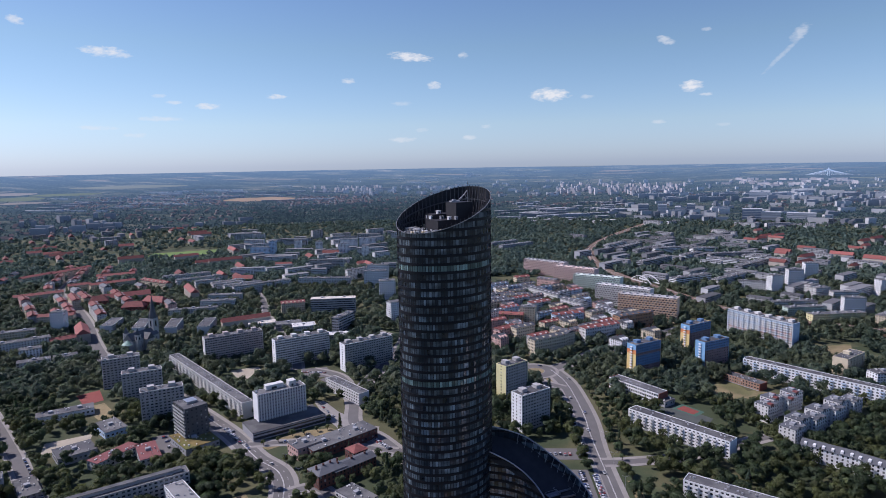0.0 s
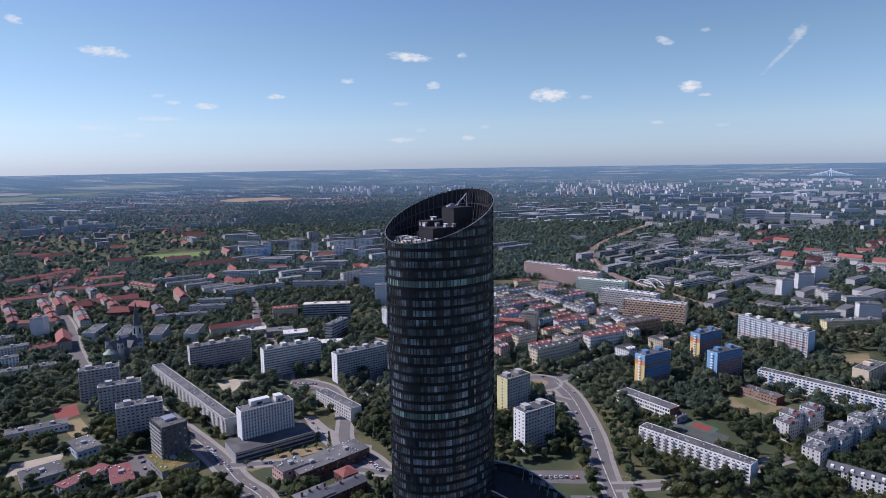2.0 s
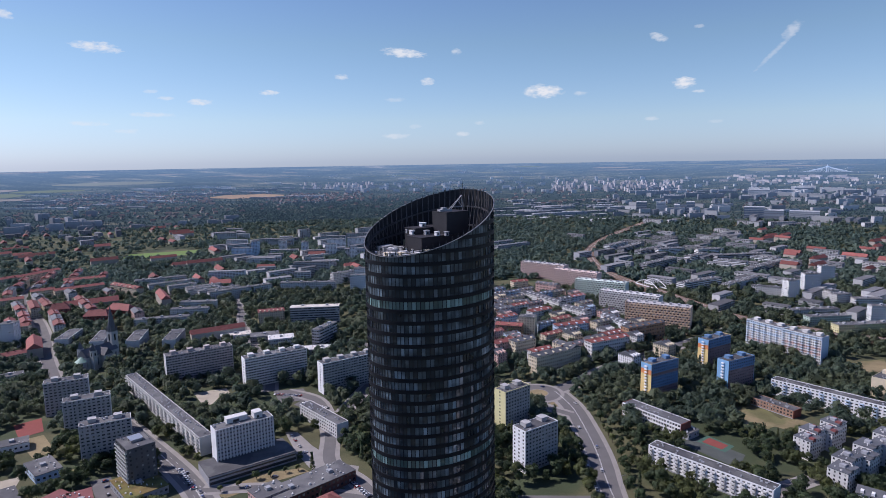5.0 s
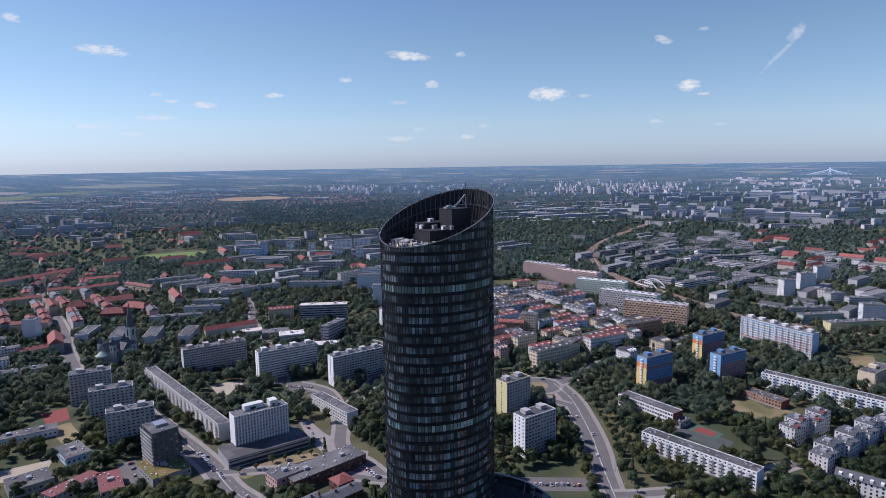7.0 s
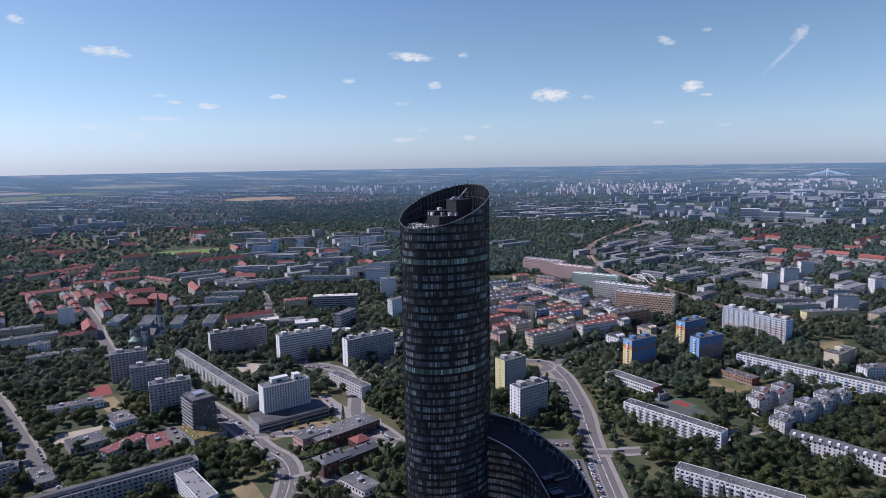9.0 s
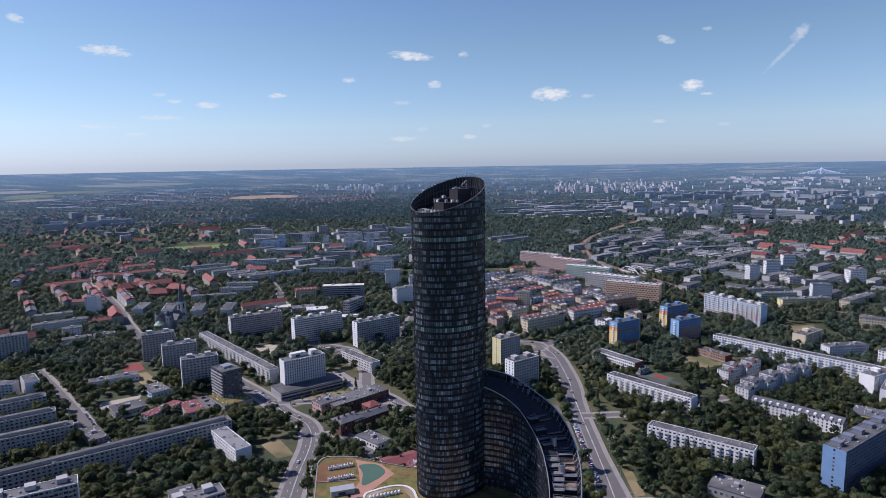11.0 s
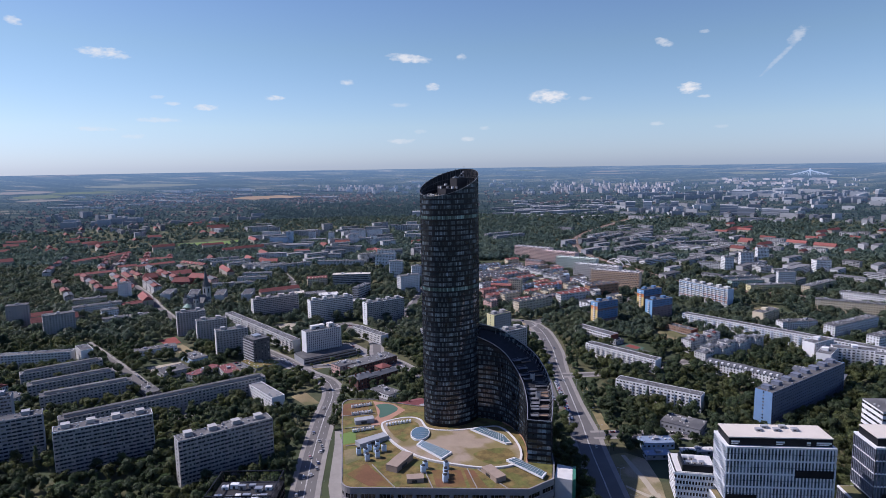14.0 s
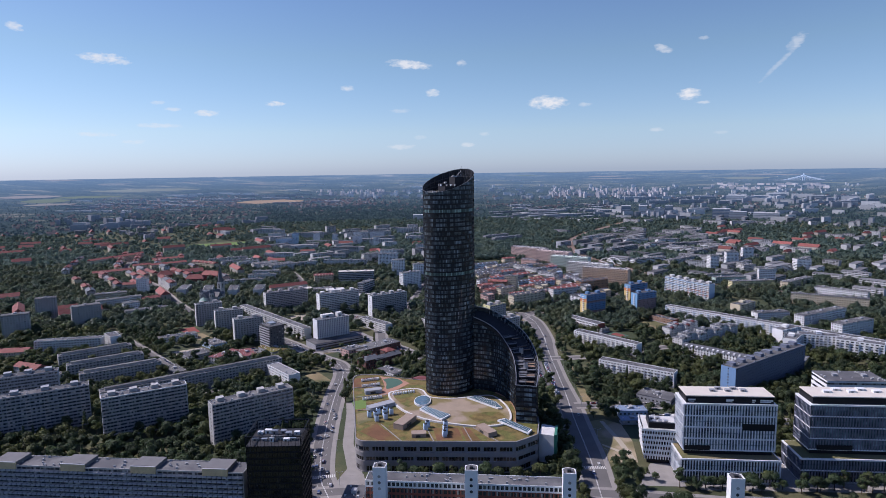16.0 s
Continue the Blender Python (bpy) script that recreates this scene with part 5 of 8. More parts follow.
gabled_house(-88, 128, 34, 12, 45, 9, 3, "dark red brick wing with a slate roof", DARK_BRICK, SLATE, 0.35, group="old brick houses", chimneys=3, name="brick_house")
gabled_house(-88, 146, 12, 12, 45, 10, 3, "red brick corner pavilion with a tiled roof", DARK_BRICK, RED_ROOF, 0.5, group="old brick houses", chimneys=0, hip=1.0, name="brick_house")
plain_block(-78, 92, 26, 14, -40, 5, 1, "low white shed with a grey roof", WHITE_WALL, BITUMEN, name="shed", group="")
gabled_house(-52, 52, 26, 14, 30, 8, 2, "white walled house with a red sheet roof", WHITE_WALL, RED_METAL, 0.25, group="", chimneys=1, name="red_roofed_house")
plain_block(-40, 44, 12, 14, 30, 8, 2, "red painted brick annexe beside the tower", BRICK, RED_METAL, name="annexe", group="")
panel_block(35, 279, 28, 13, 40, 32, 11, "grey concrete block of flats with pale yellow end walls", gable=PALE_YELLOW, bays=9, houses=2, gable_windows=1)
panel_block(46, 210, 31, 13, 37, 31, 11, "grey concrete block of flats with white end walls", gable=WHITE_WALL, bays=10, houses=2, gable_windows=3)
# BLUE_WALL darkened for the long fronts: their shade is in the colour
SHADED_BLUE = mat("shaded_blue_render", (0.12, 0.215, 0.36), 0.8, 0.12, 0.2, 3.0)
MAUVE_WALL = mat("mauve_mural_render", (0.24, 0.17, 0.17), 0.8, 0.35, 0.06, 3.0)
for x, y, L, D, rz, gab in ((175, 345, 36, 12, 32, YELLOW_WALL), (254, 420, 37, 12, 33, YELLOW_WALL), (247, 353, 36, 12, 30, BLUE_WALL)):
    t = panel_block(x, y, L, D, rz, 32, 11, "blue painted block of flats with yellow and orange bands" if gab is YELLOW_WALL else "bright blue painted block of flats with a mauve mural", wall=SHADED_BLUE,
                gable=gab, bays=14, pier=0.5, sill=1.05, houses=2, bands={k: MAUVE_WALL for k in (range(0, 8) if y == 420 else (range(1, 8) if y == 353 else (0, 1, 2, 7)))}, gable_windows=1, rail=PALE_BLUE, group="painted blocks of flats")
    e, one = Shape(), Shape().box(-L / 2 - 1.2, -L / 2, -1.6, 1.2, 3.6, 4.6).mesh("balcony", WHITE_PAINT)
    for k in range(10):
        part("balcony", one, None, t, at=lift(k * 2.78))
    e.box(-L / 2 - 0.05, -L / 2, -D / 2, D / 2, 26.5, 32)
    part("painted_band", e, BLUE_WALL, t)
    if gab is YELLOW_WALL:
        part("painted_band", Shape().box(-L / 2 - 0.05, -L / 2, -D / 2, D / 2, 22, 26.5), ORANGE_WALL, t)
panel_block(338, 483, 44, 13, -62, 29, 10, "white and pale blue slab block of flats", wall=PALE_PANEL, bays=18, pier=0.3, balcony=3, bands={2: PINK_WALL, 6: PALE_BLUE, 9: PALE_BLUE}, houses=3, rail=PALE_BLUE)
panel_block(358, 443, 42, 13, -58, 29, 10, "white and pale blue slab block of flats with pink bays", wall=PALE_PANEL, gable=PALE_BLUE, bays=18, pier=0.3, balcony=3, bands={3: PINK_WALL, 5: PINK_WALL, 9: PALE_BLUE}, houses=3, rail=PALE_BLUE)
panel_block(159, 185, 84, 11, -47, 14, 5, "long white five-storey block of flats with balconies", wall=WHITE_WALL, bays=26, balcony=2, houses=0, rail=PALE_PANEL)
panel_block(151, 278, 56, 13, -53, 11, 3, "white school with red brick end walls", wall=WHITE_WALL, gable=BRICK, bays=22, houses=0, name="school", group="", pier=0.25)
plain_block(165, 262, 26, 14, -53, 5, 1, "low grey school gymnasium", GREY_WALL, BITUMEN, name="school_gym", group="")
panel_block(365, 251, 256, 11, -47, 15, 5, "very long pale blue five-storey block of flats", wall=WHITE_WALL, gable=PALE_BLUE, bays=78, balcony=3, houses=0, rail=PALE_BLUE)
panel_block(261, 306, 38, 12, -57, 7, 2, "low brown brick nursery school", wall=mat("brown_brick", (0.30, 0.19, 0.14), 0.85, 0.25, 0.3, 4.0), gable=BRICK, bays=13, houses=0, name="nursery_school", group="")
panel_block(381, 345, 40, 14, 38, 18, 6, "cream block of flats with rounded balconies", wall=CREAM_WALL, bays=12, balcony=2, houses=1)
# estate of staggered terraces: each house stands a little forward of or behind its neighbour
for k, (x0, y0, x1, y1, n, wall) in enumerate(((236, 222, 282, 249, 4, PALE_PANEL), (234, 176, 322, 240, 7, PALE_PANEL))):
    rz = math.degrees(math.atan2(y1 - y0, x1 - x0))
    L = math.hypot(x1 - x0, y1 - y0) / n
    for i in range(n):
        u, off = (i + 0.5) / n, (2.2 if i % 2 else -2.2)
        x, y = x0 + (x1 - x0) * u - math.sin(radians(rz)) * off, y0 + (y1 - y0) * u + math.cos(radians(rz)) * off
        h = 14.5 + (1.6 if i % 2 else 0)
        t = plain_block(x, y, L - 0.1, 12.5, rz, h, 5, "pale terraced flats with dark roof and red dormers" if k == 0 else "white terraced flats with a dark stepped roof", wall, SLATE, 2.6, "terraced estate flats", "terraced_flats", size=(1.1, 1.4))
        part("dormer", Shape().box(-3.4, -0.4, -6.6, -3.0, h - 0.8, h + 1.6).box(1.4, 3.6, -1.0, 2.0, h, h + 1.9), RED_METAL if k == 0 else SLATE, t)
for x, y, L, rz in ((252, 148, 34, -40), (276, 124, 34, -46)):
    gabled_house(x, y, L, 12, rz, 11, 4, "white terraced flats with a grey mansard roof", WHITE_WALL, SLATE, 0.5, 3.0, "terraced estate flats", "terraced_flats", dormers=6, chimneys=0)
for x, y, L, rz in ((372, 208, 34, 30), (392, 178, 40, -20), (360, 170, 30, 50), (420, 150, 44, -35)):
    panel_block(x, y, L, 13, rz, 18, 6, "white modern flats with stepped balconies", wall=WHITE_WALL, bays=10, balcony=2, houses=1, group="white modern flats", rail=PALE_PANEL)
# blue-grey wall darkened in its colour for the shade on the long front
panel_block(282, 68, 124, 14, 37, 28, 10, "long blue-grey slab block of flats with blue end walls", wall=mat("shaded_blue_grey_panel", (0.155, 0.175, 0.225), 0.85, 0.15, 0.15, 3.0), gable=mat("blue_end_render", (0.17, 0.29, 0.48), 0.8, 0.1, 0.2, 3.0), bays=38, pier=0.5, sill=1.1, houses=8, gable_windows=1)
panel_block(165, 78, 74, 11, -35, 15, 5, "white five-storey block of flats among trees", wall=WHITE_WALL, bays=24, balcony=2, houses=0)
plain_block(168, 22, 30, 20, -35, 6, 1, "low grey shop pavilion", GREY_WALL, BITUMEN, name="shop_pavilion", group="")
plain_block(330, 130, 44, 22, -38, 8, 2, "low ochre and slate roofed hall", YELLOW_WALL, SLATE, name="hall", group="")
BLUE_SHEET = mat("blue_sheet_roof", (0.20, 0.26, 0.36), 0.5, 0.2, 0.3, 2.0, stretch=(4, 1, 1))
plain_block(137, -9, 24, 12, 4, 5, 1, "low blue site building with a blue sheet roof", PALE_BLUE, BLUE_SHEET, name="site_building", group="site buildings")
plain_block(133, -27, 18, 8, 4, 3.5, 1, "low grey site cabin with a blue sheet roof", GREY_WALL, BLUE_SHEET, name="site_building", group="site buildings")
plain_block(163, -22, 24, 7, 4, 3.5, 1, "low grey garage row with a pale sheet roof", GREY_WALL, LIGHT_ROOF, name="site_building", group="site buildings")
plain_block(-362, 224, 44, 14, 35, 6, 1, "low white school with a grey roof", WHITE_WALL, BITUMEN, name="school_wing", group="school buildings")
plain_block(-303, 194, 28, 17, -40, 6, 1, "low blue-grey school hall", PALE_BLUE, BITUMEN, name="school_wing", group="school buildings")
plain_block(-305, 150, 26, 22, 45, 6, 1, "low dark roofed school wing", GREY_WALL, BITUMEN, name="school_wing", group="school buildings")
plain_block(-270, 143, 34, 12, 65, 7, 2, "low school wing with a red sheet roof", PALE_PANEL, RED_METAL, name="school_wing", group="school buildings")
plain_block(-246, 147, 30, 14, -54, 7, 2, "low school wing with a red sheet roof", PALE_PANEL, RED_METAL, name="school_wing", group="school buildings")

# blocks west of the avenue
LOGGIA_RAIL = mat("worn_loggia_panel", (0.44, 0.40, 0.385), 0.85, 0.35, 0.25, 2.0, obvar=0.15)
for x, y, L, rz, w in ((-259, -44, 62, 33, CONCRETE), (-168, -54, 63, 38, CONCRETE), (-349, -51, 82, 33, GREY_WALL), (-391, -8, 60, 30, GREY_WALL)):
    panel_block(x, y, L, 12, rz, 34, 12, "grey slab block of flats with a white end wall" if x == -259 else "grey concrete slab block of flats, twelve storeys", wall=w, gable=WHITE_WALL if x == -259 else None, bays=26, pier=0.12, sill=0.9, balcony=4 if x != -391 else 0, houses=4, gable_windows=1 if x == -168 else 0, rail=LOGGIA_RAIL)
for x, y, L, rz in ((-410, 132, 71, 40), (-379, 100, 71, 38), (-347, 73, 73, 36), (-261, 54, 166, 38)):
    panel_block(x, y, L, 11, rz, 15, 5, "grey five-storey block of flats with a low stepped roof", wall=CONCRETE, bays=round(L / 3.2), balcony=0, houses=0)
    t = thing("roof_superstructure", "long low roof storey of a slab block", "roof storey", pose(x, y, 14.66, 0, 0, rz), "roof storeys")
    part("wall", Shape().box(-L / 2 + 4, L / 2 - 4, -1.5, 2.5, 0, 2.0), CONCRETE, t)
    part("roof", Shape().box(-L / 2 + 3.7, L / 2 - 3.7, -1.8, 2.8, 2.0, 2.25), BITUMEN, t)
panel_block(-183, 75, 46, 12, -46, 12, 4, "white four-storey block with a pale roof", wall=WHITE_WALL, bays=15, houses=0, roof=mat("grey_felt_roof", (0.22, 0.22, 0.22), 0.85, 0.2, 0.1, 1.5))
plain_block(-175, -18, 14, 18, 38, 20, 6, "grey end block behind the slab", GREY_WALL, group="")
panel_block(-469, 177, 72, 12, 13, 15, 5, "pale five-storey block of flats", wall=PALE_PANEL, bays=22, houses=0)
panel_block(-428, 196, 26, 12, -45, 15, 5, "pale five-storey end wing of flats", wall=PALE_PANEL, gable=WHITE_WALL, bays=8, houses=0)
gabled_house(-520, 150, 40, 14, 10, 8, 2, "house with a red tile roof", CREAM_WALL, RED_ROOF, 0.5, group="")
gabled_house(-455, 92, 34, 14, -20, 9, 2, "white house with a red tile roof", WHITE_WALL, RED_ROOF, 0.5, group="")
plain_block(-412, 62, 20, 18, -20, 10, 3, "white cube house with a grey roof", WHITE_WALL, BITUMEN, group="", name="cube_house")
panel_block(-208, -168, 160, 13, -3, 33, 11, "long grey slab block of flats with continuous glazed balconies", wall=CONCRETE, bays=52, balcony=1, houses=0, sill=1.1, pier=0.08, rail=mat("blue_grey_balcony_panel", (0.36, 0.37, 0.42), 0.7, 0.3, 0.3, 2.0))
ROOF_FELT = mat("grey_roof_felt", (0.15, 0.148, 0.15), 0.85, 0.2, 0.2, 2.0)
for i in range(4):
    x, y = -145 - i * 44, -171.2 + i * 2.3
    roof_box("roof_storey", x, y, 32.6, 15.4, 11.5, 2.2, -3, ROOF_FELT, "grey roof storey with a stair hatch", "roof storey", "roof storeys")
    t = thing("loft_front", "yellow ribbed sheet front of a roof storey", "roof front", pose(x - 0.3, y - 6.35, 30.7, 0, 0, -3), "yellow roof fronts")
    part("sheet", Shape().box(-7.6, 7.6, -0.9, 0, 0, 4.2), YELLOW_SHEET, t)
    ribs = Shape()
    for k in range(20):
        ribs.box(-7.4 + k * 0.77, -7.2 + k * 0.77, -0.98, -0.9, 0, 4.2)
    part("ribs", ribs, YELLOW_SHEET, t, kind="stuff")
    part("coping", Shape().box(-7.8, 7.8, -1.0, 0.1, 4.2, 4.35), GREY_WALL, t)


def glass_tower():
    """Dark office tower with an open roof frame."""
    root = thing("dark_office_tower", "small dark glass office tower with a roof frame", "office building", pose(-108.5, -173, 0, 0, 0, 3))
    claim(-108.5, -173, 32, 26, 3)
    L, D, h, n = 31, 24, 52.0, 14
    part("core", Shape().box(-L / 2 + 0.4, L / 2 - 0.4, -D / 2 + 0.4, D / 2 - 0.4, 0, h), BLACK_MATT, root)
    fh = h / n
    rows = []
    for run, off, turn in ((L, D, 0), (D, L, 90), (L, D, 180), (D, L, 270)):
        wall, glass = facade_row(run, fh, round(run / 1.5), 0.7, 0.25, 0.12, 0.3)
        wm, gm = wall.mesh("storey_wall", BLACK_PANEL), glass.mesh("storey_glazing", DARK_GLASS)
        for i in range(n):
            at = Matrix.Rotation(radians(turn), 4, "Z") @ Matrix.Translation((0, -off / 2, i * fh))
            part("storey_wall", wm, None, root, at=at)
            part("storey_glazing", gm, None, root, at=at, kind="stuff")
    part("roof", Shape().box(-L / 2, L / 2, -D / 2, D / 2, h, h + 0.3), BLACK_MATT, root)
    fr = Shape()
    c = [(-L / 2, -D / 2), (L / 2, -D / 2), (L / 2, D / 2), (-L / 2, D / 2)]
    for i in range(4):
        fr.beam((*c[i], h + 5.8), (*c[(i + 1) % 4], h + 5.8), 0.5)
        fr.beam((*c[i], h), (*c[i], h + 5.8), 0.4)
    part("roof_frame", fr, BLACK_PANEL, root)
    scr = Shape()
    for i in range(4):
        a, b = Vector((*c[i], 0)), Vector((*c[(i + 1) % 4], 0))
        k = 16
        for j in range(k):
            p = a + (b - a) * (j + 0.5) / k
            scr.beam((p.x, p.y, h), (p.x, p.y, h + 4.6), 0.18)
    part("screen_bars", scr, BLACK_PANEL, root)
    return root


glass_tower()
rnd = random.Random(21)
for i in range(12):
    roof_box("air_unit", -120 + i % 6 * 4.4 + rnd.uniform(-0.8, 0.8), -178 + i // 6 * 9 + rnd.uniform(-1.5, 1.5), 52.3, rnd.uniform(2, 4), rnd.uniform(1.2, 2.6), rnd.uniform(1.2, 2.4), 3, rnd.choice((WHITE_PAINT, STEEL)), "pale ventilation unit on the dark tower roof", "air unit", "dark tower roof units")


def fin_office(x, y, L, D, rz, h, label, top_roof, low=None, floors=12, dark_bits=(), fins=None):
    fins = fins or FINS
    """An office with white vertical fins over dark glass, floor bands, a black set-back top storey and a pale roof."""
    claim(x, y, L, D, rz, 5)
    root = thing("office_block", label, "office building", pose(x, y, 0, 0, 0, rz), "finned offices")

    def tier(x0, x1, y0, y1, z0, z1, floors):
        part("glazing", Shape().box(x0 + 0.5, x1 - 0.5, y0 + 0.5, y1 - 0.5, z0, z1), TOWER_GLASS, root)
        fh = (z1 - z0) / floors
        band = Shape().box(x0 - 0.1, x1 + 0.1, y0 - 0.1, y1 + 0.1, -0.36, 0.36)
        bm = band.mesh("floor_band", FINS)
        fin = Shape()
        for run, fixed, axis in (((x0, x1), y0, 0), ((x0, x1), y1, 0), ((y0, y1), x0, 1), ((y0, y1), x1, 1)):
            k = round((run[1] - run[0]) / 1.8)
            for i in range(k + 1):
                c = run[0] + (run[1] - run[0]) * i / k
                w = 0.3
                if axis == 0:
                    fin.box(c - w, c + w, fixed - 0.30, fixed + 0.30, 0.22, fh - 0.22, "tb")
                else:
                    fin.box(fixed - 0.30, fixed + 0.30, c - w, c + w, 0.22, fh - 0.22, "tb")
        fm = fin.mesh("fin_screen", fins)
        for i in range(floors):
            part("fin_screen", fm, None, root, at=lift(z0 + i * fh), kind="stuff")
            if i % 2 == 0:
                part("floor_band", bm, None, root, at=lift(z0 + i * fh))
        part("cornice", Shape().box(x0 - 0.4, x1 + 0.4, y0 - 0.4, y1 + 0.4, z1 - 0.5, z1 + 0.5), WHITE_PAINT, root)

    z0 = 0.0
    if low:
        tier(-L / 2 - low[0], L / 2 + low[1], -D / 2 - low[2], D / 2, 0.5, low[3], low[4])
        part("terrace", Shape().box(-L / 2 - low[0] + 0.6, L / 2 + low[1] - 0.6, -D / 2 - low[2] + 0.6, D / 2, low[3] + 0.5, low[3] + 0.62), LAWN, root)
        z0 = low[3] + 0.7
    tier(-L / 2, L / 2, -D / 2, D / 2, z0 + 3.2, h, floors)
    part("recess_storey", Shape().box(-L / 2 + 1.2, L / 2 - 1.2, -D / 2 + 1.2, D / 2 - 1.2, z0, z0 + 3.2), BLACK_PANEL, root)
    part("top_storey", Shape().box(-L / 2 + 1.5, L / 2 - 1.5, -D / 2 + 1.5, D / 2 - 1.5, h + 0.5, h + 5.0), BLACK_PANEL, root)
    part("roof", Shape().box(-L / 2 + 1.2, L / 2 - 1.2, -D / 2 + 1.2, D / 2 - 1.2, h + 5.0, h + 5.6), top_roof, root, "pale membrane roof")
    for bx0, bx1, bz0, bz1 in dark_bits:
        part("loggia", Shape().box(bx0, bx1, -D / 2 - 0.45, -D / 2 + 0.2, bz0, bz1), BLACK_PANEL, root, "dark recessed loggia strip")
    return root


fin_office(172.5, -108.5, 58, 20, -2.7, 51, "tall office with white fins over dark glass", WHITE_ROOF, (2.5, 1.5, 6, 16, 4), 8, ((8, 28.2, 34.0, 38.4), (-28.2, -12, 19.9, 23.2)))
for i in range(5):
    roof_box("air_unit", 164 + i * 5, -108 + (i % 2) * 4, 56.6, 3.4, 2.6, 1.3, -3, GREY_WALL, "grey cooling unit on the pale roof", "air unit", "office roof units")
for i, (px, w, name) in enumerate(((-24, 4.6, 0), (0, 4.5, 0), (15, 2.2, 0), (23, 8.0, 0))):
    t = thing("roof_sign", "small pale sign bars on the black top storey", "sign", pose(172.5, -108.5, 3, 0, 0, -2.7), "roof signs")
    part("bars", Shape().box(px - w / 2, px + w / 2, -8.64, -8.5, 50.2, 51.2).box(px - w / 2, px + w / 3, -8.64, -8.5, 49.4, 49.8), WHITE_PAINT, t)
fin_office(258, -107, 66, 21, -2.7, 50, "dark office with slim grey fins and a white roof", WHITE_ROOF, (7, 3, 6, 16, 4), 8, ((-28, -6, 19.9, 23.2),), mat("grey_fins", (0.16, 0.17, 0.22), 0.5, 0.1, 0.2, 3.0))
for i in range(5):
    roof_box("air_unit", 239 + i * 8, -107 + (i % 2) * 4, 55.6, 5, 3, 1.2, -3, WHITE_PAINT, "white cased unit on the white roof", "air unit", "office roof units")


def ribbon_office(x, y, rz):
    """A small white office: bands of raked ribbon windows on its flank, upright fins on its front, a dark plant screen on the roof."""
    claim(x, y, 26, 28, rz, 4)
    root = thing("ribbon_office", "small white office with raked ribbon windows", "office building", pose(x, y, 0, 0, 0, rz))
    n, fh, back = 6, 3.7, 13.0
    for i in range(n):
        z, a, f = 3.2 + i * fh, -12 - i * 0.35, -11 - i * 0.25
        part("glazing", Shape().prism([(a + 0.5, f + 0.5), (10.5, f + 0.5), (10.5, back - 0.5), (a + 0.5, back - 0.5)], z, z + fh), DARK_GLASS, root)
        part("wall_band", Shape().prism([(a, f), (11, f), (11, back), (a, back)], z + fh - 1.5, z + fh), WHITE_PAINT, root)
        fins = Shape()
        for k in range(13):
            fx = a + 1 + (k + (0.5 if i % 2 else 0)) * 1.75
            if fx < 10.6:
                fins.box(fx - 0.32, fx + 0.32, f - 0.05, f + 0.5, z, z + fh - 1.5, "tb")
        part("fin_screen", fins, FINS, root, kind="stuff")
    top = 3.2 + n * fh
    part("base_storey", Shape().box(-9.5, 10, -9.5, 12, 0, 3.2), BLACK_PANEL, root)
    part("roof", Shape().box(-12.5, 10.4, -11.5, 12.4, top, top + 0.2), LIGHT_ROOF, root)
    part("plant_screen", Shape().box(-9, 10.2, -10.5, -8.5, top + 0.2, top + 4.2).box(-9, -7.5, -8.5, 6, top + 0.2, top + 4.2), BLACK_PANEL, root)
    return root


ribbon_office(137, -87, -9)
for i in range(5):
    roof_box("air_unit", 133 + i % 3 * 4.0, -87 + i // 3 * 6, 25.6, 2.8, 2.2, 1.6, -9, STEEL, "pale cooling unit on the small office roof", "air unit", "office roof units")
plain_block(300, -30, 44, 24, -3, 40, 10, "white office with black window bands", WHITE_WALL, BITUMEN, 2.6, "", "office_block", True)
# long workshop with white stair towers
panel_block(0, -172.5, 116, 11, -3, 27.3, 7, "long white and brick-red block with a grey roof", wall=WHITE_WALL, bays=46, houses=0, sill=0.9, pier=0.3, bands={5: BRICK, 4: BRICK}, name="long_block", group="", plinth=0.5)
plain_block(-64.5, -176, 12, 16, -3, 20, 6, "low grey end wing of the long block", PALE_PANEL, BITUMEN, name="end_wing", group="")
for x, y in ((-48.5, -180), (3.5, -182.6), (57.5, -185.5), (146, -190)):
    t = thing("stair_tower", "white rounded stair tower with round windows", "stair tower", pose(x, y, 0, 0, 0, -3), "white stair towers")
    pts = [(-3.6, -3.5), (3.6, -3.5)] + [(3.6 * math.cos(a), 2.5 + 2.4 * math.sin(a)) for a in [i * math.pi / 8 for i in range(9)]]
    part("shaft", Shape().prism(pts, 0, 38.6), WHITE_WALL, t)
    part("roof", Shape().prism([(p[0] * 0.86, p[1] * 0.86) for p in pts], 38.6, 38.72), BITUMEN, t)
    part("parapet", Shape().box(-3.6, 3.6, -3.5, -3.1, 38.6, 39.3).box(-3.6, -3.2, -3.1, 2.5, 38.6, 39.3).box(3.2, 3.6, -3.1, 2.5, 38.6, 39.3), WHITE_WALL, t)
    for k in range(3):
        w = Shape()
        n = 14
        w.poly([(0.9 * math.cos(2 * math.pi * i / n), -3.56, 26.6 + k * 3.6 + 0.9 * math.sin(2 * math.pi * i / n)) for i in range(n)])
        part("round_window", w, GLASS, t)
    part("hatch", Shape().box(-1, 1, -1, 1, 38.7, 39.9), DARK_STEEL, t)
plain_block(160, -186, 22, 14, -3, 21, 6, "grey roofed office wing", PALE_PANEL, BITUMEN, name="end_wing", group="")


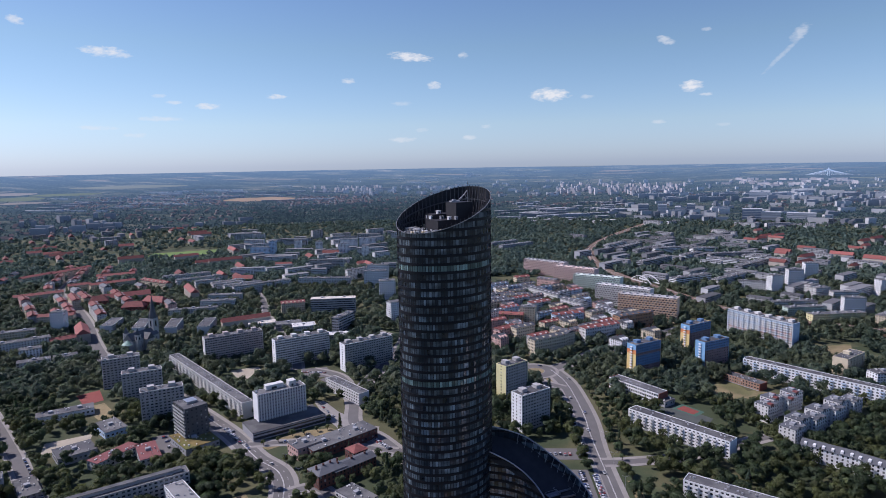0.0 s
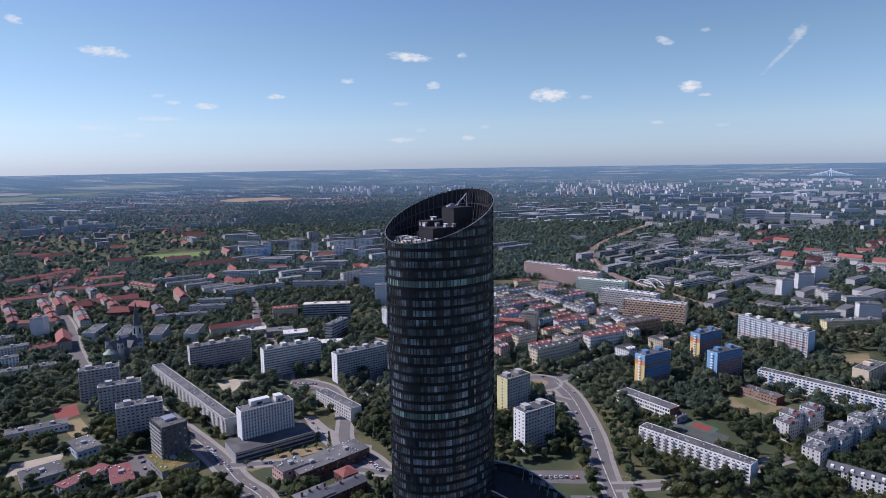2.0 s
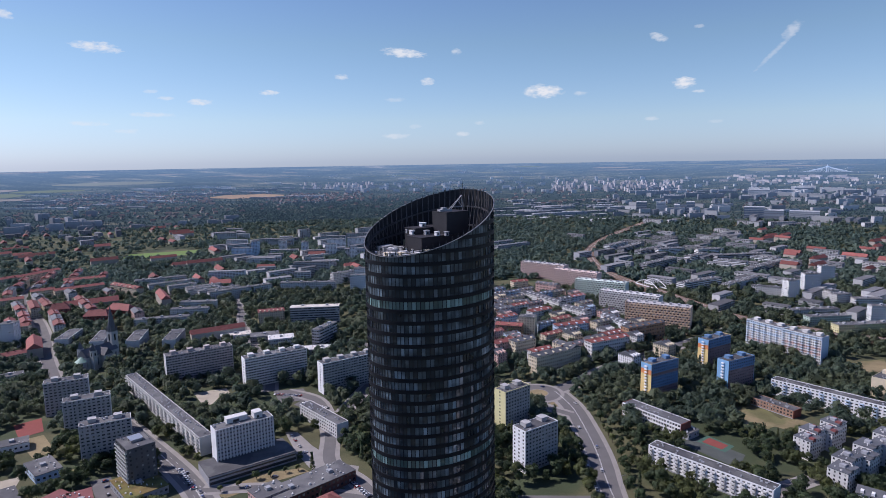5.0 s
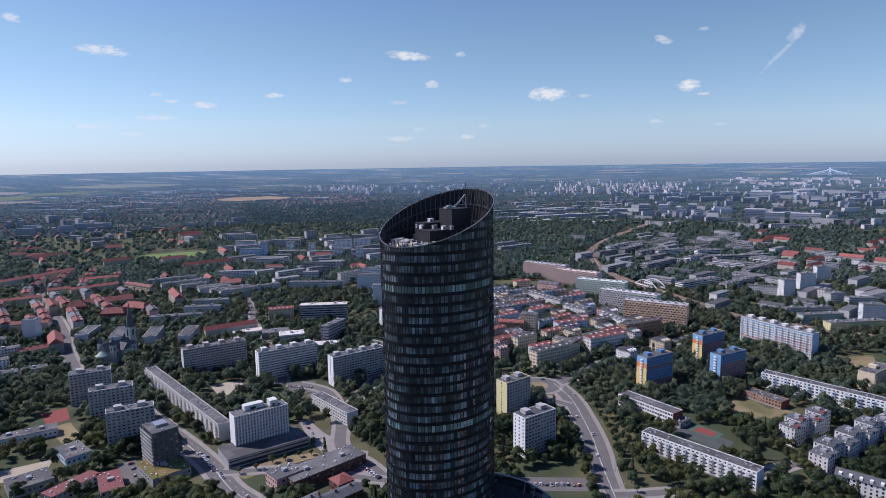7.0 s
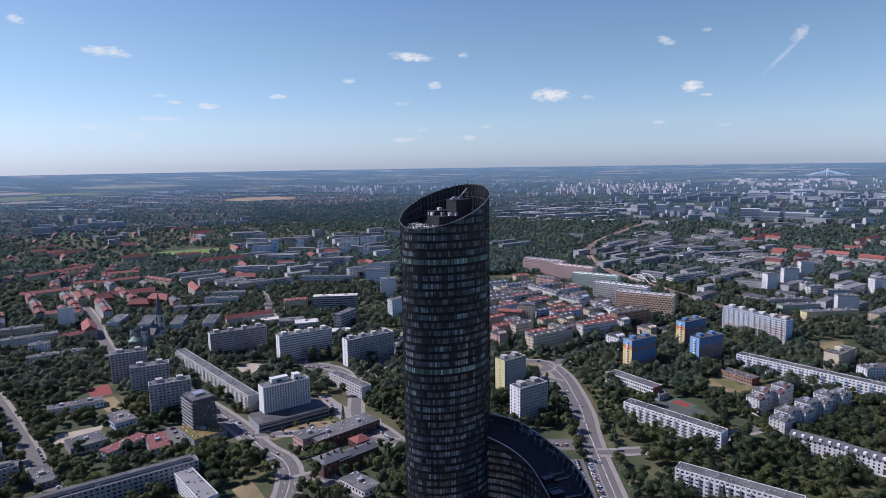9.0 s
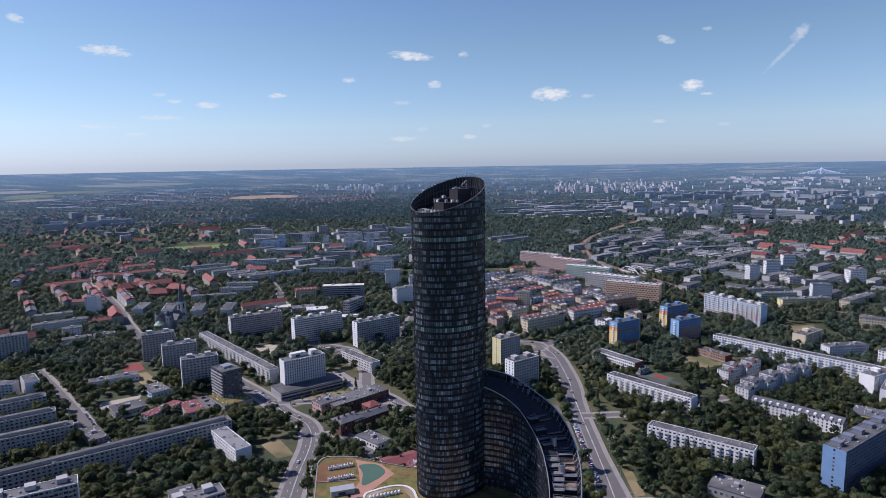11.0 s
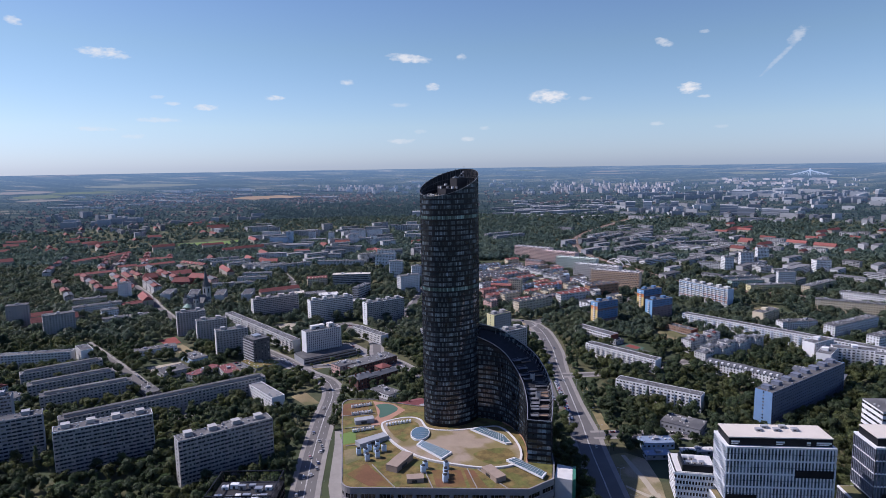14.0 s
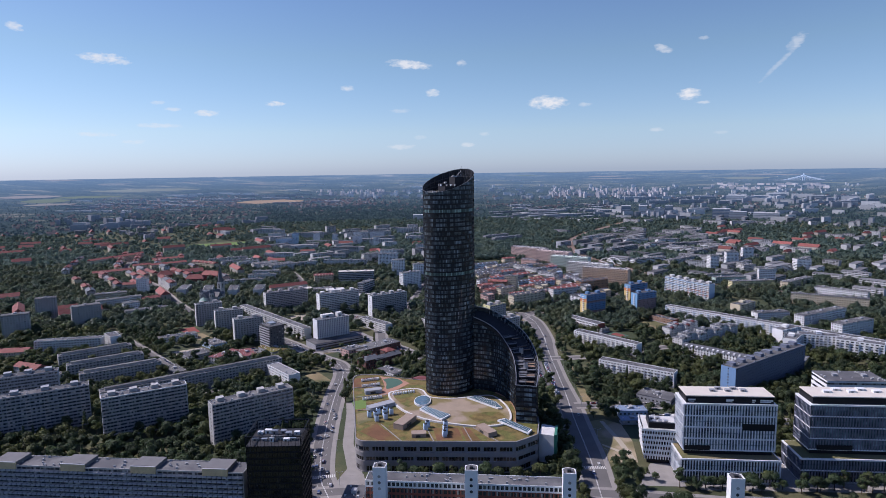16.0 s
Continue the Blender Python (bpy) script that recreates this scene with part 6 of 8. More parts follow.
# ---- church ----
def church(x, y, rz):
    claim(x, y, 44, 30, rz)
    root = thing("church", "grey stone church with slate spire and green apse", "church", pose(x, y, 0, 0, 0, rz))
    part("nave", Shape().box(-20, 18, -7, 7, 0, 15), STONE, root)
    part("transept", Shape().box(-4, 6, -13, 13, 0, 14), STONE, root)

    def gable(x0, x1, y0, y1, z, top, along):
        s = Shape()
        if along:
            m = (y0 + y1) / 2
            s.poly([(x0, y0, z), (x1, y0, z), (x1, m, top), (x0, m, top)]); s.poly([(x1, y1, z), (x0, y1, z), (x0, m, top), (x1, m, top)])
            s.poly([(x0, y1, z), (x0, y0, z), (x0, m, top)]); s.poly([(x1, y0, z), (x1, y1, z), (x1, m, top)])
        else:
            m = (x0 + x1) / 2
            s.poly([(x0, y1, z), (x0, y0, z), (m, y0, top), (m, y1, top)]); s.poly([(x1, y0, z), (x1, y1, z), (m, y1, top), (m, y0, top)])
            s.poly([(x0, y0, z), (x1, y0, z), (m, y0, top)]); s.poly([(x1, y1, z), (x0, y1, z), (m, y1, top)])
        return s

    part("nave_roof", gable(-20.5, 18.5, -7.6, 7.6, 15, 23, True), SLATE, root)
    part("transept_roof", gable(-4.5, 6.5, -13.5, 13.5, 14, 21, False), SLATE, root)
    part("apse", Shape().tube(-21, 0, 0, 6.5, 6.5, 11, 14), STONE, root)
    part("apse_roof", Shape().tube(-21, 0, 11, 6.9, 0.4, 5, 14), COPPER, root)
    for s in (-1, 1):
        part("turret", Shape().box(-16.5, -11.5, s * 9.5 - 2.5, s * 9.5 + 2.5, 0, 22), STONE, root)
        part("turret_roof", Shape().tube(-14, s * 9.5, 22, 3.6, 0.1, 8, 4), SLATE, root)
        part("turret_openings", Shape().box(-16.56, -11.44, s * 9.5 - 0.8, s * 9.5 + 0.8, 16, 19.5).box(-14.8, -13.2, s * 9.5 - 2.56, s * 9.5 + 2.56, 16, 19.5), GLASS, root)
    part("tower", Shape().box(14, 22, -4, 4, 0, 34), STONE, root)
    part("tower_openings", Shape().box(13.94, 22.06, -1, 1, 24, 31).box(17, 19, -4.06, 4.06, 24, 31), GLASS, root)
    part("spire", Shape().tube(18, 0, 34, 4.6, 0.15, 28, 8), SLATE, root)
    for sx in (14.6, 21.4):
        for sy in (-3.4, 3.4):
            part("pinnacle", Shape().tube(sx, sy, 34, 0.9, 0.05, 7, 6), SLATE, root)
    w = Shape()
    for i in range(5):
        for s in (-1, 1):
            cx = -15 + i * 7.5
            w.box(cx - 0.8, cx + 0.8, *sorted((s * 7.05, s * 6.9)), 4, 12)
    part("tall_windows", w, GLASS, root)


church(-402, 428, 70)

# ---- houses farther out ----
for i, (x, y, L, rz) in enumerate(((-483, 501, 46, 103), (-438, 494, 52, 108), (-395, 494, 50, 106), (-352, 497, 48, 102))):
    panel_block(x, y, L, 15, rz, 15, 5, "grey five-storey end-on block of flats", wall=CONCRETE, gable=PALE_PANEL, bays=14, houses=0)
gabled_house(-268, 604, 34, 15, 20, 17, 5, "cream office with a red mansard roof", CREAM_WALL, RED_METAL, 0.4, group="", dormers=6, name="office_house")
plain_block(-204, 591, 64, 15, 7, 26, 8, "grey glazed office slab with a white roof", GREY_WALL, WHITE_ROOF, 1.8, "", "office_block", True)
plain_block(-172, 506, 40, 10, 70, 22, 6, "grey slab office seen end-on", GREY_WALL, BITUMEN, 2.6, "", "office_block", True)
plain_block(-250, 520, 34, 20, 20, 8, 2, "low office with a glazed roof", GREY_WALL, BITUMEN, 2.6, "", "office_pavilion")
plain_block(-225, 505, 30, 20, 20, 9, 2, "low office with a pale roof", PALE_PANEL, LIGHT_ROOF, 2.6, "", "office_pavilion")
plain_block(-290, 530, 36, 18, 20, 6, 1, "low shop with a white roof", WHITE_WALL, WHITE_ROOF, 3.0, "", "shop_pavilion")
plain_block(-180, 470, 50, 16, 12, 6, 1, "low market hall with skylights", GREY_WALL, LIGHT_ROOF, 3.0, "", "market_hall")
ROWS = "flat-roofed houses"
for x, y, L, rz, h in ((-371, 770, 103, 40, 15), (-270, 813, 94, 1, 15), (-441, 791, 57, 40, 15), (-481, 799, 45, 40, 15), (-549, 861, 85, 33, 15), (-509, 827, 82, 40, 15), (-434, 773, 52, 40, 15),
                       (-405, 768, 66, 40, 15), (-392, 630, 51, 8, 15), (-398, 673, 52, 8, 15), (-412, 589, 68, 17, 12), (-330, 1116, 61, 39, 15), (-293, 993, 69, 40, 18), (-211, 889, 77, 40, 20)):
    plain_block(x, y, L, 12, rz, h, round(h / 3), "pale flat-roofed block of flats", PALE_PANEL, BITUMEN, 3.0, ROWS)
for x, y, L, D in ((-441, 1248, 18, 16), (-381, 1222, 16, 14), (-316, 1270, 43, 14), (-271, 1288, 43, 14), (-310, 1177, 26, 13), (-250, 1135, 16, 14), (-174, 791, 39, 13), (-179, 856, 40, 14), (-551, 495, 16, 14), (-140, 700, 26, 14), (-95, 640, 20, 16)):
    plain_block(x, y, L, D, 10, 31, 10, "white high-rise block of flats", WHITE_WALL, BITUMEN, 3.0, "white point blocks")
plain_block(-507, 1163, 50, 14, -4, 26, 8, "blue-grey institute slab with a tower end", PALE_BLUE, BITUMEN, 3.0, "")
plain_block(-480, 1168, 14, 16, -4, 40, 12, "blue-grey tower end of the institute", PALE_BLUE, BITUMEN, 3.0, "")
for x, y, L, rz, h in ((-582, 633, 26, 26, 15), (-511, 606, 32, 10, 12), (-489, 628, 40, -17, 15)):
    gabled_house(x, y, L, 16, rz, h, 4, "old red brick school with a steep red roof", BRICK, RED_ROOF, 0.95, group="brick school", name="brick_school", chimneys=2, hip=0.7)


# greyer wall colour stands for the shade inside the loggias
SHADED_LOGGIA = mat("shaded_loggia_render", (0.42, 0.41, 0.41), 0.85, 0.2, 0.2, 3.0)


ROSE_RENDER = mat("rose_render", (0.64, 0.50, 0.46), 0.8, 0.15, 0.2, 3.0)
PALE_MINT = mat("pale_mint_render", (0.56, 0.64, 0.58), 0.8, 0.15, 0.2, 3.0)
PEACH_RENDER = mat("peach_render", (0.66, 0.50, 0.37), 0.8, 0.15, 0.2, 3.0)


def ziggurat(x, y, L, rz, h, colour, label):
    """Stepped terrace flats: storeys that recede, each with its planted balconies."""
    claim(x, y, L, 22, rz)
    root = thing("terrace_flats", label, "building", pose(x, y, 0, 0, 0, rz), "stepped terrace flats")
    n = round(h / 3)
    for i in range(n):
        z, inset = i * 3.0, i * 0.35
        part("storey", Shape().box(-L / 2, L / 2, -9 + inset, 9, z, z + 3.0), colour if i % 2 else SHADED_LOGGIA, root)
        k, s, g = int(L / 4.2), Shape(), Shape()
        for j in range(k):
            c = (j + 0.5) / k * L - L / 2 + (1.05 if i % 2 else -1.05)
            s.box(c - 1.35, c + 1.35, -11.2 + inset, -9 + inset, z - 0.1, z + 1.25)
            s.box(c + 1.35, c + 1.75, -10.6 + inset, -9 + inset, z + 0.1, z + 3.0)
            g.poly([(c - 1.3, -9.06 + inset, z + 1.1), (c + 1.3, -9.06 + inset, z + 1.1), (c + 1.3, -9.06 + inset, z + 2.6), (c - 1.3, -9.06 + inset, z + 2.6)])
        part("balcony_strip", s, colour, root, kind="stuff")
        part("storey_glazing", g, GLASS, root, kind="stuff")
    part("end_wall", Shape().box(-L / 2 - 0.3, -L / 2, -9, 9, 0, n * 3 + 0.5), colour, root)
    part("end_wall", Shape().box(L / 2, L / 2 + 0.3, -9, 9, 0, n * 3 + 0.5), colour, root)
    for j in range(int(L / 9)):
        c = (j + 0.5) / int(L / 9) * L - L / 2
        part("roof_house", Shape().box(c - 1.5, c + 1.5, -1, 3, n * 3, n * 3 + 2.2), GREY_WALL, root)
    return root


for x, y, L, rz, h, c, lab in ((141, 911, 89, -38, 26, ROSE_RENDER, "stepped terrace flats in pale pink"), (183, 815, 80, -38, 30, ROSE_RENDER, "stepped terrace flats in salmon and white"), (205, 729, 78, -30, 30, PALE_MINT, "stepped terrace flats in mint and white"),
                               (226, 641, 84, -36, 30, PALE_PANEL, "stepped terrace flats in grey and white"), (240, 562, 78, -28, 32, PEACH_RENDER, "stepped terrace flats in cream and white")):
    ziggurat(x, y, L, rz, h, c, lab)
TEN = "courtyard tenement houses"
for i, (x, y, L, rz, h) in enumerate(((37, 454, 26, 39, 18), (59, 454, 28, 35, 20), (84, 411, 48, 34, 19), (152, 455, 52, 28, 20), (205, 505, 56, 28, 22), (185, 545, 55, -70, 18), (124, 525, 42, 22, 18), (113, 669, 75, -60, 18), (127, 758, 37, -40, 20),
                                      (84, 781, 26, 25, 20), (64, 654, 46, 12, 16), (145, 602, 41, -53, 18), (50, 523, 32, -16, 18), (20, 620, 60, 20, 17), (30, 730, 60, 30, 17), (95, 600, 34, 35, 17), (60, 470, 30, -55, 18), (105, 440, 30, -55, 18))):
    wall = (PINK_WALL, CREAM_WALL, CREAM_WALL, PALE_PANEL, mat("brown_render", (0.38, 0.22, 0.13), 0.8, 0.2), WHITE_WALL, PALE_BLUE, PALE_PANEL)[i % 8]
    gabled_house(x, y, L, 13, rz, h, 5, "pastel tenement house with a mansard roof", wall, RED_ROOF if i % 3 == 0 else SLATE, 0.4, 2.6, TEN, dormers=max(2, int(L / 9)), chimneys=3)
plain_block(73, 531, 20, 14, -18, 26, 8, "cream windowless-sided tenement block", CREAM_WALL, BITUMEN, 3.2, "")
for x, y, L, rz in ((109, 1261, 104, 39), (80, 1310, 90, 39)):
    plain_block(x, y, L, 14, rz, 15, 4, "red and blue-grey row of modern flats", GREY_WALL, SLATE, 3.0, "modern rows of flats")
for x, y, L, D, rz, h in ((479, 708, 18, 14, 10, 33), (535, 758, 24, 14, -3, 33), (595, 823, 22, 14, -3, 33), (531, 696, 18, 13, 20, 20), (530, 672, 26, 13, 16, 20), (553, 650, 36, 13, -2, 18), (511, 557, 26, 13, -10, 30), (640, 690, 30, 14, 10, 28)):
    plain_block(x, y, L, D, rz, h, round(h / 3), "white block of flats with a grid of windows", WHITE_WALL if h > 20 else PALE_PANEL, BITUMEN, 2.6, "white point blocks")
for x, y, L, rz, h, w in ((474, 530, 74, 8, 15, PALE_YELLOW), (453, 568, 56, 8, 15, MINT_WALL), (462, 616, 66, 7, 12, PALE_PANEL), (458, 734, 44, -30, 18, PALE_PANEL), (447, 800, 100, 40, 15, PALE_PANEL), (456, 290, 90, 30, 18, WHITE_WALL),
                          (455, 222, 60, 28, 22, WHITE_WALL), (526, 396, 97, -30, 16, CREAM_WALL), (400, 306, 46, 10, 14, WHITE_WALL), (551, 534, 85, 37, 16, CREAM_WALL), (572, 445, 71, -45, 16, WHITE_WALL)):
    plain_block(x, y, L, 13, rz, h, round(h / 3), "pale row of flats with a flat roof", w, BITUMEN, 3.0, ROWS)
for x, y, L, rz in ((526, 1139, 61, 13), (565, 1063, 121, 11), (544, 934, 117, 42), (508, 986, 60, -40), (378, 795, 89, 31), (446, 1154, 69, 20), (350, 1240, 88, 49), (375, 1204, 100, 50), (404, 1156, 100, 44), (372, 989, 110, 43), (600, 1000, 90, -48), (470, 1060, 70, 42)):
    plain_block(x, y, L, 16, rz, 17, 5, "modern flats with white and grey balcony bands", WHITE_WALL if L < 100 else GREY_WALL, BITUMEN, 4.0, "modern rows of flats", band=True)


# perimeter tenements round courts
random.seed(3)
cu, su = math.cos(radians(34)), math.sin(radians(34))
n = 0
for a in range(-6, 7):
    for b in range(-7, 9):
        cross = b % 2
        u, v = a * 27 + (13 if cross else 0), b * 21
        x, y = 118 + cu * u - su * v, 560 + su * u + cu * v
        if not (12 < x < 235 and 415 < y < 760 and x > 0.05 * y - 10) or x > 330 - 0.22 * y or not all(is_free(x + cu * f, y + su * f) for f in (-11, 0, 11)) or on_road(x, y, 3):
            continue
        if cross and a % 2:
            continue
        wall = (CREAM_WALL, WHITE_WALL, PINK_WALL, PALE_PANEL, PALE_BLUE, CREAM_WALL, PALE_PANEL)[(a * 3 + b * 5) % 7]
        gabled_house(x, y, 12 if cross else 25.5, 20 if cross else 11.5, 34, random.uniform(14, 18), 5, "pastel courtyard tenement with a " + ("red tile roof" if (a + b) % 4 == 0 else "dark slate roof"), wall, RED_ROOF if (a + b) % 4 == 0 else SLATE, 0.4, 2.6, TEN, dormers=3, chimneys=2)
# rows and blocks in the west
for x, y, L, rz, h, w in ((-102, 553, 37, 38, 30, WHITE_WALL), (-511, 385, 22, 38, 14, WHITE_WALL), (-487, 357, 32, 35, 9, PALE_PANEL), (-462, 374, 24, 40, 9, PALE_PANEL), (-545, 412, 64, 40, 15, PALE_PANEL), (-583, 454, 46, 30, 15, CREAM_WALL),
                       (-333, 93, 16, 40, 11, CONCRETE), (-305, 99, 30, -45, 4, GREY_WALL), (-614, 344, 26, 29, 30, CONCRETE), (-522, 293, 35, 40, 30, CONCRETE), (-581, 240, 30, 30, 30, CONCRETE)):
    plain_block(x, y, L, 13, rz, h, max(2, round(h / 3)), "pale flat-roofed block among trees", w, BITUMEN, 3.0, ROWS)
for x, y, L, rz, h in ((-508, 437, 28, 50, 10), (-587, 541, 46, 15, 14), (-651, 787, 74, 45, 14), (-695, 872, 66, 30, 13), (-820, 925, 90, 75, 14), (-846, 862, 66, 70, 14), (-700, 766, 34, 41, 14), (-640, 660, 60, -50, 14), (-600, 560, 44, -50, 14), (-720, 690, 70, 40, 13)):
    gabled_house(x, y, L, 12, rz, h, 4, "long tenement row with a red tile roof", CREAM_WALL, RED_ROOF, 0.55, group="red-roofed rows", chimneys=4)

# tenement rows along the avenue in the west
rnd = random.Random(12)
for off in (17, -17, 62, -62, 110, -110):
    run, n = 0.0, len(avenue)
    for i in range(int(n * 0.38), n - 1):
        (ax, ay), (bx, by) = avenue[i], avenue[i + 1]
        L = math.hypot(bx - ax, by - ay)
        run += L
        x, y = ax - (by - ay) / L * off, ay + (bx - ax) / L * off
        deg = math.degrees(math.atan2(by - ay, bx - ax))
        c, q = math.cos(radians(deg)) * 15, math.sin(radians(deg)) * 15
        if run > 31 and rnd.random() < (0.9 if abs(off) < 20 else 0.3) and all(is_free(x + c * f, y + q * f) for f in (-1, 0, 1)) and not on_road(x, y, 3):
            run = 0.0
            red = rnd.random() < 0.65
            gabled_house(x, y, rnd.uniform(27, 31), 12.5, deg, rnd.uniform(13, 17), 5, "old tenement house with a " + ("red tile roof" if red else "grey flat-pitched roof"), rnd.choice((CREAM_WALL, PALE_PANEL, PINK_WALL, GREY_WALL)), RED_ROOF if red else SLATE, 0.5, 2.8, "avenue tenements", dormers=2, chimneys=3)
for x, y, L, rz in ((-645, 787, 70, 41), (-698, 861, 100, -20), (-572, 790, 76, -30)):
    if is_free(x, y):
        gabled_house(x, y, L, 13, rz, 15, 5, "long tenement row with a red tile roof", CREAM_WALL, RED_ROOF, 0.55, group="red-roofed rows", chimneys=5, dormers=6)
for x, y, L, rz in ((-542, 856, 82, 30), (-511, 832, 70, 45), (-465, 818, 76, 49), (-431, 770, 46, 40)):
    if is_free(x, y):
        plain_block(x, y, L, 12, rz, 15, 5, "pale flat-roofed block of flats", PALE_PANEL, BITUMEN, 3.0, ROWS)

# white tied-arch bridge of the railway
t = thing("arch_bridge", "white steel arch bridge carrying the railway", "bridge", pose(303, 805, 4.9, 0, 0, 112))
for side in (-9, 9):
    s, rows = Shape(), []
    for i in range(15):
        a = i / 14
        x, z = -28 + 56 * a, 0.3 + 38 * a * (1 - a)
        rows.append([(x, side - 0.5, z), (x, side + 0.5, z), (x, side + 0.5, z + 1.1), (x, side - 0.5, z + 1.1)])
    for p, q in zip(rows, rows[1:]):
        n = len(s.v)
        s.v.extend(p + q)
        s.f.extend([(n + k, n + (k + 1) % 4, n + 4 + (k + 1) % 4, n + 4 + k) for k in range(4)])
    part("arch", s, WHITE_PAINT, t)
    part("girder", Shape().box(-28, 28, side - 0.5, side + 0.5, -0.8, 1.0), WHITE_PAINT, t)
    for i in range(1, 12):
        part("hanger", Shape().beam((-28 + 56 * i / 12, side, 0.4), (-28 + 56 * i / 12, side, 0.3 + 34 * i / 12 * (1 - i / 12)), 0.3), WHITE_PAINT, t)

# ---- scattered quarters to the horizon ----
def tilt_boxes(name, spots, walls, label, category, roof=None, roof_far=None, flat_roof=None, strips=False):
    """Many far houses in one mesh, apart for near land and for the backdrop: x, y, z, length, depth, turn, height, far."""
    for far in (False, True):
        s, rf, wn = Shape(), Shape(), Shape()
        for x, y, z, L, D, deg, h, f in spots:
            if f != far:
                continue
            s.turned(x, y, z - 2, L, D, h + 2, deg)
            c, q = math.cos(radians(deg)), math.sin(radians(deg))
            n = len(rf.v)
            if flat_roof:
                rf.turned(x, y, z + h, L + 0.4, D + 0.4, 0.3 if not far else 0.15, deg)
            else:
                A, B = (L + 1) / 2, (D + 1) / 2
                rf.v.extend([(-A, -B, h), (A, -B, h), (A, B, h), (-A, B, h), (-A, 0, h + D * 0.42), (A, 0, h + D * 0.42)])
                rf.f.extend([tuple(n + i for i in k) for k in ((0, 1, 5, 4), (2, 3, 4, 5), (3, 0, 4), (1, 2, 5))])
                for i in range(n, n + 6):
                    u, v, w = rf.v[i]
                    rf.v[i] = (x + c * u - q * v, y + q * u + c * v, z + w)
            if strips and not far:
                k = max(1, round(h / 3))
                for i in range(k):
                    za, zb = z + h * (i + 0.35) / k, z + h * (i + 0.8) / k
                    m = max(1, int(L / 5))
                    for side in (-1, 1):
                        for jj in range(m):
                            u0, u1, v = -L / 2 + (jj + 0.12) * L / m, -L / 2 + (jj + 0.88) * L / m, side * (D / 2 + 0.06)
                            wn.poly([(x + c * u0 - q * v, y + q * u0 + c * v, za), (x + c * u1 - q * v, y + q * u1 + c * v, za), (x + c * u1 - q * v, y + q * u1 + c * v, zb), (x + c * u0 - q * v, y + q * u0 + c * v, zb)])
        pre = "backdrop_" if far else ""
        if s.v:
            tagged(new(pre + name, s.mesh(name, walls[far])), label, category, kind="stuff")
            tagged(new(pre + name + "_roofs", rf.mesh(name + "_roofs", (flat_roof or (roof, roof_far))[far])), "roofs of the distant buildings", "roofs", kind="stuff")
        if wn.v:
            tagged(new(name + "_windows", wn.mesh(name + "_windows", GLASS)), "windows of the distant buildings", "windows", kind="stuff")


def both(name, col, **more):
    """The same surface near by and, with haze as blue emission, on the backdrop."""
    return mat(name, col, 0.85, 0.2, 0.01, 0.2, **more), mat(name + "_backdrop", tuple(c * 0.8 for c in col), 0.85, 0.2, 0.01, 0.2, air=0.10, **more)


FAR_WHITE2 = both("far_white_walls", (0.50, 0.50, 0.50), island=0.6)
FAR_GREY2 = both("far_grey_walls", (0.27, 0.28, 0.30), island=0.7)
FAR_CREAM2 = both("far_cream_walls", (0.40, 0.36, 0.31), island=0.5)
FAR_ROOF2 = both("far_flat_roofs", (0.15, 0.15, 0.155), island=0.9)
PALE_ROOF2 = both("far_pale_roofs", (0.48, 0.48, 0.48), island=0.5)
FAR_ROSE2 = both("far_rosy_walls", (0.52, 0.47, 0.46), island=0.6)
# haze put into the far red roofs: greyed red plus blue emission
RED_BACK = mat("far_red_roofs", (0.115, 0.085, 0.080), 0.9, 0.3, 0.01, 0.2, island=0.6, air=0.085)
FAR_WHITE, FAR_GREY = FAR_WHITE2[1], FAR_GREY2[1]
rnd = random.Random(77)


def quarter(deg0, deg1, low, high, count, size, heights, turns, keep=None, gap=4):
    """Random house places in a field of bearings and slopes; sizes shrink with the land's own scale."""
    out, tries = [], 0
    while len(out) < count and tries < count * 14:
        tries += 1
        d = rnd.uniform(deg0, deg1)
        b = rnd.uniform(low, high)
        x, y, z, r = spot(d, b)
        k = 1.0 if b >= NEAR_SLOPE else max(0.25, r / (EYE[2] / b))
        L, D, h = rnd.uniform(*size) * k, rnd.uniform(11, 16) * k, rnd.uniform(*heights) * k
        deg = rnd.choice(turns) + rnd.uniform(-4, 4)
        c, q = math.cos(radians(deg)) * L / 2, math.sin(radians(deg)) * L / 2
        if any(d0 < d < d1 and b0 < b < b1 for d0, d1, b0, b1 in OPEN) or (keep and not keep(x, y)) or (b > 0.085 and (on_road(x, y) or not all(is_free(x + c * f, y + q * f) for f in (-1, -0.5, 0, 0.5, 1)))):
            continue
        out.append((x, y, z, L, D, deg, h, r > FAR))
        if b > 0.085:
            claim(x, y, L, D, deg, gap)
    return out


# open fields of the plain: bearings and slopes below the level
OPEN = []
# air lays haze over each field as emission
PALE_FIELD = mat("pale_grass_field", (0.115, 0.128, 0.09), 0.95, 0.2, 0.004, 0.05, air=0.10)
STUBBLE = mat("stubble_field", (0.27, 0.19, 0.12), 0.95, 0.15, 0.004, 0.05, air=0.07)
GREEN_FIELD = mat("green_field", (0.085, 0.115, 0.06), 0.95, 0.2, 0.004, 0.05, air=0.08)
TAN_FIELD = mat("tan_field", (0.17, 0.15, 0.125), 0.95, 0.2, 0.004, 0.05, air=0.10)


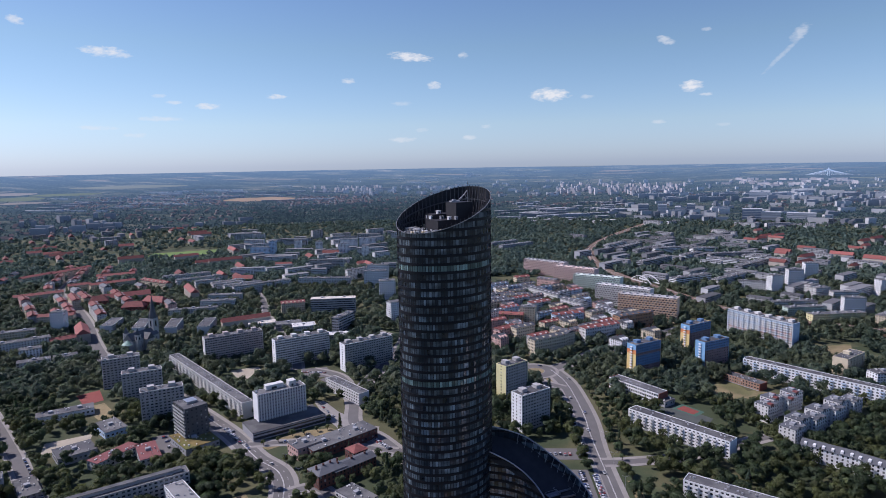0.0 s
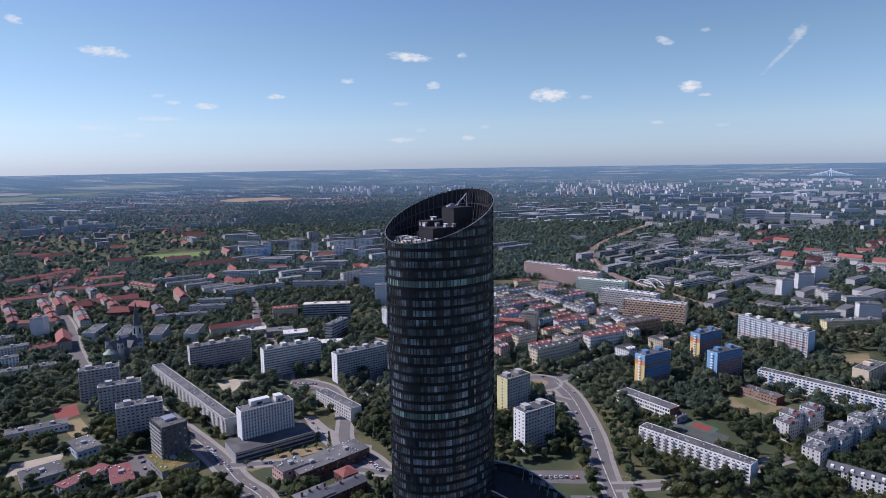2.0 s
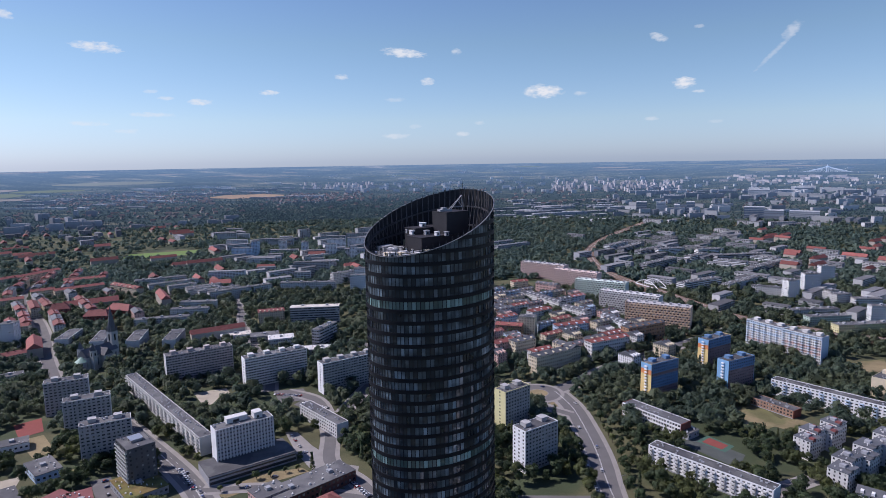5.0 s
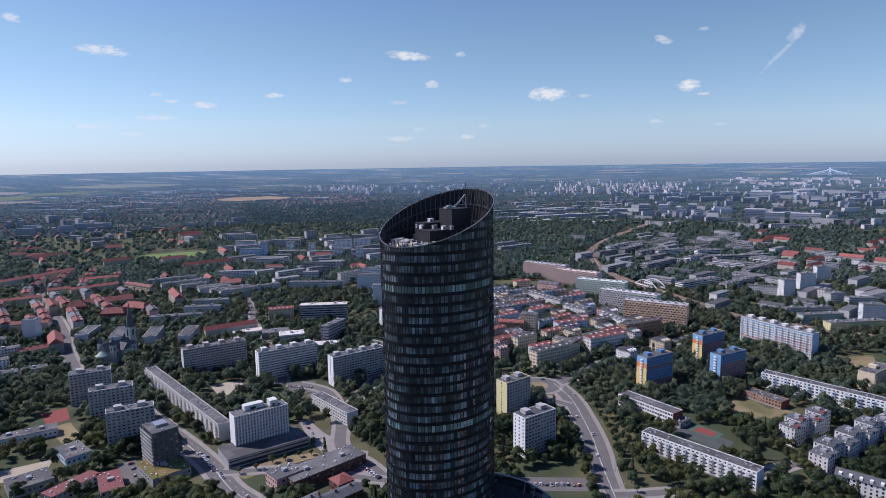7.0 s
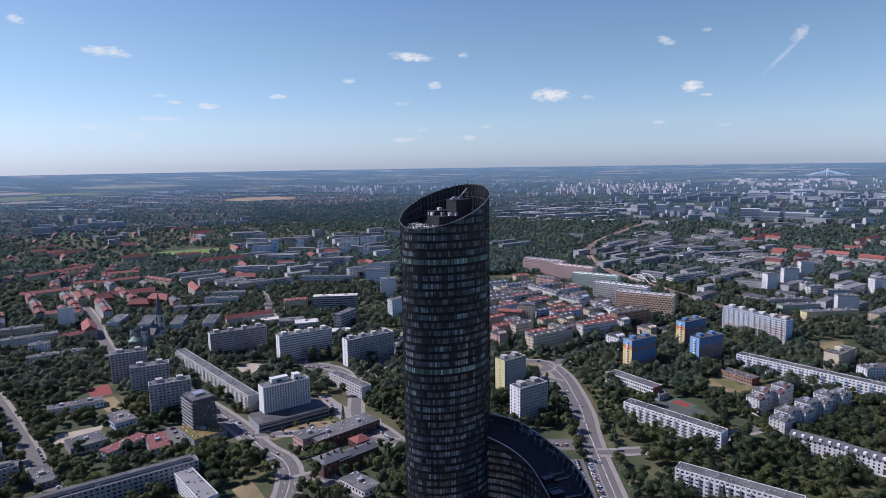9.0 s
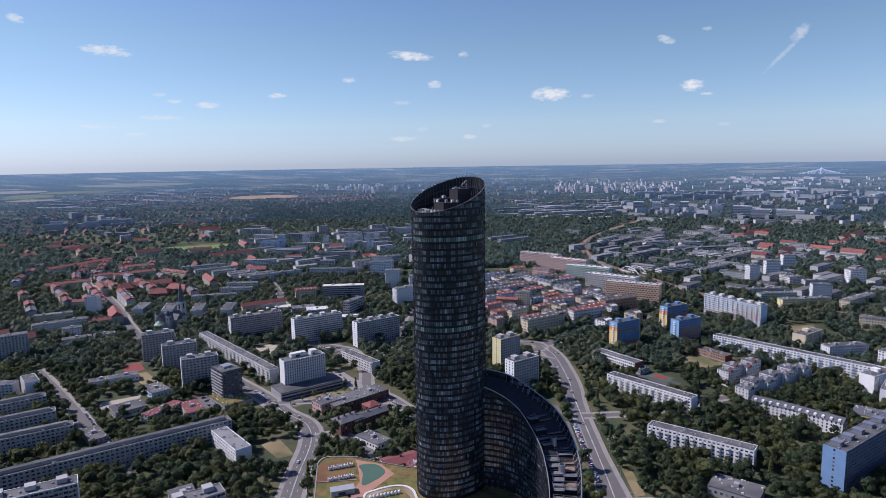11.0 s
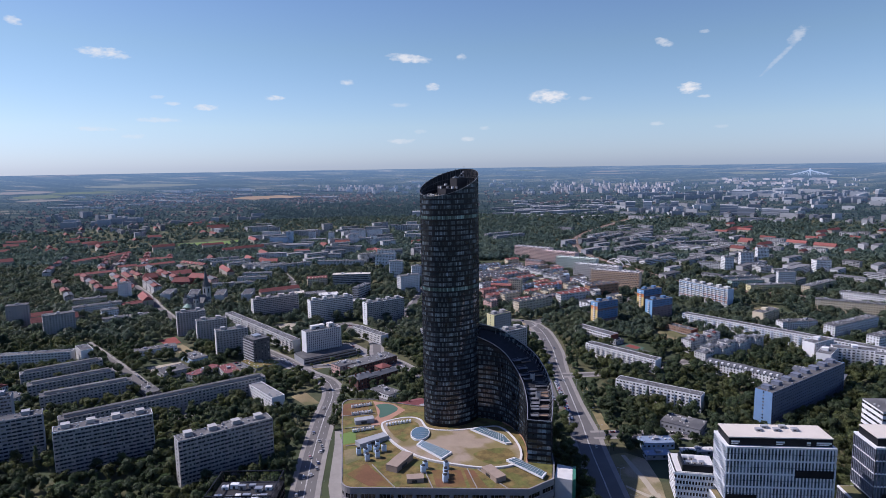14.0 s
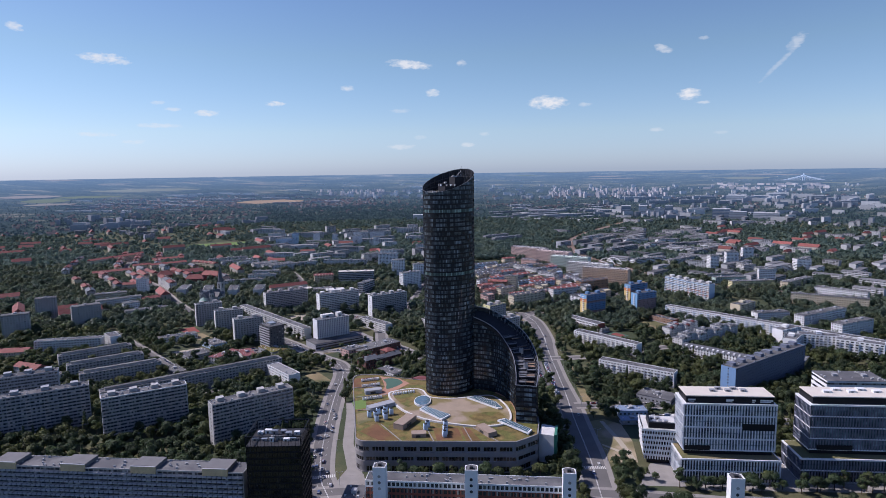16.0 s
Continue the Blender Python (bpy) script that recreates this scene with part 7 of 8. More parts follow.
def far_field(d0, d1, b0, b1, material, label):
    """A field on the far plain, with wavering edges."""
    n, s = 14, Shape()
    rows = []
    for i in range(n + 1):
        f = i / n
        taper = min(1.0, 0.25 + 3 * min(f, 1 - f))
        w = 0.12 * noise.noise(Vector((d0 + f * 9, b0 * 300, 2.2)))
        m, h = (b0 + b1) / 2 + w * (b1 - b0), (b1 - b0) / 2 * taper
        pair = []
        for b in (m - h, m + h):
            x, y, z, r = spot(d0 + (d1 - d0) * f, b)
            pair.append((x, y, z + 1.2))
        rows.append(pair)
    for (a, b), (c, d) in zip(rows, rows[1:]):
        s.poly([b, d, c, a])
    OPEN.append((d0, d1, b0 + 0.1 * (b1 - b0), b1 + 0.0006))
    return tagged(new("field", s.mesh("field", material)), label, "field", kind="structure")


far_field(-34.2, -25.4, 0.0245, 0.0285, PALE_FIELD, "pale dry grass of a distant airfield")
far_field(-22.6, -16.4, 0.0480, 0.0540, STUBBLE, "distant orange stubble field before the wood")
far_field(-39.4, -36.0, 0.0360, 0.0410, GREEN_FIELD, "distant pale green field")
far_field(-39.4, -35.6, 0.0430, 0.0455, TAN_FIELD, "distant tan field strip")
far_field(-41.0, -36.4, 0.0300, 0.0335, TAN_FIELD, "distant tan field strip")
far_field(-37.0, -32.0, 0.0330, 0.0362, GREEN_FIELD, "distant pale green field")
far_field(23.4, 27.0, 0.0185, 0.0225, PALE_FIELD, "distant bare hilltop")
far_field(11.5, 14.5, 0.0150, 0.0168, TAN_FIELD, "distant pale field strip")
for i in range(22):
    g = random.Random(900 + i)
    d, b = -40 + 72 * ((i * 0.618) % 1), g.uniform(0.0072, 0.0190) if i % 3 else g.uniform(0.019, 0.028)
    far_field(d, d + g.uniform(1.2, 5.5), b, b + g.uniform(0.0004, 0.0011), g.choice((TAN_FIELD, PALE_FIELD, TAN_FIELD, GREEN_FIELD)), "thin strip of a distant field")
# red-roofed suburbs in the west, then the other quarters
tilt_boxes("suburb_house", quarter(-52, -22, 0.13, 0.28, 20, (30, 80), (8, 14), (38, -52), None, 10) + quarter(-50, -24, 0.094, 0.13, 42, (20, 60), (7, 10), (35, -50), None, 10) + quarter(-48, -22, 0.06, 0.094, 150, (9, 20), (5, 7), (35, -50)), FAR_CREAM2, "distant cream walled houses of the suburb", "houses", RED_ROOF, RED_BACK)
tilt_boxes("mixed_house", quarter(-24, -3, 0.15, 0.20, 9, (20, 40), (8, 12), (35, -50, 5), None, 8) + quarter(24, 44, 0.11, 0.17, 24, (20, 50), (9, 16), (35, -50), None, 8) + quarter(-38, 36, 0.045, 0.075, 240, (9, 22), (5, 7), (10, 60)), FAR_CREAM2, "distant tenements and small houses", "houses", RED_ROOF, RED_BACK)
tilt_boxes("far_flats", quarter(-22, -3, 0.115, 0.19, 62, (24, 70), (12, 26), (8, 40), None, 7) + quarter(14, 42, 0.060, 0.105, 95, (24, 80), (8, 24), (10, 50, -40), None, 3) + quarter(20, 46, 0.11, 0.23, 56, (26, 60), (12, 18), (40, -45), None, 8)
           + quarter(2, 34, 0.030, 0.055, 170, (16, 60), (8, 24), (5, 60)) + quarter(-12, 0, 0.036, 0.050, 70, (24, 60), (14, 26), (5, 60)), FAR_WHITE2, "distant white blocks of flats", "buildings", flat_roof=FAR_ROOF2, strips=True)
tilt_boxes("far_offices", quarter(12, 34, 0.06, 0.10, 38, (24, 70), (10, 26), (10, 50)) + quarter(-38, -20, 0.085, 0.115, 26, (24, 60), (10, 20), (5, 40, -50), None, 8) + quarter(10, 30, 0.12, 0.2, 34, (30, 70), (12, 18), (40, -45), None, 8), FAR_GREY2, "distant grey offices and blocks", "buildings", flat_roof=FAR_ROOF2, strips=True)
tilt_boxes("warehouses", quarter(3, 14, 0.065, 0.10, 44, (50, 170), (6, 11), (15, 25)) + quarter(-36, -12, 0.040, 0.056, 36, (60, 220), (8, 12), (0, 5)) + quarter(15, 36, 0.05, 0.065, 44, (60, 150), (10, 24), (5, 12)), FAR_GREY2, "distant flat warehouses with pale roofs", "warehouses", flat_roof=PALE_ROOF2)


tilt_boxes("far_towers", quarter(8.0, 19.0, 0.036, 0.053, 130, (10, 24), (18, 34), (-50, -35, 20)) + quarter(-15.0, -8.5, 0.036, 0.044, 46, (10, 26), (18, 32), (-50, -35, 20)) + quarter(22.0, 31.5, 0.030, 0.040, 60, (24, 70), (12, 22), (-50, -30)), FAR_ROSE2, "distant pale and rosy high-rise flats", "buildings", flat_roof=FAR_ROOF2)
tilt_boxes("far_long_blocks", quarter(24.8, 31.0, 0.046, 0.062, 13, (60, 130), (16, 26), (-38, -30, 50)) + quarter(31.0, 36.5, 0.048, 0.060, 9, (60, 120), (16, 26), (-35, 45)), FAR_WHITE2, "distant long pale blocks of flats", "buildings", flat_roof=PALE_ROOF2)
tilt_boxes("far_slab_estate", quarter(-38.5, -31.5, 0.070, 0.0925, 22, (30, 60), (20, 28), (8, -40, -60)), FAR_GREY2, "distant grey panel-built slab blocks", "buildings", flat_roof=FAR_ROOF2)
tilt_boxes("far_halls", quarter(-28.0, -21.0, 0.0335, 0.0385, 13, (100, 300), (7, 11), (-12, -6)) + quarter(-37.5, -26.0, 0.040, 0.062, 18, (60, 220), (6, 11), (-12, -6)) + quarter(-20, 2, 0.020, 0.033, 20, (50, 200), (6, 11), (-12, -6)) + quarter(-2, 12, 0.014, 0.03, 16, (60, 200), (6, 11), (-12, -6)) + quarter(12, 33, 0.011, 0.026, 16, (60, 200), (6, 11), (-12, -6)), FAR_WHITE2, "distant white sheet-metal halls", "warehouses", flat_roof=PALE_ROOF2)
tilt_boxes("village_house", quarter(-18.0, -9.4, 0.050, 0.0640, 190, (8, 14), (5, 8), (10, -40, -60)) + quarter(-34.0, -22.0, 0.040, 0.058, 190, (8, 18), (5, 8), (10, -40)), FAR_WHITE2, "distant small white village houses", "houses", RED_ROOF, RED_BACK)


def stadium(deg, below, L, h, label, material):
    x, y, z, r = spot(deg, below)
    root = thing("long_hall", label, "hall", pose(x, y, z, 0, 0, -deg), "landmark halls")
    part("wall", Shape().box(-L / 2, L / 2, -20, 20, -2, h), material, root)
    part("roof", Shape().box(-L / 2 - 0.4, L / 2 + 0.4, -20.4, 20.4, h, h + 0.8), PALE_ROOF2[1], root)
    bands, k = Shape(), max(2, round(h / 6))
    for i in range(k):
        bands.box(-L / 2 + 1, L / 2 - 1, -20.3, 20.3, h * (i + 0.35) / k, h * (i + 0.8) / k)
        bands.box(-L / 2 - 0.3, L / 2 + 0.3, -19, 19, h * (i + 0.35) / k, h * (i + 0.8) / k)
    part("window_band", bands, FAR_GREY, root, kind="stuff")
    return root


# air makes the far glass emit a little blue, as haze would
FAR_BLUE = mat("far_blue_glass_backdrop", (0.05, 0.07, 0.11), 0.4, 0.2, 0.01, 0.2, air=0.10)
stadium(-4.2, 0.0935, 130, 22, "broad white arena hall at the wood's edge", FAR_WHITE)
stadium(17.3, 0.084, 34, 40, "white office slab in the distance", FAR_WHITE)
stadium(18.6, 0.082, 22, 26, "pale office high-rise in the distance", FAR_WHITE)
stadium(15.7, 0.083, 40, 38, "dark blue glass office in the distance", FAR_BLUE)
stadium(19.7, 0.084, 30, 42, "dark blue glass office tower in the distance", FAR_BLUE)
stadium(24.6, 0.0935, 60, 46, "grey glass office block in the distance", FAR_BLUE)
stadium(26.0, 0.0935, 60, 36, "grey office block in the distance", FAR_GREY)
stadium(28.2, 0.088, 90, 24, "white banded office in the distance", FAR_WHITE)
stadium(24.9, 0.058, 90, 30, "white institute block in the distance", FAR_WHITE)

# cable-stayed bridge on the horizon
bx, by, bz, br = spot(29.6, 0.0254)
# bridge steel emits blue too: haze put into the material
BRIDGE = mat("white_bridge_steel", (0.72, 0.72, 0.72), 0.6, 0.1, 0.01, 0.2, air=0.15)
t = thing("cable_bridge", "far white pylon bridge with fans of stay cables", "bridge", pose(bx, by, bz, 0, 0, -30) @ Matrix.Scale(0.72, 4))
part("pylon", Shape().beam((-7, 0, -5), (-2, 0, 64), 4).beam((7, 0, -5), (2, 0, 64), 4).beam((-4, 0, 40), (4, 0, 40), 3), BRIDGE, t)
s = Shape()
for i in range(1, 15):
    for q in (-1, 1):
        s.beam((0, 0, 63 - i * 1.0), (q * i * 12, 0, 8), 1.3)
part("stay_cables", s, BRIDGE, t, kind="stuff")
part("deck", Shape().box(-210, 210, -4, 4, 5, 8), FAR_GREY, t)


# ---- trees ----
def leaf_crown(seed, n, r, h, lobes=7, flat=0.75, conifer=False, up=0.0):
    """Many small leaf clumps set on uneven lobes, from z = 0 to h: for each its three corners and the way the foliage faces there."""
    g = np.random.default_rng(seed)
    if conifer:
        zc = g.uniform(0, 1, n) ** 0.8
        rad = (1 - zc) * r * g.uniform(0.6, 1.05, n)
        a = g.uniform(0, 2 * np.pi, n)
        c = np.stack([rad * np.cos(a), rad * np.sin(a), zc * h], 1)
        d = np.stack([np.cos(a), np.sin(a), np.full(n, 0.7)], 1)
    else:
        lc = g.normal(0, 1, (lobes, 3))
        lc /= np.linalg.norm(lc, axis=1)[:, None]
        lc = lc * np.array([r * 0.55, r * 0.55, h * 0.26]) + np.array([0, 0, h * 0.52])
        lr = g.uniform(0.34, 0.58, lobes) * r
        k = g.integers(0, lobes, n)
        d = g.normal(0, 1, (n, 3))
        d[:, 2] = np.where(d[:, 2] < -0.5, -d[:, 2], d[:, 2])
        d /= np.linalg.norm(d, axis=1)[:, None]
        c = lc[k] + d * lr[k][:, None] * g.uniform(0.75, 1.08, n)[:, None] * np.array([1, 1, flat])
        d = d + 0.5 * (c - np.array([0, 0, h * 0.4])) / r
    d /= np.linalg.norm(d, axis=1)[:, None]
    nrm = d + g.normal(0, 0.42, (n, 3))
    nrm *= np.where((nrm * d).sum(1) < 0, -1, 1)[:, None]
    nrm /= np.linalg.norm(nrm, axis=1)[:, None]
    u = np.cross(nrm, g.normal(0, 1, (n, 3)))
    u /= np.linalg.norm(u, axis=1)[:, None]
    v = np.cross(nrm, u)
    size = g.uniform(0.55, 1.3, n)[:, None] * r * min(0.6, 4.3 / n ** 0.5)
    q = np.stack([c - u * size - v * size * 0.75, c + u * size - v * size * 0.65, c + u * size * 0.1 + v * size], 1)
    q[:, :, 2] = np.maximum(q[:, :, 2], 0.0) + up
    face = d * 0.72 + nrm * 0.28
    face /= np.linalg.norm(face, axis=1)[:, None]
    return q, np.repeat(face[:, None, :], 3, 1)


def leaf_mesh(name, crown, material):
    q, face = crown[0].reshape(-1, 3), crown[1].reshape(-1, 3)
    n = len(q) // 3
    me = bpy.data.meshes.new(name)
    me.vertices.add(len(q))
    me.vertices.foreach_set("co", q.astype(np.float32).ravel())
    me.loops.add(len(q))
    me.loops.foreach_set("vertex_index", np.arange(len(q), dtype=np.int32))
    me.polygons.add(n)
    me.polygons.foreach_set("loop_start", np.arange(0, len(q), 3, dtype=np.int32))
    me.update(calc_edges=True)
    me.normals_split_custom_set_from_vertices(face.astype(np.float32).tolist())
    me.materials.append(material)
    return me


def trunk_mesh(seed, h, r):
    g = random.Random(seed)
    s = Shape().tube(0, 0, 0, 0.32, 0.18, h * 0.55, 6)
    for i in range(4):
        a = g.uniform(0, 6.3)
        s.beam((0, 0, h * 0.35 + i * 0.4), (r * 0.5 * math.cos(a), r * 0.5 * math.sin(a), h * 0.7), 0.16)
    return s.mesh("trunk", BARK)


KINDS = []
for i in range(6):
    r, h = (4.4, 5.2, 3.6, 4.0, 2.6, 3.0)[i], (10, 12, 9, 13, 6.5, 14)[i]
    con = i == 5
    KINDS.append((leaf_mesh("crown", leaf_crown(100 + i, 1150, r, h * 0.82, 9, conifer=con), CONIFER if con else LEAF), trunk_mesh(200 + i, h, r), h))
SIZES = ((4.6, 9), (5.4, 11), (3.8, 8), (4.4, 12))
LIGHT = [leaf_crown(300 + i, 250, r, h, 7, up=1.2) for i, (r, h) in enumerate(SIZES)] + [leaf_crown(310, 220, 2.6, 14, conifer=True)]
HALF = [leaf_crown(360 + i, 72, r, h, 6, up=1.2) for i, (r, h) in enumerate(SIZES)] + [leaf_crown(370, 70, 2.6, 14, conifer=True)]
THIN = [leaf_crown(320 + i, 11, r, h, 4, up=0.8) for i, (r, h) in enumerate(SIZES[:3])]
MIDDLE = [leaf_crown(340 + i, 22, r, h, 5, up=0.8) for i, (r, h) in enumerate(SIZES[:3])]
rnd = random.Random(5)
grow = np.random.default_rng(9)


def tree(x, y, k, size=1.0):
    crown, trunk, h = KINDS[k]
    label = ("tall dark conifer", "conifer") if k == 5 else (("small round street tree", "tree") if k == 4 else ("broad leafy green tree in full summer leaf", "tree"))
    t = thing("tree", label[0] + " on the grass", label[1], pose(x, y, 0, 0, 0, rnd.uniform(0, 360)) @ Matrix.Scale(size, 4), "city trees")
    part("trunk", trunk, None, t)
    part("crown", crown, None, t, at=lift(h * 0.18))


def in_view(x, y):
    return abs(x + 0.045 * (y + 511)) < 0.78 * (y + 530) + 25


single, massed = [], []
# rows of street trees
for line, off, step, a, b in ((west, 15, 11, 0.10, 0.62), (west, -14, 14, 0.30, 0.62), (east, -15, 10, 0.30, 0.85), (east, 14, 10, 0.62, 0.75)):
    run = 0.0
    n = len(line)
    for i in range(int(a * n), int(b * n)):
        (ax, ay), (bx2, by2) = line[i], line[i + 1]
        L = math.hypot(bx2 - ax, by2 - ay)
        run += L
        if run > step:
            run = 0
            x, y = ax - (by2 - ay) / L * off, ay + (bx2 - ax) / L * off
            if is_free(x, y):
                single.append((x + rnd.uniform(-1, 1), y + rnd.uniform(-1, 1), rnd.choice((0, 2, 4, 2)), rnd.uniform(0.7, 1.0)))
for i in range(14):
    single.append((-62 + i * 8.5 + rnd.uniform(-2, 2), -122 + rnd.uniform(-3, 2), rnd.choice((0, 1, 2, 3)), rnd.uniform(0.75, 1.15)))
TAKEN.append((222, -122, 112, 24, 1, 0))
for i in range(34):
    single.append((138 + i * 5.4 + rnd.uniform(-2.5, 2.5), -130 - 8 * rnd.random() ** 1.5 + rnd.uniform(-2, 2), rnd.choice((0, 1, 2, 3, 2)), rnd.uniform(0.8, 1.25)))
for x, y, sz in ((118, -118, 1.0), (112, -106, 0.9), (108, -90, 1.0), (124, -122, 0.8), (127, -44, 1.0), (130, -52, 0.8), (126, -58, 0.7), (129, -104, 0.5), (133, -110, 0.5)):
    single.append((x, y, rnd.choice((0, 2, 2)), sz))
single = [s for s in single if is_free(s[0], s[1]) or s[1] < -115]
spots_taken = {}


def crowded(x, y, d):
    k = (int(x // 6), int(y // 6))
    for i in (-1, 0, 1):
        for j in (-1, 0, 1):
            for px, py in spots_taken.get((k[0] + i, k[1] + j), ()):
                if (px - x) ** 2 + (py - y) ** 2 < d * d:
                    return True
    spots_taken.setdefault(k, []).append((x, y))
    return False


for x, y, *_ in single:
    crowded(x, y, 0.1)
tries = 0
while tries < 62000:
    tries += 1
    y = -190 + 1000 * rnd.random() ** 1.15
    half = 0.80 * (y + 530) + 25
    x = rnd.uniform(-half, half) - 0.045 * (y + 511)
    if noise.noise(Vector((x * 0.035, y * 0.035, 3.3))) < -0.40 or not is_free(x, y) or (y < 420 and not is_free(x, y + 5.5)) or on_road(x, y, 0.5) or crowded(x, y, 5.8 if y < 250 else 6.3):
        continue
    k = rnd.choice((0, 0, 1, 1, 2, 3, 3, 4, 5 if rnd.random() < 0.4 else 2))
    near = y < 120 and -330 < x < 260
    if near and len(single) < 300:
        single.append((x, y, k, rnd.uniform(0.7, 1.25)))
    else:
        massed.append((x, y, 0.0, rnd.uniform(0.7, 1.3), 4 if k == 5 else rnd.randrange(4)))
for x, y, k, sz in single:
    tree(x, y, k, sz)


def mass(name, spots, protos, label, material=LEAF):
    out, faces = [], []
    for x, y, z, sz, k in spots:
        a = grow.uniform(0, 2 * np.pi)
        c, s = np.cos(a), np.sin(a)
        q, face = protos[k % len(protos)]
        turn = np.array([[c, s, 0], [-s, c, 0], [0, 0, 1]])
        out.append(q @ turn * sz + np.array([x, y, z]))
        faces.append(face @ turn)
    tagged(new(name, leaf_mesh(name, (np.concatenate(out), np.concatenate(faces)), material)), label, "trees", kind="stuff")


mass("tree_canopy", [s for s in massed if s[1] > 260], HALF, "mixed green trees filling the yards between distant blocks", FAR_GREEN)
mass("tree_canopy", [s for s in massed if s[1] <= 260], LIGHT, "mixed green trees filling the yards between blocks")
# woods and garden plots farther off
def open_land(d, b):
    return any(d0 < d < d1 and b0 < b < b1 for d0, d1, b0, b1 in OPEN)


def wood_zone(d, b):
    d += 5 * noise.noise(Vector((d * 0.35, b * 90, 1.1)))
    b += 0.012 * noise.noise(Vector((d * 0.3, b * 60, 8.1)))
    return (-22 < d < -1 and 0.055 < b < 0.108) or (2 < d < 10 and 0.10 < b < 0.14) or (-24 < d < -12 and 0.12 < b < 0.17)


woods = []
tries = 0
while tries < 80000 and len(woods) < 33000:
    tries += 1
    d, b = rnd.uniform(-50, 45), 0.034 + 0.16 * rnd.random() ** 1.2
    x, y, z, r = spot(d, b)
    if y < 800 and r < FAR:
        continue
    dense = noise.noise(Vector((x * 0.0022, y * 0.0022, 7.7)))
    wooded = wood_zone(d, b)
    if open_land(d, b):
        continue
    if not wooded and dense < -0.3 and rnd.random() < 0.6:
        continue
    if (b > 0.1 and not is_free(x, y)) or (r < 2200 and on_road(x, y)):
        continue
    k = 1.0 if b >= NEAR_SLOPE else max(0.3, r / (EYE[2] / b))
    woods.append((x, y, z, rnd.uniform(0.8, 1.4) * k * (0.75 if r > FAR else 1.0), rnd.randrange(3), r > FAR))
for i in range(5200):
    d, b = rnd.uniform(-22, -1), rnd.uniform(0.052, 0.094)
    if not wood_zone(d, b) or open_land(d, b):
        continue
    x, y, z, r = spot(d, b)
    woods.append((x, y, z, rnd.uniform(0.6, 1.0) * max(0.3, r / (EYE[2] / b)), rnd.randrange(3), r > FAR))
# unseen trees behind the camera's path, added for the tower glass to reflect
behind = []
for i in range(5200):
    x, y = rnd.uniform(-800, 800), -195 - 900 * rnd.random() ** 1.1
    if abs(x + 60) > 14 and abs(x - 84) > 14 and noise.noise(Vector((x * 0.01, y * 0.01, 5.1))) > -0.25:
        behind.append((x, y, 0.0, rnd.uniform(0.9, 1.5), rnd.randrange(3)))
# far leaves carry haze as a bluer green and blue emission
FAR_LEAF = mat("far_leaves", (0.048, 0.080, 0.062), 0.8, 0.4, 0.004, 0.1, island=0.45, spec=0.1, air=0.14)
mass("park_trees", behind, THIN, "unseen added trees south of the street", FAR_GREEN)
mass("near_woods", [w[:5] for w in woods if not w[5]], MIDDLE, "woods and garden trees behind the city blocks", HAZED_GREEN)
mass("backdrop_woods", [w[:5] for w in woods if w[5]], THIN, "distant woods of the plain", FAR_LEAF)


# ---- cars and street things ----
def car_paint():
    m = bpy.data.materials.new("car_paint")
    m.use_nodes = True
    ns, ln = m.node_tree.nodes, m.node_tree.links
    oi, rp = ns.new("ShaderNodeObjectInfo"), ns.new("ShaderNodeValToRGB")
    c = rp.color_ramp
    c.interpolation = "CONSTANT"
    c.elements[0].color, c.elements[1].color = (0.55, 0.55, 0.56, 1), (0.03, 0.03, 0.035, 1)
    c.elements[1].position = 0.36
    for p, col in ((0.55, (0.25, 0.26, 0.28)), (0.75, (0.03, 0.06, 0.18)), (0.86, (0.30, 0.03, 0.03)), (0.93, (0.62, 0.62, 0.60))):
        c.elements.new(p).color = (*col, 1)
    ln.new(oi.outputs["Random"], rp.inputs[0])
    b = ns["Principled BSDF"]
    ln.new(rp.outputs[0], b.inputs["Base Color"])
    b.inputs["Roughness"].default_value, b.inputs["Coat Weight"].default_value = 0.3, 0.6
    return m


def profile(pts, w):
    s, n = Shape(), len(pts)
    s.v = [(x, -w / 2, z) for x, z in pts] + [(x, w / 2, z) for x, z in pts]
    s.f = [tuple(range(n)), tuple(range(2 * n - 1, n - 1, -1))] + [(i, n + i, n + (i + 1) % n, (i + 1) % n) for i in range(n)]
    return s


CAR_BODY = profile([(-2.1, 0.35), (2.1, 0.35), (2.15, 0.7), (1.9, 0.85), (0.9, 0.95), (-1.9, 1.0), (-2.15, 0.75)], 1.76).mesh("body", car_paint())
CAR_CABIN = profile([(1.0, 0.95), (0.35, 1.42), (-1.2, 1.46), (-1.85, 0.98)], 1.56).mesh("cabin", GLASS)
CAR_ROOF = profile([(0.3, 1.42), (0.2, 1.49), (-1.1, 1.52), (-1.22, 1.45)], 1.5).mesh("roof", CAR_BODY.materials[0])
WHEEL = Shape()
for i in range(10):
    a, b = 2 * math.pi * i / 10, 2 * math.pi * (i + 1) / 10
    WHEEL.poly([(0.32 * math.cos(a), -0.1, 0.32 * math.sin(a)), (0.32 * math.cos(b), -0.1, 0.32 * math.sin(b)), (0.32 * math.cos(b), 0.1, 0.32 * math.sin(b)), (0.32 * math.cos(a), 0.1, 0.32 * math.sin(a))])
WHEEL.poly([(0.32 * math.cos(2 * math.pi * i / 10), -0.1, 0.32 * math.sin(2 * math.pi * i / 10)) for i in range(10)])
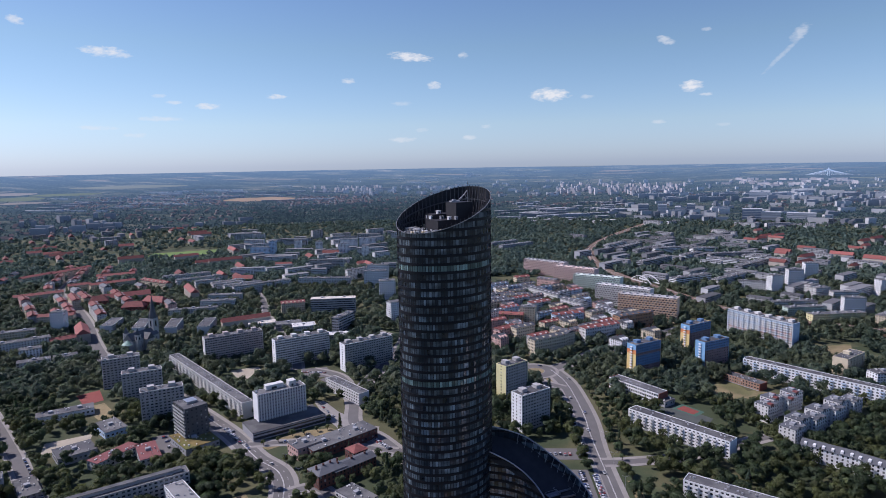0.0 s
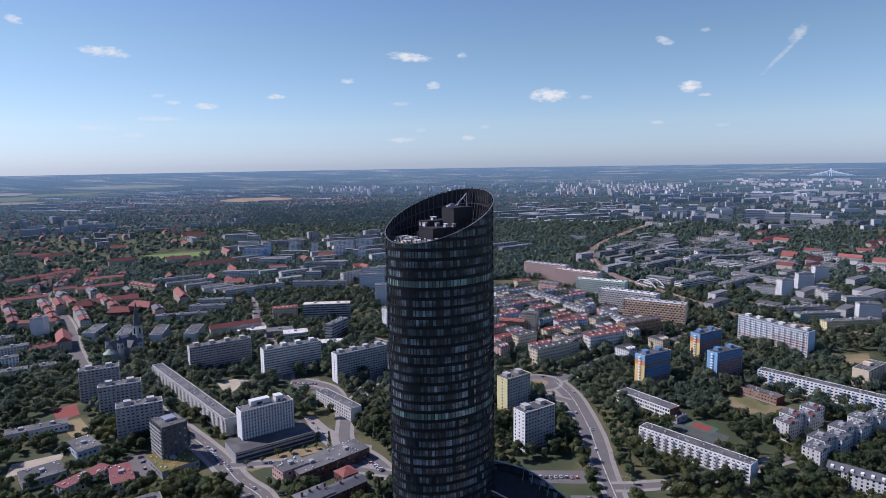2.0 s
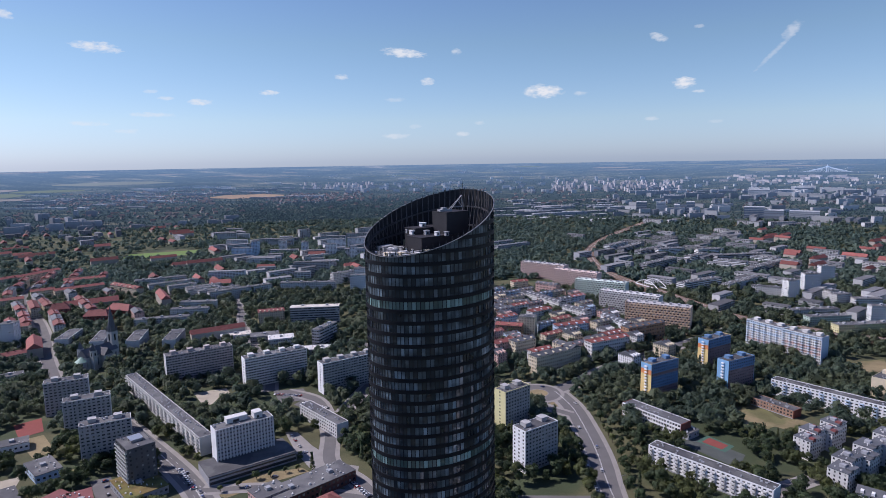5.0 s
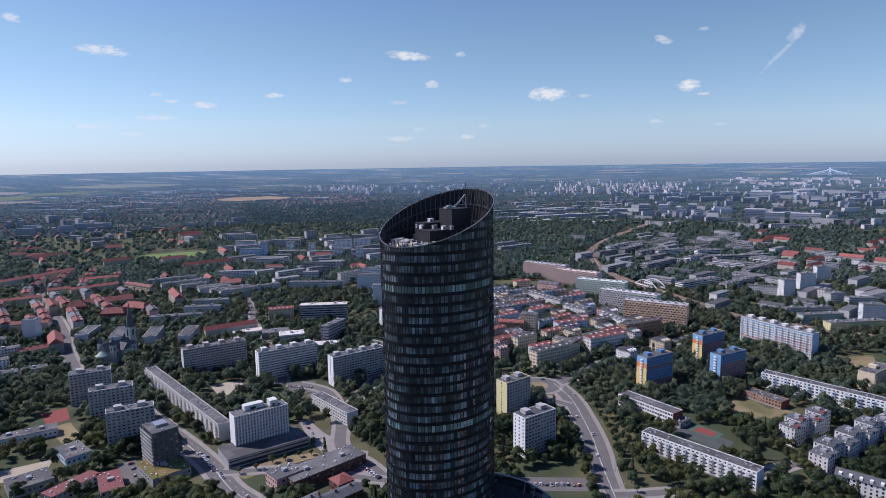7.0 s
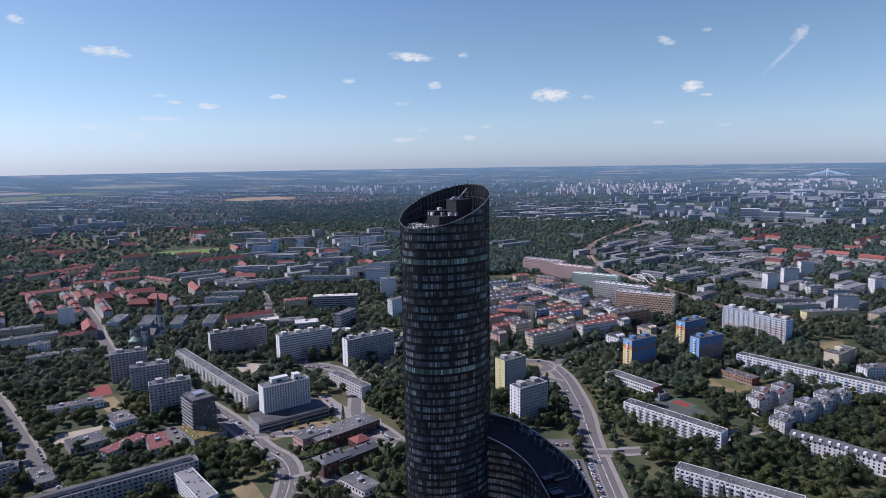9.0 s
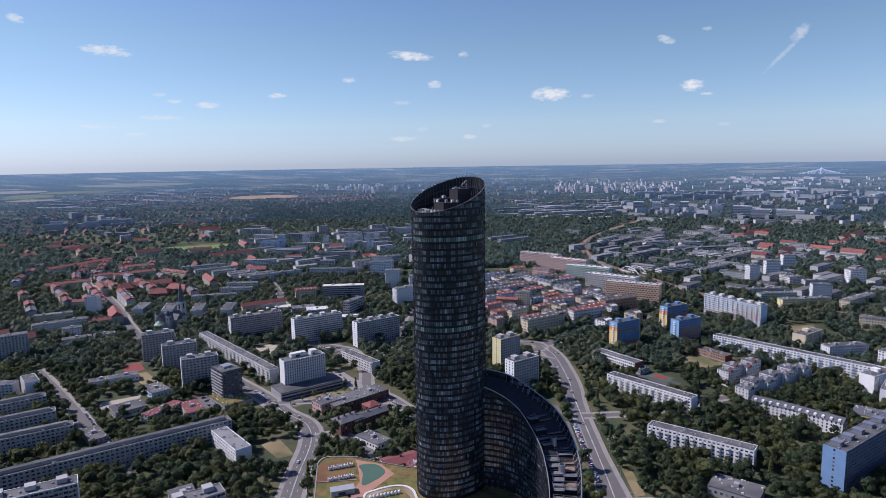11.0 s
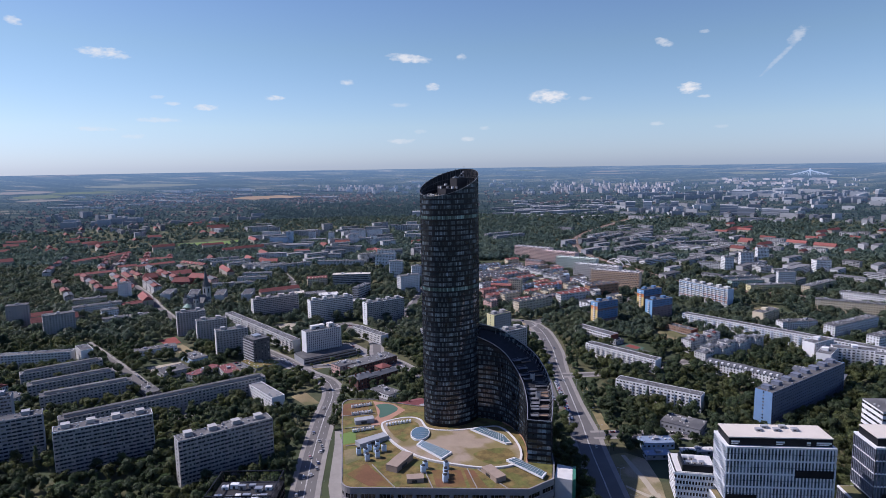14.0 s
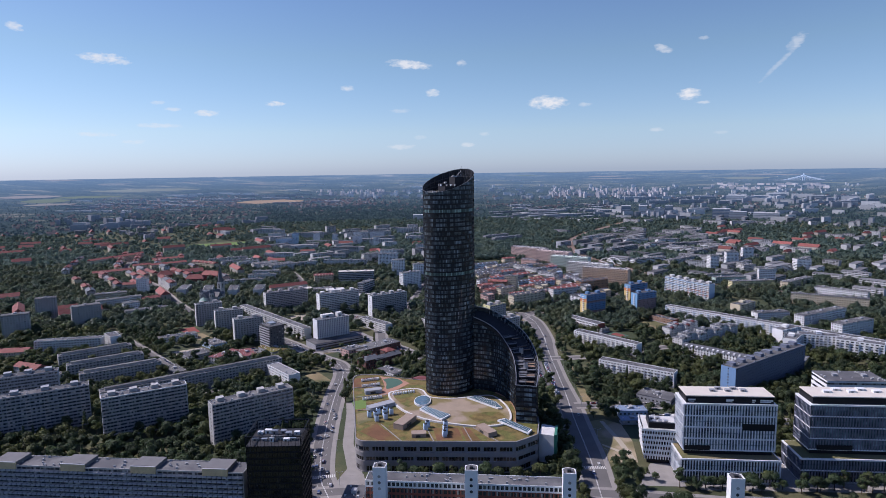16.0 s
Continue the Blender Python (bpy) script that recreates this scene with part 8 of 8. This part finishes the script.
WHEEL.poly([(0.32 * math.cos(-2 * math.pi * i / 10), 0.1, 0.32 * math.sin(-2 * math.pi * i / 10)) for i in range(10)])
WHEEL = WHEEL.mesh("wheel", TYRE)
CARS = {}
UNDERBODY = Shape().box(-1.62, 1.62, -0.84, 0.84, 0, 0.4).mesh("underbody", TYRE)


def car(x, y, deg, z=0.18, label="small passenger car parked at the kerb"):
    """Cars by the nearer streets have four wheels of their own; those far off one dark underbody."""
    far = y > 120
    if far not in CARS:
        c = CARS[far] = thing("car", label, "car", pose(x, y, z, 0, 0, deg), "cars")
        part("body", CAR_BODY, None, c)
        part("cabin", CAR_CABIN, None, c)
        part("roof", CAR_ROOF, None, c)
        if far:
            part("underbody", UNDERBODY, None, c)
        else:
            for wx in (-1.3, 1.3):
                for wy in (-0.8, 0.8):
                    part("wheel", WHEEL, None, c, at=Matrix.Translation((wx, wy, 0.32)))
        return c
    return tagged(copy_thing(CARS[far], pose(x, y, z, 0, 0, deg)), label)


rnd = random.Random(31)
for i in range(24):
    if rnd.random() < 0.88:
        car(73.5, 62 + i * 3.0, 15 + rnd.uniform(-3, 3), 0.1)
for i in range(20):
    if rnd.random() < 0.85:
        car(66.5, 66 + i * 3.1, 15 + rnd.uniform(-3, 3), 0.1)
for i in range(26):
    p = west[6 + i]
    if rnd.random() < 0.8:
        car(p[0] + rnd.choice((-5.0, -1.8, 1.8, 5.0)), p[1], 100 if i < 18 else 115, 0.22, "passenger car on the asphalt street")
for i in range(34):
    if rnd.random() < 0.9:
        car(82.6, 30 + i * 2.9, rnd.choice((20, 20, 200)) + rnd.uniform(-4, 4), 0.2)
for i in range(14):
    car(82.4, 175 + i * 6.2, 88 + rnd.uniform(-3, 3))
for x, y, a in ((93, -12, 90), (89.5, 130, 90), (91, 200, 88), (95, 236, 92), (88, 270, 90), (92, -100, 90), (86, -112, 90), (94, 320, 110), (60, 331, 20), (70, 360, 160)):
    car(x, y, a, 0.18, "passenger car driving on the asphalt street")
for x, y, a in ((-105, -106, 104), (-102, -98, 104), (-107, -88, 104), (-113, -60, 100), (-124, 10, 98), (-128, 60, 97), (-133, 104, 110), (-150, 140, 135), (-176, 164, 130), (-180, 170, 130), (-200, 195, 130), (-110, -20, 98), (-100, -110, 104)):
    car(x, y, a, 0.18, "passenger car driving on the asphalt street")
for i in range(13):
    car(-281 - i * 5.0, 83 + i * 5.1, 134, 0.18)
for i in range(12):
    car(-150 + i * 2.2, 322 - i * 1.2 + rnd.uniform(-1, 1), 60, 0.1, "passenger car in a car park")
for i in range(10):
    car(-84 + i * 2.0, 186 - i * 2.3, 40, 0.1, "passenger car in a car park")
for i in range(11):
    car(-207 + i * 2.1, 199 - i * 2.5, 30 + rnd.uniform(-4, 4), 0.13, "passenger car in a car park")
for i in range(11):
    car(34 + i * 3.6, 158 + rnd.uniform(-0.6, 0.6), 90, 0.1, "passenger car in a car park")
for x, y, a in ((-252, 183, 40), (-246, 176, 40), (-240, 166, 130), (-96, 204, 45), (-92, 200, 45), (-88, 197, 45), (-124, 226, 40), (-131, 236, 130), (-137, 246, 125), (-142, 254, 125), (-150, 176, 40), (-136, 190, 40)):
    car(x, y, a, 0.13, "passenger car standing on the paved yard")
for i, (x, y, k) in enumerate(((-166, 170, 4), (-156, 176, 4), (-148, 187, 2), (-139, 190, 4), (-130, 196, 4), (-122, 199, 4))):
    tree(x, y, k, 0.8)
for i in range(9):
    car(-182 + i * 3.0, 342 - i * 0.4, 70, 0.13, "passenger car in a car park")
for i in range(16):
    car(106 + i * 4.6, (13.4 if i % 3 else 8.0) - max(0, i - 9) * 0.5, rnd.uniform(-4, 4), 0.28)


def street_lamp(x, y, deg):
    t = thing("street_lamp", "grey steel street lamp with two arms", "street lamp", pose(x, y, 0.1, 0, 0, deg), "street lamps")
    part("pole", Shape().tube(0, 0, 0, 0.14, 0.08, 9, 6), STEEL, t)
    for s in (-1, 1):
        part("arm", Shape().beam((0, 0, 8.8), (s * 1.8, 0, 9.4), 0.09), STEEL, t)
        part("lamp_head", Shape().box(*sorted((s * 1.6, s * 2.4)), -0.15, 0.15, 9.35, 9.5), STEEL, t)


for i in range(9):
    street_lamp(99.0, -95 + i * 34, 0)
for i in range(8):
    p = west[8 + i * 7]
    street_lamp(p[0] + 11, p[1] + 1, 10)
for x0, y0, ang in ((79, -104, 0), (-106, -122, 12)):
    s = Shape()
    for i in range(14):
        s.turned(x0 + i * 1.25, y0 + i * 1.25 * math.tan(radians(ang)), 0.285, 0.6, 4.0, 0.012, ang)
    tagged(new("zebra_crossing", s.mesh("zebra_crossing", PAINT)), "white zebra crossing on the asphalt", "zebra crossing", kind="structure")
